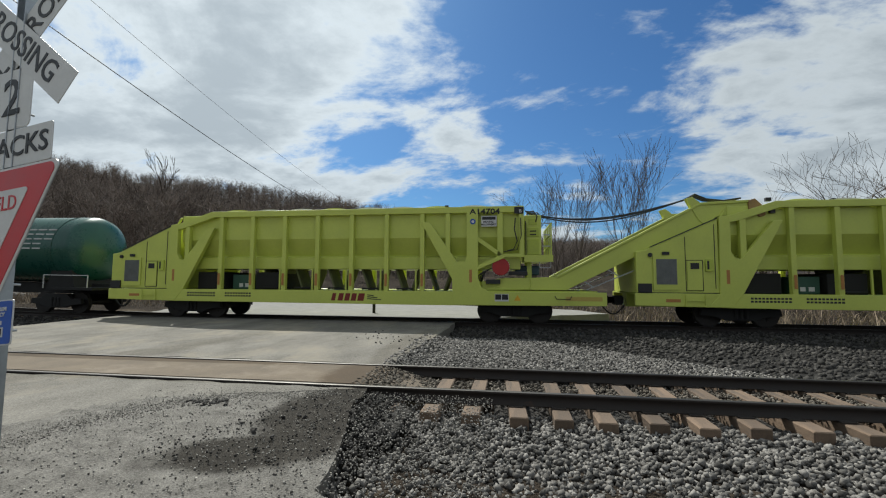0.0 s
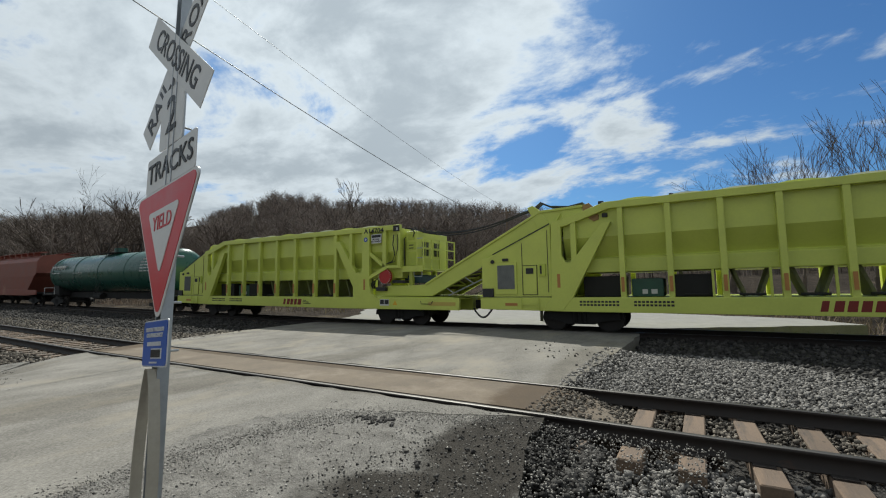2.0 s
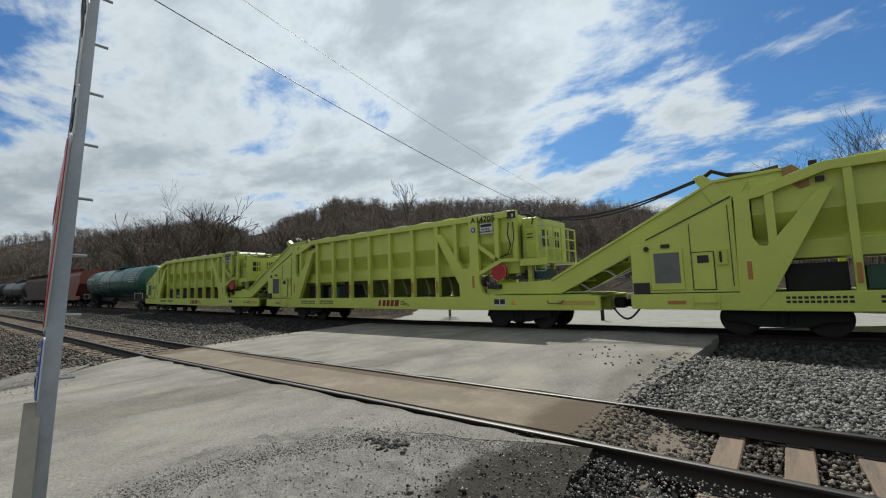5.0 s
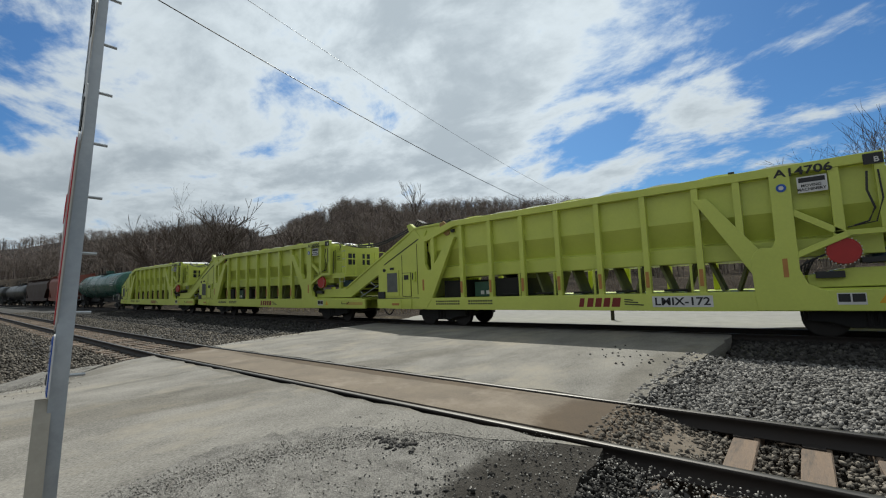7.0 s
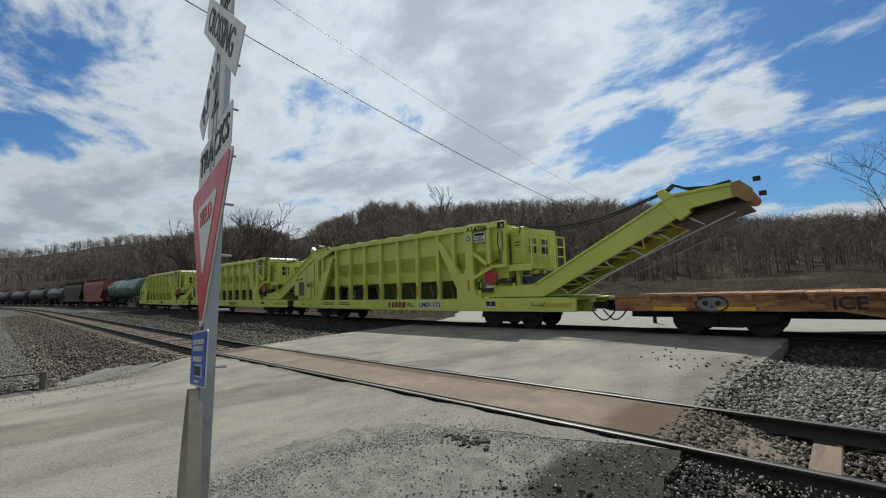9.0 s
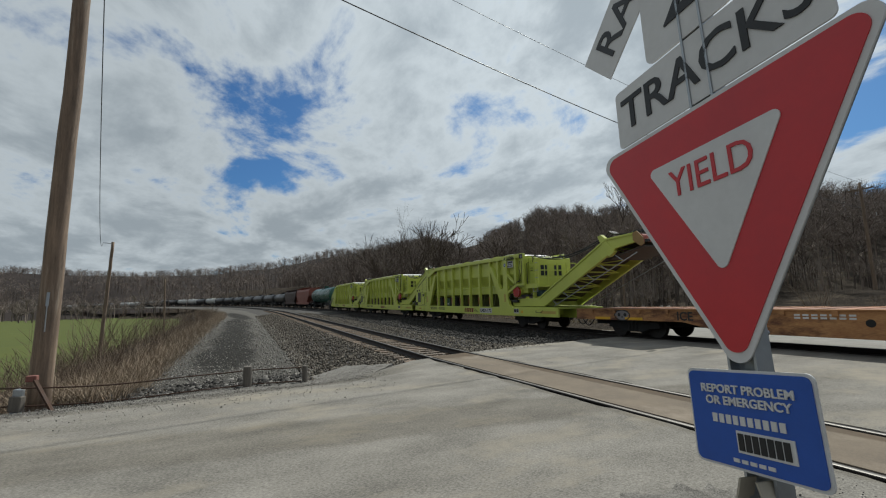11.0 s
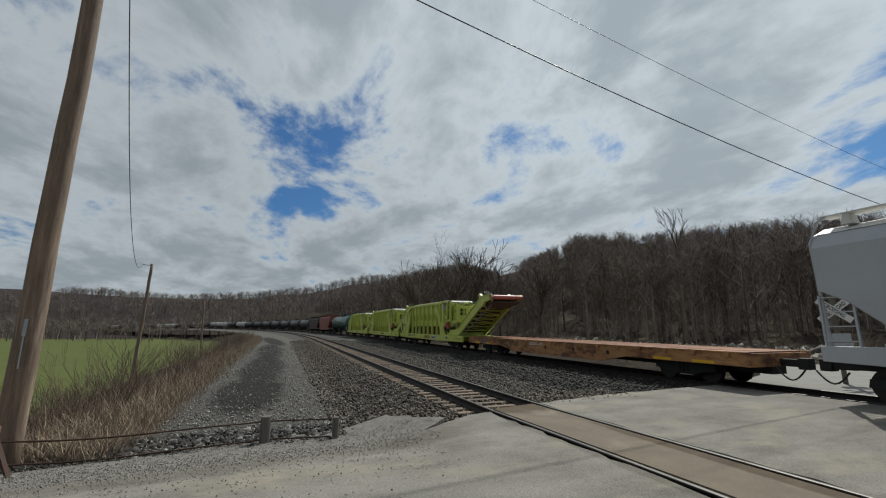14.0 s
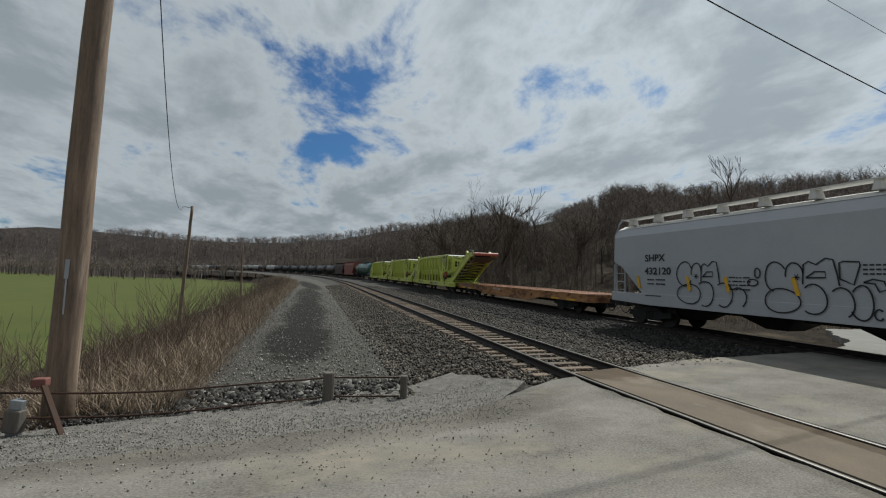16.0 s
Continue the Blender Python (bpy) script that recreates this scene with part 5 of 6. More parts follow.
def on_track(s, half):
    """Pose of a wagon whose front end is s metres west of the crossing: its two trucks sit on the line."""
    p, _ = bend(s - 2.5, TRACK_Y)
    q, _ = bend(s - 2 * half + 2.5, TRACK_Y)
    d = q - p
    a = math.atan2(d.y, d.x)
    o = p - d.normalized() * 2.5
    return pose(o.x, o.y, o.z, 0, -math.degrees(math.asin(d.normalized().z)), math.degrees(a))


def motions():
    for car, x0, length in CONSIST:
        walk(car, [(k / 2, on_track(travel(k / 2) - x0, length / 2)) for k in range(33)])
    for car, x0, length in CONSIST[:5]:
        for truck in [c for c in car.children if c.name.startswith("bogie")]:
            for w in [c for c in truck.children if c.name.startswith("wheelset")]:
                walk(w, [(k / 10, Matrix.Translation(w.location) @ Matrix.Rotation(-travel(k / 10) / WHEEL_R, 4, "Y")) for k in range(0, 161)])


# ---- crossing sign beside the road ----
def crossbuck_sign():
    sg = empty("crossing_sign", "galvanised post with railroad crossbuck, tracks plate and yield sign", "road sign")
    part("post", prism(bmesh.new(), [(-0.04, -0.3), (-0.04, 3.75), (0.04, 3.75), (0.04, -0.3)], 0.03, 0.06), GALV, sg)
    bm = boxed(-0.045, -0.037, -0.005, 0.06, -0.3, 3.75)
    box(bm, 0.037, 0.045, -0.005, 0.06, -0.3, 3.75)
    part("post_flange", bm, GALV, sg)
    for k in range(9):
        z = 1.2 + k * 0.3
        part("bolt", tubed([(0, 0.06, z), (0, 0.12, z)], 0.008, 6), GALV, sg)

    def blade(angle, y, words):
        b = new("crossbuck_blade")
        b.parent = sg
        b.matrix_basis = pose(0, y, 3.2, 0, angle, 0)
        part("plate", boxed(-0.69, 0.69, -0.003, 0.003, -0.125, 0.125), SIGN_WHITE, b, bevel=0.002)
        for w, x in words:
            writing("lettering", w, 0.22, pose(x, -0.0045, -0.005, 90), SIGN_BLACK, b, 0.98, weight=0.008)
    blade(42, 0.0, (("CROSSING", 0.0),))
    blade(-42, 0.012, (("RAIL", -0.40), ("ROAD", 0.40)))

    def rounded(w, h, r, y0, y1, cx, cz):
        pts = []
        for qx, qz, a0 in ((w - r, h - r, 0), (-w + r, h - r, 90), (-w + r, -h + r, 180), (w - r, -h + r, 270)):
            for k in range(5):
                a = radians(a0 + 22.5 * k)
                pts.append((cx + qx + r * math.cos(a), cz + qz + r * math.sin(a)))
        return prism(bmesh.new(), pts, y0, y1)
    two = part("count_plate", rounded(0.19, 0.22, 0.04, 0.0, 0.006, -0.02, 2.77), SIGN_WHITE, sg)
    writing("numeral", "2", 0.38, pose(-0.02, -0.003, 2.77, 90), SIGN_BLACK, two, weight=0.006)
    tr = part("tracks_plate", rounded(0.40, 0.13, 0.02, 0.0, 0.006, 0.0, 2.41), SIGN_WHITE, sg)
    writing("lettering", "TRACKS", 0.2, pose(0.0, -0.003, 2.41, 90), SIGN_BLACK, tr, weight=0.01)

    def triangle(r, corner, y0, y1, cz):
        pts = []
        for k, a in enumerate((90, 210, 330)):
            a = a + 180
            cx, cy = (r - 2 * corner) * math.cos(radians(a)), (r - 2 * corner) * math.sin(radians(a))
            for j in range(-4, 5):
                b = radians(a + 15 * j)
                pts.append((cx + corner * math.cos(b), cz + cy + corner * math.sin(b)))
        return prism(bmesh.new(), pts, y0, y1)
    y = new("yield_sign")
    y.parent = sg
    cz = 1.965
    part("border", triangle(0.60, 0.045, -0.012, -0.006, cz), SIGN_WHITE, y)
    part("red_face", triangle(0.565, 0.04, -0.016, -0.012, cz), SIGN_RED, y, "faded red triangular face")
    part("white_centre", triangle(0.29, 0.02, -0.02, -0.016, cz), SIGN_WHITE, y)
    part("back", triangle(0.60, 0.045, -0.006, -0.001, cz), GALV, y)
    writing("lettering", "YIELD", 0.14, pose(0, -0.022, cz + 0.05, 90), SIGN_RED, y, 0.85, weight=0.0)
    e = new("emergency_plate")
    e.parent = sg
    part("plate", rounded(0.19, 0.14, 0.02, -0.012, -0.006, 0.0, 1.25), SIGN_WHITE, e)
    part("blue_face", rounded(0.182, 0.132, 0.018, -0.016, -0.012, 0.0, 1.25), SIGN_BLUE, e, "blue emergency notice face")
    writing("lettering", "REPORT PROBLEM\nOR EMERGENCY", 0.034, pose(0, -0.018, 1.315, 90), SIGN_WHITE, e)
    bm = bmesh.new()
    for k in range(10):
        box(bm, -0.11 + k * 0.022, -0.095 + k * 0.022, -0.019, -0.016, 1.235, 1.26)
    for k in range(5):
        box(bm, -0.06 + k * 0.025, -0.042 + k * 0.025, -0.019, -0.016, 1.132, 1.142)
    part("notice_bars", bm, SIGN_WHITE, e)
    part("number_patch", boxed(-0.04, 0.12, -0.019, -0.016, 1.16, 1.22), SIGN_WHITE, e)
    bm = bmesh.new()
    for k in range(7):
        box(bm, -0.034 + k * 0.021, -0.018 + k * 0.021, -0.022, -0.019, 1.167, 1.213)
    part("number_bars", bm, SIGN_BLACK, e)
    # bowed strip shields at the foot
    for sx in (-1, 1):
        pts = [(sx * (0.02 + 0.10 * math.sin(math.pi * t) ** 0.8), -0.02, 1.1 - 1.3 * t) for t in np.linspace(0, 1, 14)]
        bm = bmesh.new()
        rows = [[bm.verts.new((p[0] + dx, p[1] + dy, p[2])) for dx, dy in ((0, -0.03), (sx * 0.006, -0.03), (sx * 0.006, 0.03), (0, 0.03))] for p in pts]
        for a, b in zip(rows, rows[1:]):
            for k in range(4):
                bm.faces.new((a[k], a[(k + 1) % 4], b[(k + 1) % 4], b[k]))
        part("foot_strip", bm, STRIP, sg)
    return sg


near_sign = crossbuck_sign()
near_sign.matrix_basis = Matrix.Translation((-0.93, -3.86, 0.0)) @ Vector((0, 0, 1)).rotation_difference(Vector((-0.25, 0.20, 3.0))).to_matrix().to_4x4() @ Matrix.Rotation(radians(-7.5), 4, "Z")
far_sign = empty("crossing_sign", "white railroad crossbuck on a post beyond the train", "road sign")
part("post", boxed(-0.06, 0.06, 0.02, 0.12, -0.6, 3.2), POSTWOOD, far_sign)
for ang, words, yy in ((38, "CROSSING", 0.0), (-38, "RAIL    ROAD", 0.012)):
    b = new("crossbuck_blade")
    b.parent = far_sign
    b.matrix_basis = pose(0, yy, 2.55, 0, ang, 0)
    part("plate", boxed(-0.61, 0.61, -0.003, 0.003, -0.115, 0.115), SIGN_WHITE, b)
    writing("lettering", words, 0.19, pose(0, -0.0045, -0.005, 90), SIGN_BLACK, b, 0.8)
part("sign_back", boxed(-0.36, 0.36, 0.0, 0.01, 1.45, 1.72), GALV, far_sign)
part("sign_back", prism(bmesh.new(), [(-0.42, 1.4), (0.42, 1.4), (0.3, 0.9), (-0.3, 0.9)], 0.0, 0.01), GALV, far_sign)
far_sign.matrix_basis = pose(-12.2, 14.0, 0.0, 0, 0, 52)


# ---- poles, wires, fence ----
def pole(name, base, top, r0, r1, label, arms=False):
    p = empty(name, label, "utility pole", "utility poles")
    base, top = Vector(base), Vector(top)
    n = 14
    rnd = random.Random(4)
    pts = [base.lerp(top, k / n) + Vector((rnd.uniform(-0.012, 0.012), rnd.uniform(-0.012, 0.012), 0)) for k in range(n + 1)]
    part("shaft", tubed(pts, [r0 + (r1 - r0) * k / n for k in range(n + 1)], 18), POLEWOOD, p, smooth_faces=True)
    if arms:
        bm = beam(bmesh.new(), top + Vector((-0.9, 0.1, -0.6)), top + Vector((0.9, -0.1, -0.6)), 0.1, 0.12)
        part("cross_arm", bm, POLEWOOD, p)
        bm = bmesh.new()
        for dx in (-0.8, -0.3, 0.3, 0.8):
            tube(bm, [top + Vector((dx, -0.1 * dx / 0.9, -0.54)), top + Vector((dx, -0.1 * dx / 0.9, -0.38))], 0.04, 8)
        part("insulator", bm, GALV, p)
    return p


big_pole = pole("utility_pole", (-12.65, -9.07, -0.9), (-12.19, -8.735, 14.3), 0.21, 0.14, "leaning weathered brown wooden utility pole")
bm = bmesh.new()
beam(bm, (-12.33, -8.98, 1.75), (-12.32, -8.97, 2.05), 0.05, 0.02)
tube(bm, [(-12.34, -8.98, 2.05), (-12.36, -8.99, 1.2)], 0.012, 6)
part("pole_tag", bm, GALV, big_pole)
low_pole = pole("utility_pole", (-44.6, -15.75, -2.6), (-44.4, -15.32, 7.45), 0.15, 0.11, "thin leaning wooden utility pole beside the field")
bm = beam(bmesh.new(), (-44.4, -15.32, 7.3), (-44.2, -15.95, 7.35), 0.05, 0.05)
part("bracket", bm, GALV, low_pole)
pole("utility_pole", (-75, -15.6, -2.0), (-75, -15.8, 6.2), 0.14, 0.11, "thin distant wooden utility pole")
pole("utility_pole", (-17.5, 44.0, 0.0), (-17.5, 44.0, 11.2), 0.16, 0.11, "distant utility pole with cross arm", True)
pole("utility_pole", (-33.0, 31.5, 0.0), (-33.0, 31.5, 6.2), 0.12, 0.10, "short grey pole among the trees")


def wire(p, q, sag, r, label):
    p, q = Vector(p), Vector(q)
    pts = [p.lerp(q, t) - Vector((0, 0, sag * 4 * t * (1 - t))) for t in np.linspace(0, 1, 40)]
    ob = part("overhead_wire", tubed(pts, r, 5), CABLE)
    tagged(ob, label, "wire", "overhead wires")


wire((-12.26, -8.7, 12.2), (-17.5, 44.0, 8.9), 1.05, 0.02, "black overhead wire crossing the tracks")
wire((-12.2, -8.7, 14.0), (-16.6, 44.0, 10.6), 0.9, 0.009, "thin overhead wire crossing the tracks")
wire((-12.75, -8.6, 11.0), (-44.2, -15.95, 7.35), 2.8, 0.014, "slack service wire between the poles")


def fence():
    f = empty("cable_fence", "two rusty cables strung between short wooden posts", "fence")
    posts = ((-12.9, -4.95, 0.06, 0.11), (-12.72, -3.52, -0.02, 0.075))
    for x, y, z, r in posts:
        part("fence_post", tubed([(x, y, -0.75), (x + 0.01, y, z - 0.02), (x + 0.01, y, z)], [r, r * 0.95, r * 0.9], 12), POSTWOOD, f)
    for zz in (-0.06, -0.42):
        pts = [(-12.76, -3.6, zz), (-12.9, -4.97, zz + 0.02)]
        for t in np.linspace(0.08, 1, 14):
            pts.append((-12.9 + 0.9 * t, -4.97 - 5.6 * t, zz - 0.08 * math.sin(math.pi * t) + 0.22 * t + 0.02 * math.sin(9 * t)))
        part("cable", tubed(pts, 0.016, 6), RUST, f)
    return f


fence()
end_post = empty("guard_post", "grey steel channel post holding the cables", "post")
part("channel", boxed(-0.09, 0.09, -0.03, 0.03, -0.8, 0.12), GALV, end_post, bevel=0.008)
part("flange", boxed(-0.09, -0.07, -0.03, 0.12, -0.8, 0.12), GALV, end_post)
part("top_block", boxed(-0.11, 0.11, -0.08, 0.05, -0.3, 0.0), POSTWOOD, end_post, bevel=0.02)
end_post.matrix_basis = pose(-11.6, -9.05, 0.0, 0, 3, 70)
brace = empty("guy_anchor", "rusty angle brace with a red cap leaning on the pole", "brace")
part("angle_iron", beam(bmesh.new(), (-11.9, -8.95, 0.30), (-11.35, -8.35, -0.5), 0.06, 0.05), RUST, brace)
part("red_cap", boxed(-11.98, -11.84, -9.06, -8.88, 0.22, 0.34), material("faded_red_cap", (0.20, 0.075, 0.06), None, 0.8), brace, bevel=0.02)


# ---- trees and brush ----
def grow(rnd, p, d, length, r, depth, spread, segs, forks, lift):
    """Branches as pieces (start, end, radii), the limbs splitting as they rise."""
    n = 3 if depth > 1 else 2
    for i in range(n):
        d = (d + Vector((rnd.uniform(-1, 1), rnd.uniform(-1, 1), rnd.uniform(-0.4, 0.6) + lift)) * 0.13).normalized()
        q = p + d * (length / n)
        r1 = r * (0.80 if depth > 0 else 0.6)
        segs.append((p, q, r, r1, depth))
        p, r = q, r1
        if depth > 0 and i < n - 1 and rnd.random() < 0.75:
            e = (d + Vector((rnd.uniform(-1, 1), rnd.uniform(-1, 1), rnd.uniform(-0.1, 0.5))) * spread).normalized()
            grow(rnd, p, e, length * rnd.uniform(0.5, 0.75), r * 0.55, depth - 1, spread, segs, forks, lift)
    if depth > 0:
        for k in range(forks):
            e = (d + Vector((rnd.uniform(-1, 1), rnd.uniform(-1, 1), rnd.uniform(-0.2, 0.4))) * spread).normalized()
            grow(rnd, p, e, length * rnd.uniform(0.6, 0.85), r * 0.62, depth - 1, spread, segs, forks, lift)


def limbs(segs, n):
    """Arrays of vertices and quads for the pieces."""
    v, f = [], []
    for p, q, r0, r1, _ in segs:
        d = (q - p).normalized()
        s = d.cross(Vector((0.3, 0.2, 1)) if abs(d.z) < 0.95 else Vector((1, 0, 0))).normalized()
        o = s.cross(d)
        b = len(v)
        for c, r in ((p, r0), (q, r1)):
            for k in range(n):
                a = 2 * math.pi * k / n
                v.append(c + (s * math.cos(a) + o * math.sin(a)) * r)
        for k in range(n):
            f.append((b + k, b + (k + 1) % n, b + n + (k + 1) % n, b + n + k))
    return np.array([tuple(c) for c in v], np.float32), np.array(f, np.int32)


def bare_tree(seed, tall, r, depth, spread, forks, label, clear=0.3, lift=0.1, name="bare_tree", least=0.009):
    rnd = random.Random(seed)
    segs = []
    t = empty(name, label, "tree", "bare trees")
    trunk_top = Vector((rnd.uniform(-0.3, 0.3), rnd.uniform(-0.3, 0.3), tall * clear))
    pts = [Vector((0, 0, -0.8)), Vector((0, 0, 0)), trunk_top * 0.5 + Vector((rnd.uniform(-0.1, 0.1), 0, 0)), trunk_top]
    part("trunk", tubed(pts, [r * 1.35, r * 1.15, r, r * 0.85], 10), BARK, t)
    for k in range(forks + 1):
        d = Vector((rnd.uniform(-1, 1) * spread, rnd.uniform(-1, 1) * spread, 1)).normalized()
        grow(rnd, trunk_top, d, tall * (1 - clear) * 0.42, r * 0.5, depth, spread, segs, forks, lift)
    zmax = max(q.z for _, q, _, _, _ in segs)
    k = (tall - trunk_top.z) / max(0.1, zmax - trunk_top.z)
    segs = [(trunk_top + (p - trunk_top) * k, trunk_top + (q - trunk_top) * k, a, b, c) for p, q, a, b, c in segs]
    segs = [(p, q, max(a, least), max(b, least * 0.75), c) for p, q, a, b, c in segs]
    v, f = limbs(segs, 4)
    crown = raw_mesh("crown", v, f, BARK, 4)
    crown.parent = t
    return t


def put_tree(t, x, y, turn=0, size=1.0):
    t.matrix_basis = Matrix.Translation((x, y, float(height(x, y)))) @ Matrix.Rotation(radians(turn), 4, "Z") @ Matrix.Scale(size, 4)
    return t


def clone_tree(t, x, y, turn, size):
    c = copy_thing(t, pose(0, 0, 0))
    return put_tree(c, x, y, turn, size)


thin = bare_tree(11, 12.5, 0.14, 4, 0.45, 2, "tall slender bare tree with upright twigs", 0.2, 0.35)
wide = bare_tree(23, 11.5, 0.28, 4, 0.85, 2, "spreading bare tree with crooked limbs", 0.25, 0.05)
snag = bare_tree(37, 19.0, 0.30, 3, 0.55, 2, "tall dead tree with bare forked top", 0.62, 0.3, least=0.03)
round_ = bare_tree(51, 13.0, 0.25, 4, 0.7, 2, "rounded bare grey-brown tree", 0.28, 0.15)
elm = bare_tree(64, 15.0, 0.36, 4, 0.72, 2, "large dark bare tree with open crown", 0.22, 0.12, least=0.038)
put_tree(elm, -74.0, 27.0, 40, 1.14)
for x, y, turn, size in ((-82, 24, 120, 1.1), (-66, 29, 210, 0.92), (-92, 25, 300, 1.05), (-60, 33, 15, 0.8), (-104, 26, 80, 1.05), (-53, 40, 150, 0.85), (-45, 42, 260, 0.8), (-38, 44, 330, 0.75), (-30, 46, 50, 0.7), (-124, 24, 190, 1.05)):
    clone_tree(elm, x, y, turn, size)
put_tree(thin, 10.5, 26.0, 20, 0.98)
clone_tree(thin, 8.0, 29.0, 140, 0.95)
clone_tree(thin, 12.5, 28.0, 250, 1.02)
clone_tree(thin, 6.5, 31.0, 60, 0.9)
put_tree(wide, 24.8, 25.0, 70, 1.05)
clone_tree(wide, 29.5, 25.5, 160, 1.1)
clone_tree(round_, 21.0, 28.0, 10, 0.72)
clone_tree(round_, 17.5, 36.0, 90, 0.7)
put_tree(snag, -48.5, 50.0, 0, 0.9)
put_tree(round_, -76.0, 25.0, 40, 1.5)
clone_tree(wide, -66.0, 26.0, 200, 1.2)
clone_tree(round_, -96.0, 24.0, 160, 1.4)
clone_tree(wide, -86.0, 27.0, 20, 1.45)
clone_tree(round_, -118.0, 24.0, 290, 1.4)
clone_tree(thin, -58.0, 36.0, 100, 1.1)
clone_tree(wide, 5.0, 40.0, 300, 1.05)
clone_tree(thin, -30.0, 37.0, 130, 0.7)
clone_tree(round_, -330.0, -130.0, 30, 1.6)
clone_tree(thin, -37.0, 33.0, 80, 0.7)
clone_tree(thin, -44.0, 35.0, 170, 0.75)


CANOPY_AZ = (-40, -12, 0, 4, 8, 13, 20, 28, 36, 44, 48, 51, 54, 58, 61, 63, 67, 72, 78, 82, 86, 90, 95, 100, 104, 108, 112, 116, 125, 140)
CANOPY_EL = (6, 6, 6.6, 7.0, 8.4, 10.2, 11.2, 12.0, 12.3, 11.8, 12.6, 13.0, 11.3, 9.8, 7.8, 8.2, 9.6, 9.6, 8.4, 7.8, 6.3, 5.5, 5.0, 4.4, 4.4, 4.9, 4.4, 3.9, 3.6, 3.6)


def feathered(rnd, count):
    """One bare tree of unit height for a wood: a trunk, a few limbs, and a haze of fine upright twigs, one sliver each."""
    v, f = [], []

    def sliver(p, q, w):
        d = (q - p).normalized()
        side = d.cross(Vector((rnd.uniform(-1, 1), rnd.uniform(-1, 1), 0.15))).normalized() * w
        b = len(v)
        v.extend((p - side, p + side, q))
        f.append((b, b + 1, b + 2))

    lean = Vector((rnd.uniform(-0.05, 0.05), rnd.uniform(-0.05, 0.05), 0.9))
    sliver(Vector((0, 0, -0.06)), lean, 0.013)
    sliver(Vector((0, 0, -0.06)), lean * 0.95, 0.012)
    tips = []
    for k in range(12):
        t = rnd.uniform(0.28, 0.75)
        a = rnd.uniform(0, 6.28)
        out = rnd.uniform(0.10, 0.24) * (1.1 - 0.5 * t)
        p = lean * t
        q = p + Vector((math.cos(a) * out, math.sin(a) * out, rnd.uniform(0.14, 0.30)))
        sliver(p, q, 0.0055)
        tips.append((p, q))
    for k in range(count):
        p, q = rnd.choice(tips)
        c = p.lerp(q, rnd.uniform(0.15, 1.0))
        d = Vector((rnd.gauss(0, 0.5), rnd.gauss(0, 0.5), rnd.uniform(0.1, 1.0))).normalized()
        e = c + d * rnd.uniform(0.06, 0.17)
        e.z = min(e.z, 1.0)
        sliver(c, e, rnd.uniform(0.0016, 0.0034))
    return np.array([tuple(c) for c in v], np.float32), np.array(f, np.int32)


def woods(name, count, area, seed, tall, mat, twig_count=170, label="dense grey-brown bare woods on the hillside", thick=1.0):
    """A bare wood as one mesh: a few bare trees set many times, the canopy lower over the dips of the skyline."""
    rnd, nr = random.Random(seed), np.random.RandomState(seed)
    kinds = [feathered(rnd, twig_count) for k in range(7)]
    vs, fs, base = [], [], 0
    x0, x1, y0, y1 = area
    done = tries = 0
    while done < count and tries < count * 6:
        tries += 1
        x, y = nr.uniform(x0, x1), nr.uniform(y0, y1)
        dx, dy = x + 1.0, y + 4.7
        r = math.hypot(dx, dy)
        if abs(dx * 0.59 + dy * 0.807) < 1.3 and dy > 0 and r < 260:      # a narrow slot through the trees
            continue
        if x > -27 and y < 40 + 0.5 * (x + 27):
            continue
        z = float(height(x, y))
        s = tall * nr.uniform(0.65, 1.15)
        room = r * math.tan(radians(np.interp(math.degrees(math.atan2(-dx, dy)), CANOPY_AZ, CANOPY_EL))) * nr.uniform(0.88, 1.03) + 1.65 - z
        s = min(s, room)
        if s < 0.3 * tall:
            continue
        v, f = kinds[nr.randint(7)]
        a = nr.uniform(0, 6.28)
        c, d = math.cos(a) * thick, math.sin(a) * thick
        w = np.empty_like(v)
        w[:, 0], w[:, 1], w[:, 2] = (v[:, 0] * c - v[:, 1] * d) * s + x, (v[:, 0] * d + v[:, 1] * c) * s + y, v[:, 2] * s + z
        vs.append(w)
        fs.append(f + base)
        base += len(v)
        done += 1
    ob = raw_mesh(name, np.concatenate(vs), np.concatenate(fs), mat, 3)
    return tagged(ob, label, "woods", kind="stuff")


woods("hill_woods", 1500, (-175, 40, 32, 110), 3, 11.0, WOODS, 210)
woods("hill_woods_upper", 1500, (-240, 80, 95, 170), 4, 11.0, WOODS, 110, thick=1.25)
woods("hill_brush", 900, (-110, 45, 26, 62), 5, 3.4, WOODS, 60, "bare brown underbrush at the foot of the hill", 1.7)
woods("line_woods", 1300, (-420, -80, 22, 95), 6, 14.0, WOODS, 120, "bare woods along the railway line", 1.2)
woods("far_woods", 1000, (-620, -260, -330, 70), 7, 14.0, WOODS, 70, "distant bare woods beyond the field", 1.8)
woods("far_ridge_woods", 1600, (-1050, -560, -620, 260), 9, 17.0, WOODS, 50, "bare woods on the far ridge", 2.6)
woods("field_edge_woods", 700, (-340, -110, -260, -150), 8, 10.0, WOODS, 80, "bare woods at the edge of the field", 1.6)


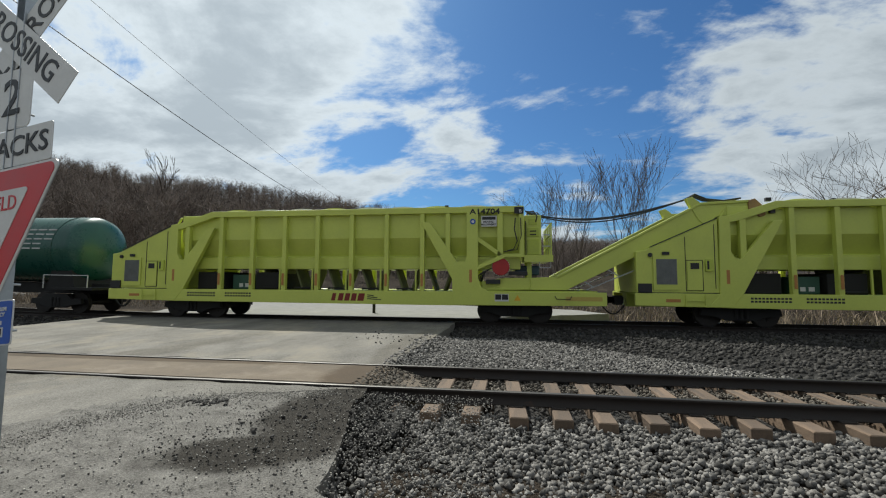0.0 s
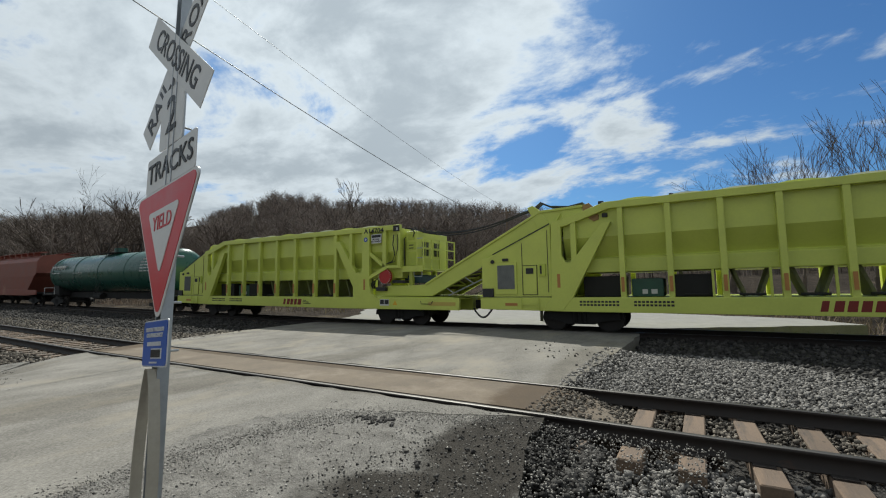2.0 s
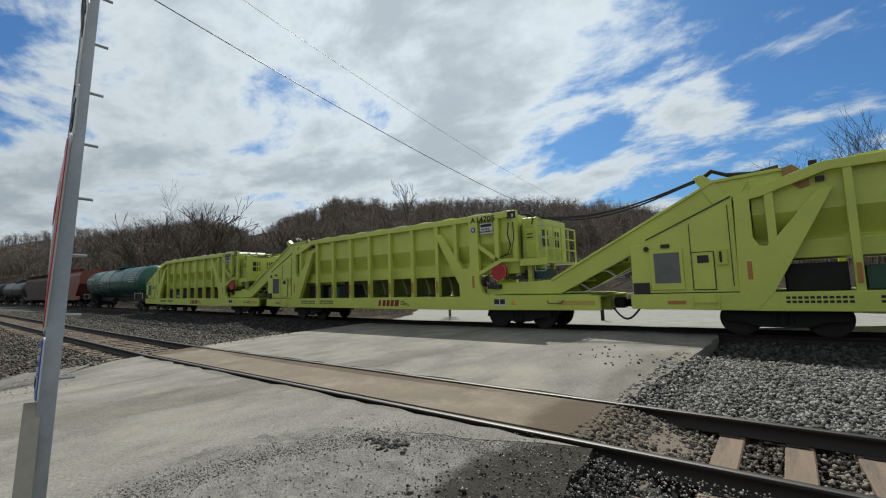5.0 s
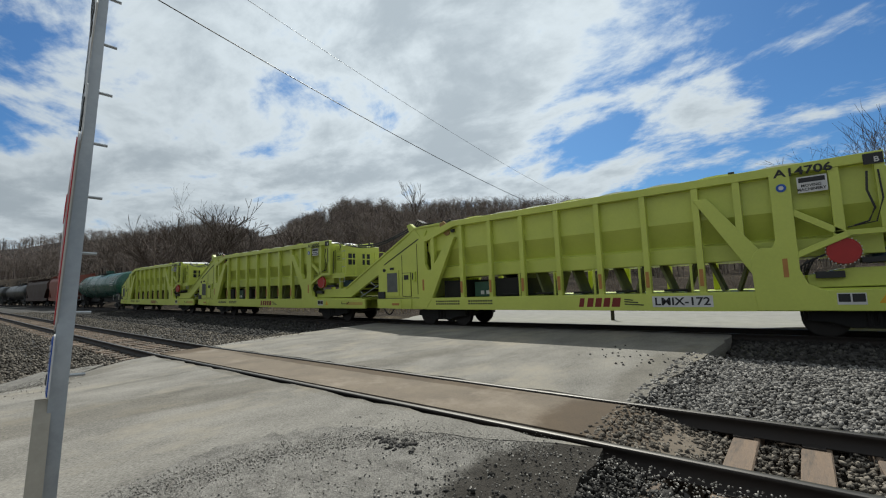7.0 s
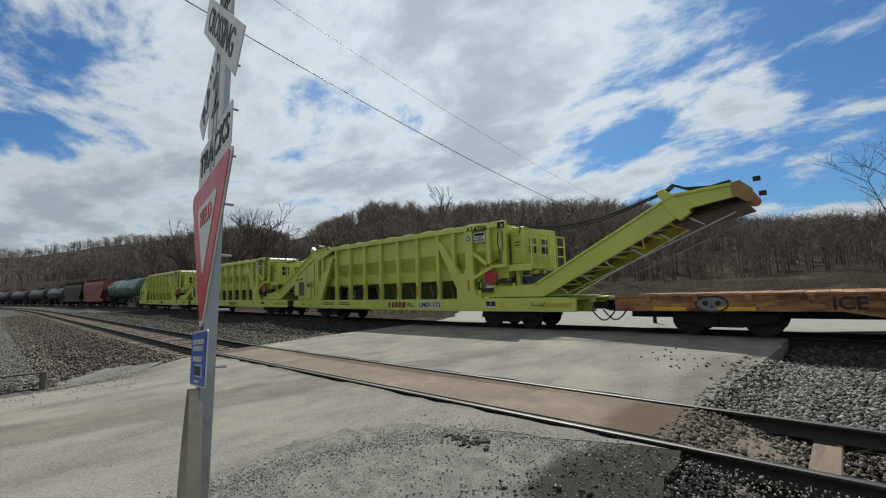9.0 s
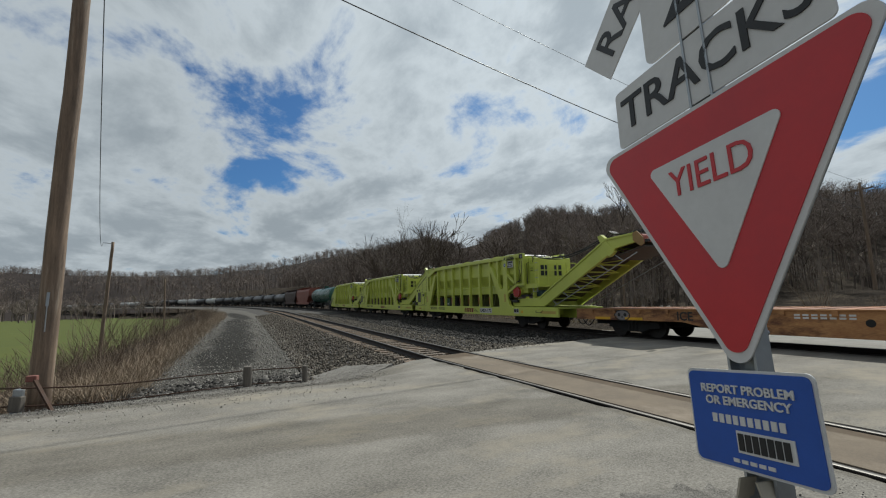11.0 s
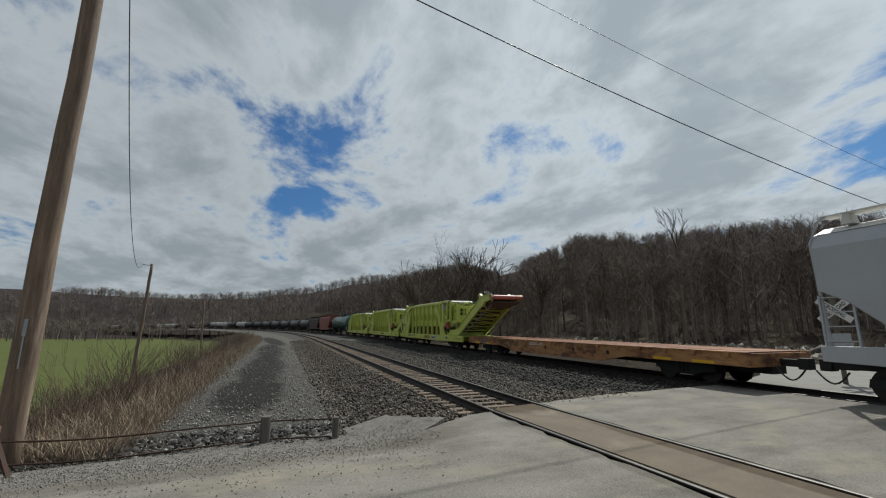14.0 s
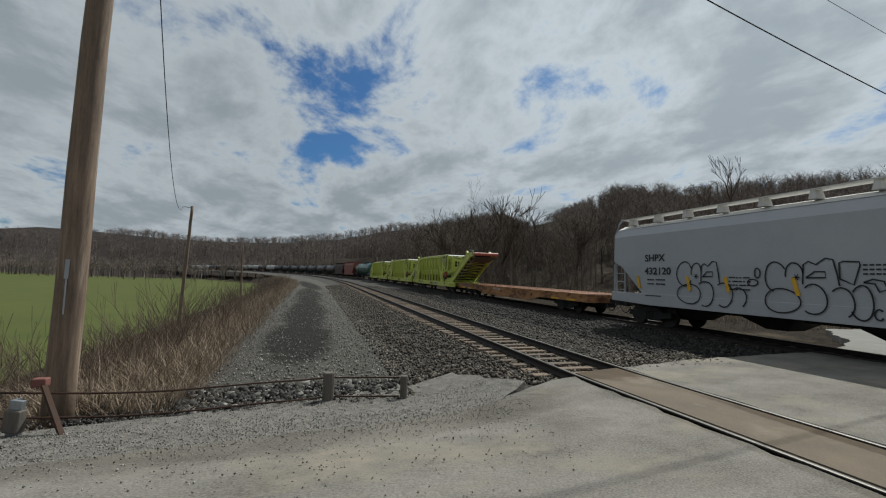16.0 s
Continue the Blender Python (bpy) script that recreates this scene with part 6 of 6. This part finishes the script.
def blades(name, spots_, mat, label, lean=0.35, width=0.012):
    """Dry stems and grass, two triangles a blade; spots_ are x, y, z, length."""
    nr = np.random.RandomState(len(spots_))
    s = np.asarray(spots_)
    n = len(s)
    a = nr.uniform(0, 6.28, n)
    w = width * nr.uniform(0.6, 1.4, n)
    tip = s[:, :3] + np.stack([nr.normal(0, lean, n) * s[:, 3], nr.normal(0, lean, n) * s[:, 3], s[:, 3]], -1)
    mid = s[:, :3] * 0.5 + tip * 0.5 + np.stack([nr.normal(0, 0.05, n), nr.normal(0, 0.05, n), 0.12 * s[:, 3]], -1)
    side = np.stack([np.cos(a) * w, np.sin(a) * w, np.zeros(n)], -1)
    v = np.stack([s[:, :3] - side, s[:, :3] + side, mid + side * 0.7, mid - side * 0.7, tip], 1).reshape(-1, 3)
    b = np.arange(n)[:, None] * 5
    f = np.concatenate([b + np.array([[0, 1, 2]]), b + np.array([[0, 2, 3]]), b + np.array([[3, 2, 4]])])
    return tagged(raw_mesh(name, v, f, mat, 3), label, "grass", kind="stuff")


nr = np.random.RandomState(12)


def strew(n, sx, yband, lo, hi):
    """Places along the line: s metres west, y across."""
    out = []
    for _ in range(n):
        s = sx[0] + (sx[1] - sx[0]) * nr.rand() ** 1.7
        y = nr.uniform(*yband)
        p, a = bend(s, y)
        out.append((p.x, p.y, float(height(p.x, p.y)) - 0.03, nr.uniform(lo, hi)))
    return out


blades("dry_grass_bank", strew(16000, (13.5, 120), (-10.8, -7.4), 0.15, 0.6) + strew(9000, (12.9, 30), (-10.4, -6.9), 0.08, 0.34) + strew(3500, (12.7, 18), (-10.6, -7.6), 0.3, 0.8), DRYGRASS, "dry tan grass on the track bank", 0.6, 0.009)
blades("dry_weeds", strew(7000, (15, 190), (-13.0, -8.4), 0.4, 1.2), DRYGRASS, "tall dry brown weeds along the bank", 0.45, 0.007)
far_spots = []
for _ in range(9000):
    x, y = nr.uniform(-60, 45), nr.uniform(17, 30)
    if -20 < x < 3 and y < 21:
        continue
    far_spots.append((x, y, float(height(x, y)), nr.uniform(0.2, 0.9)))
blades("meadow_grass", far_spots, DRYGRASS, "dry grass beyond the tracks", 0.4, 0.02)
green_spots = []
for _ in range(5000):
    x, y = nr.uniform(-2, 40), nr.uniform(12.2, 17.5)
    green_spots.append((x, y, float(height(x, y)), nr.uniform(0.08, 0.22)))
blades("green_verge_grass", green_spots, GRASSGREEN, "fresh green verge grass north of the tracks", 0.4, 0.02)


def shrub(seed, tall, label, stems=7):
    rnd = random.Random(seed)
    segs = []
    for k in range(stems):
        d = Vector((rnd.uniform(-0.7, 0.7), rnd.uniform(-0.7, 0.7), 1)).normalized()
        grow(rnd, Vector((rnd.uniform(-0.25, 0.25), rnd.uniform(-0.25, 0.25), -0.1)), d, tall * 0.5, 0.02, 2, 0.7, segs, 2, 0.15)
    m = max(q.z for _, q, _, _, _ in segs)
    segs = [(p * (tall / m), q * (tall / m), max(a, 0.006), max(b, 0.004), c) for p, q, a, b, c in segs]
    v, f = limbs(segs, 3)
    return tagged(raw_mesh("bare_shrub", v, f, BRUSH, 4), label, "shrub", "bare shrubs")


shrubs = [shrub(3, 2.3, "leafless tangled roadside shrub"), shrub(5, 1.7, "leafless tangled roadside shrub"), shrub(8, 2.8, "leafless tangled roadside shrub", 5)]
used = set()
rs = random.Random(9)
for k in range(26):
    c = copy_thing(shrubs[k % 3], pose(0, 0, 0))
    x, y = rs.uniform(-24, -13.8), rs.uniform(-12.6, -9.3)
    c.matrix_basis = Matrix.Translation((x, y, float(height(x, y)))) @ Matrix.Rotation(rs.uniform(0, 6), 4, "Z") @ Matrix.Scale(rs.uniform(0.55, 0.95), 4)
for k in range(96):
    s = 13.8 + 75 * (k / 96) ** 1.4 + rs.uniform(-0.6, 0.6)
    y = rs.uniform(-13.5, -9.3) if s > 16 else rs.uniform(-12.5, -9.6)
    p, a = bend(s, y)
    src = shrubs[k % 3]
    m = Matrix.Translation((p.x, p.y, float(height(p.x, p.y)))) @ Matrix.Rotation(rs.uniform(0, 6), 4, "Z") @ Matrix.Scale(rs.uniform(0.7, 1.15), 4)
    if k % 3 not in used:
        used.add(k % 3)
        src.matrix_basis = m
    else:
        c = copy_thing(src, pose(0, 0, 0))
        c.matrix_basis = m
for k in range(60):
    x, y = rs.uniform(-75, 40), rs.uniform(19, 32)
    if -20 < x < 4 and y < 24:
        continue
    c = copy_thing(shrubs[k % 3], pose(0, 0, 0))
    c.matrix_basis = Matrix.Translation((x, y, float(height(x, y)))) @ Matrix.Rotation(rs.uniform(0, 6), 4, "Z") @ Matrix.Scale(rs.uniform(0.7, 1.4), 4)
marker = empty("marker_post", "dark marker post beside the gravel road", "post")
part("shaft", boxed(-0.06, 0.06, -0.05, 0.05, -0.4, 0.75), STEEL_DARK, marker, bevel=0.01)
part("cap", boxed(-0.07, 0.07, -0.06, 0.06, 0.75, 0.8), STEEL_DARK, marker)
marker.matrix_basis = pose(-3.9, 13.2, 0)


# ---- ballast stones and ties, last ----
def stones(name, places, mat, label, lo, hi):
    """Broken stone: a squashed, dented block for each place (x, y, z)."""
    p = np.asarray(places, float)
    n = len(p)
    r = np.random.RandomState(n)
    cube = np.array([(x, y, z) for x in (-1, 1) for y in (-1, 1) for z in (-1, 1)], float)
    quads = np.array(((0, 1, 3, 2), (4, 6, 7, 5), (0, 4, 5, 1), (2, 3, 7, 6), (0, 2, 6, 4), (1, 5, 7, 3)))
    size = r.uniform(lo, hi, (n, 1, 1)) * r.uniform(0.6, 1.25, (n, 1, 3)) * 0.5
    v = cube[None] * size * r.uniform(0.45, 1.1, (n, 8, 3))
    q = r.normal(size=(n, 4))
    q /= np.linalg.norm(q, axis=1, keepdims=True)
    w, x, y, z = q.T
    R = np.stack([1 - 2 * (y * y + z * z), 2 * (x * y - z * w), 2 * (x * z + y * w), 2 * (x * y + z * w), 1 - 2 * (x * x + z * z), 2 * (y * z - x * w), 2 * (x * z - y * w), 2 * (y * z + x * w), 1 - 2 * (x * x + y * y)], -1).reshape(n, 3, 3)
    v = np.einsum("nij,nkj->nki", R, v) + p[:, None, :]
    f = (quads[None] + np.arange(n)[:, None, None] * 8).reshape(-1, 4)
    return tagged(raw_mesh(name, v.reshape(-1, 3), f, mat, 4), label, "ballast", kind="stuff")


rb = np.random.RandomState(77)


def patch(n, x0, x1, y0, y1, ztop, keep=None):
    x, y = rb.uniform(x0, x1, n), rb.uniform(y0, y1, n)
    if x1 < -12 and x0 < -25:
        x = x1 - (x1 - x0) * rb.rand(n) ** 1.5
    z = ztop(x, y) + rise(-x) + rb.uniform(-0.02, 0.025, n)
    if keep is not None:
        k = keep(x, y)
        x, y, z = x[k], y[k], z[k]
    return np.stack([x, y, z], -1)


def south_top(x, y):
    return -0.32 - 0.08 * sstep(-y, 0.6, 2.6) + 0.22 * (1 - sstep(x, 0.3, 1.1))


def off_rail(x, y):
    return (np.abs(y) > 0.1) & (np.abs(y - 1.51) > 0.1)


near_edge = lambda x, y: off_rail(x, y) & (x > 0.30 + 0.1 * np.sin(y * 3) + 0.1 * np.sin(y * 7.7) + 0.5 * np.clip(-y - 2.6, 0, 2))
near_ballast = np.concatenate([patch(24000, 0.1, 9.5, -3.8, -0.1, south_top, near_edge), patch(2600, 9.5, 22, -2.2, -0.1, south_top), patch(3000, 0.3, 9, -3.6, -0.6, lambda x, y: south_top(x, y) + 0.03, near_edge)])
pit = (near_ballast[:, 0] < 0.95 + 0.2 * np.sin(near_ballast[:, 1] * 4)) & (near_ballast[:, 1] > -2.3) & (near_ballast[:, 1] < 0)
stones("ballast_stones_rails", np.concatenate([patch(7500, 0.5, 12, 0.1, 1.4, lambda x, y: -0.225 + 0 * x, off_rail), patch(1500, -0.1, 1.0, 0.1, 1.42, lambda x, y: -0.03 - 0.18 * sstep(x, 0.0, 0.95))]), STONE_BROWN, "soiled brown-grey ballast between the near rails", 0.02, 0.05)
stones("ballast_stones", near_ballast[~pit], STONE, "grey angular ballast stones beside the near track", 0.028, 0.066)
stones("pit_stones", near_ballast[pit], STONE_DARK, "dark damp ballast stones at the road edge", 0.025, 0.06)
# Stones past y 6.2 are dark for the train's shade, the wedge for fouling.
clean = lambda x, y: (y < 9.0 - 0.97 * x) & (y < 6.2)
fouled = lambda x, y: ~clean(x, y)
stones("ballast_stones_between", np.concatenate([patch(24000, 0.35, 7.6, 1.65, 6.2, lambda x, y: -0.15 + 0 * x, clean)]), STONE, "grey ballast stones between the tracks", 0.028, 0.062)
edge = lambda x, y: -0.03 - 0.14 * sstep(x, 0.0, 1.0)
stones("edge_stones", np.concatenate([patch(2600, -0.1, 1.0, 1.62, 6.0, edge)]), STONE, "grey-brown stones lapping the broken asphalt edge", 0.025, 0.065)
stones("dark_ballast_stones", np.concatenate([patch(8000, 0.5, 16, 1.7, 9.4, lambda x, y: -0.15 + 0 * x, fouled), patch(6500, -60, -13.4, 4.4, 9.4, lambda x, y: -0.165 + 0 * x), patch(700, 0.1, 0.9, -1.3, -0.2, lambda x, y: -0.12 - 0.14 * sstep(x, 0.0, 0.8))]), STONE_DARK, "dark oily ballast stones, shade-darkened near the train", 0.05, 0.11)
west_edge = lambda x, y: (x < -12.3 - 0.15 * np.clip(-y, 0, 5)) & off_rail(x, y)
stones("ballast_stones_west", np.concatenate([patch(13000, -75, -12.3, -3.4, 0.0, lambda x, y: -0.22 - 0.28 * sstep(-y, 0.6, 3.2), west_edge), patch(2600, -60, -12.6, 0.1, 1.4, lambda x, y: -0.22 + 0 * x), patch(5500, -70, -13.2, 1.65, 4.3, lambda x, y: -0.185 + 0 * x), patch(900, -14.2, -12.4, 1.65, 5.0, lambda x, y: -0.06 + 0 * x)]), STONE_BROWN, "grey-brown ballast stones west of the crossing", 0.04, 0.085)
stones("damp_soil_crumbs", patch(1100, -1.2, 0.5, -2.7, -0.25, lambda x, y: -0.006 - 0.14 * sstep(x, -1.5, 2.0) * sstep(-y, 0.3, 2.0), lambda x, y: x > -0.3 + (y + 0.3) * 0.33), STONE_DARK, "dark damp soil crumbs at the road edge", 0.008, 0.022)
stones("path_gravel", patch(9000, -60, -12.9, -7.4, -2.6, lambda x, y: -0.50 + 0 * x, lambda x, y: (np.abs(y + 5.7 + 0.3 * np.sin(x * 0.7)) > 0.75 + 0.3 * np.sin(x * 1.9) + rb.normal(0, 0.35, len(x))) | (x > -17.5 + rb.normal(0, 1.2, len(x))) | (rb.rand(len(x)) < 0.12)), PALE_STONE, "scattered grey gravel on the service path", 0.02, 0.055)
stones("verge_gravel", np.concatenate([patch(13000, -2.6, 2.0, -4.2, -0.3, lambda x, y: -0.025 - 0.12 * sstep(x, -1.5, 2.0) * sstep(-y, 0.3, 2.0), lambda x, y: x > -2.3 + 0.3 * np.sin(2 * y)), patch(9000, -12.9, -9.9, -9.4, -1.8, lambda x, y: -0.01 - 0.46 * sstep(-x, 8.5, 13.2) * sstep(-y, 0.4, 3.5), lambda x, y: x < -10.2 + (-y - 4) * 0.12), patch(9000, -11.5, -7.6, -9.0, -2.2, lambda x, y: 0.0 - 0.46 * sstep(-x, 8.5, 13.2) * sstep(-y, 0.4, 3.5), lambda x, y: rb.rand(len(x)) < ((-7.6 - x) / 3.9) ** 1.3)]), PALE_STONE, "loose fine gravel on the road shoulder", 0.006, 0.019)
bank = np.stack([rb.uniform(-52, -6, 700), rb.uniform(24, 32, 700)], -1)
bank = bank[(bank[:, 0] < -20) | (bank[:, 1] > 27)]
stones("bank_rubble", np.column_stack([bank, height(bank[:, 0], bank[:, 1])]), PALE_STONE, "pale rubble along the foot of the wooded hill", 0.15, 0.6)
rim = [(-0.2, -0.3), (-1.6, -0.75), (-2.35, -1.7), (-2.55, -3.2), (-2.5, -5.0)]
crumbs = []
for (xa, ya), (xb, yb) in zip(rim, rim[1:]):
    m = int(900 * math.hypot(xb - xa, yb - ya))
    t = rb.rand(m)
    off = rb.normal(0.06, 0.16, m)
    n_ = math.hypot(xb - xa, yb - ya)
    crumbs.append(np.column_stack([xa + (xb - xa) * t - (yb - ya) / n_ * off, ya + (yb - ya) * t + (xb - xa) / n_ * off, np.full(m, -0.004)]))
stones("edge_gravel", np.concatenate(crumbs), PALE_STONE, "fine gravel strewn over the worn asphalt edge", 0.004, 0.013)
stones("slabs_by_fence", patch(90, -14.3, -12.5, -8.6, -3.4, lambda x, y: -0.53 + 0 * x), STONE, "grey broken slabs and stones under the cable fence", 0.07, 0.2)
stones("rubble_by_fence", np.concatenate([patch(1500, -14.2, -12.3, -8.9, -3.2, lambda x, y: -0.52 + 0 * x)]), STONE_DARK, "dark broken rubble under the cable fence", 0.04, 0.15)
stones("dirt_clods", np.concatenate([np.column_stack([rb.normal(-1.57, 0.13, 60), rb.normal(-1.12, 0.07, 60), np.full(60, -0.01)]), np.column_stack([rb.uniform(-2, 0, 22), rb.uniform(-2.4, -0.8, 22), np.full(22, -0.03)]), np.column_stack([rb.normal(-0.8, 0.6, 36), rb.normal(4.9, 0.5, 36), np.full(36, 0.0)])]), STONE_DARK, "dark clods of dirt on the road", 0.025, 0.06)

TIE_MESH = None
rt = random.Random(2)
xs = [0.60 + 0.567 * k for k in range(70)]
ties = [(-x, 0) for x in xs] + [(12.9 + 0.562 * k, 0) for k in range(150)]
for s, _ in ties:
    p, a = bend(s, 0.755)
    if TIE_MESH is None:
        bm = boxed(-0.115, 0.115, -1.3, 1.3, -0.36, -0.172)
        bmesh.ops.bevel(bm, geom=bm.edges[:], offset=0.012, segments=1, affect="EDGES")
        o = part("tie", bm, TIE, near_track)
        TIE_MESH = o.data
    else:
        o = new("tie", TIE_MESH)
        o.parent = near_track
    o.matrix_basis = pose(p.x + rt.uniform(-0.03, 0.03), p.y + rt.uniform(-0.04, 0.04), p.z + rt.uniform(-0.012, 0.004), 0, 0, math.degrees(a) + rt.uniform(-1.6, 1.6))
PLATE_MESH = None
for s, _ in ties:
    if -14 < s < 40:
        for y in (0.0, 1.51):
            if PLATE_MESH is None:
                o = part("tie_plate", boxed(-0.09, 0.09, -0.15, 0.15, -0.172, -0.158), RAIL_SIDE, near_track)
                PLATE_MESH = o.data
            else:
                o = new("tie_plate", PLATE_MESH)
                o.parent = near_track
            o.matrix_basis = pose(-s, y, float(rise(s)))
bm = bmesh.new()
for k in range(170):
    x = -60 + k * 0.56
    if -13.4 < x < 0.3:
        continue
    box(bm, x - 0.115, x + 0.115, TRACK_Y - 1.3, TRACK_Y + 1.3, -0.36 + float(rise(-x)), -0.165 + float(rise(-x)))
tagged(part("tie_row", bm, TIE, far_track), kind="stuff")

motions()
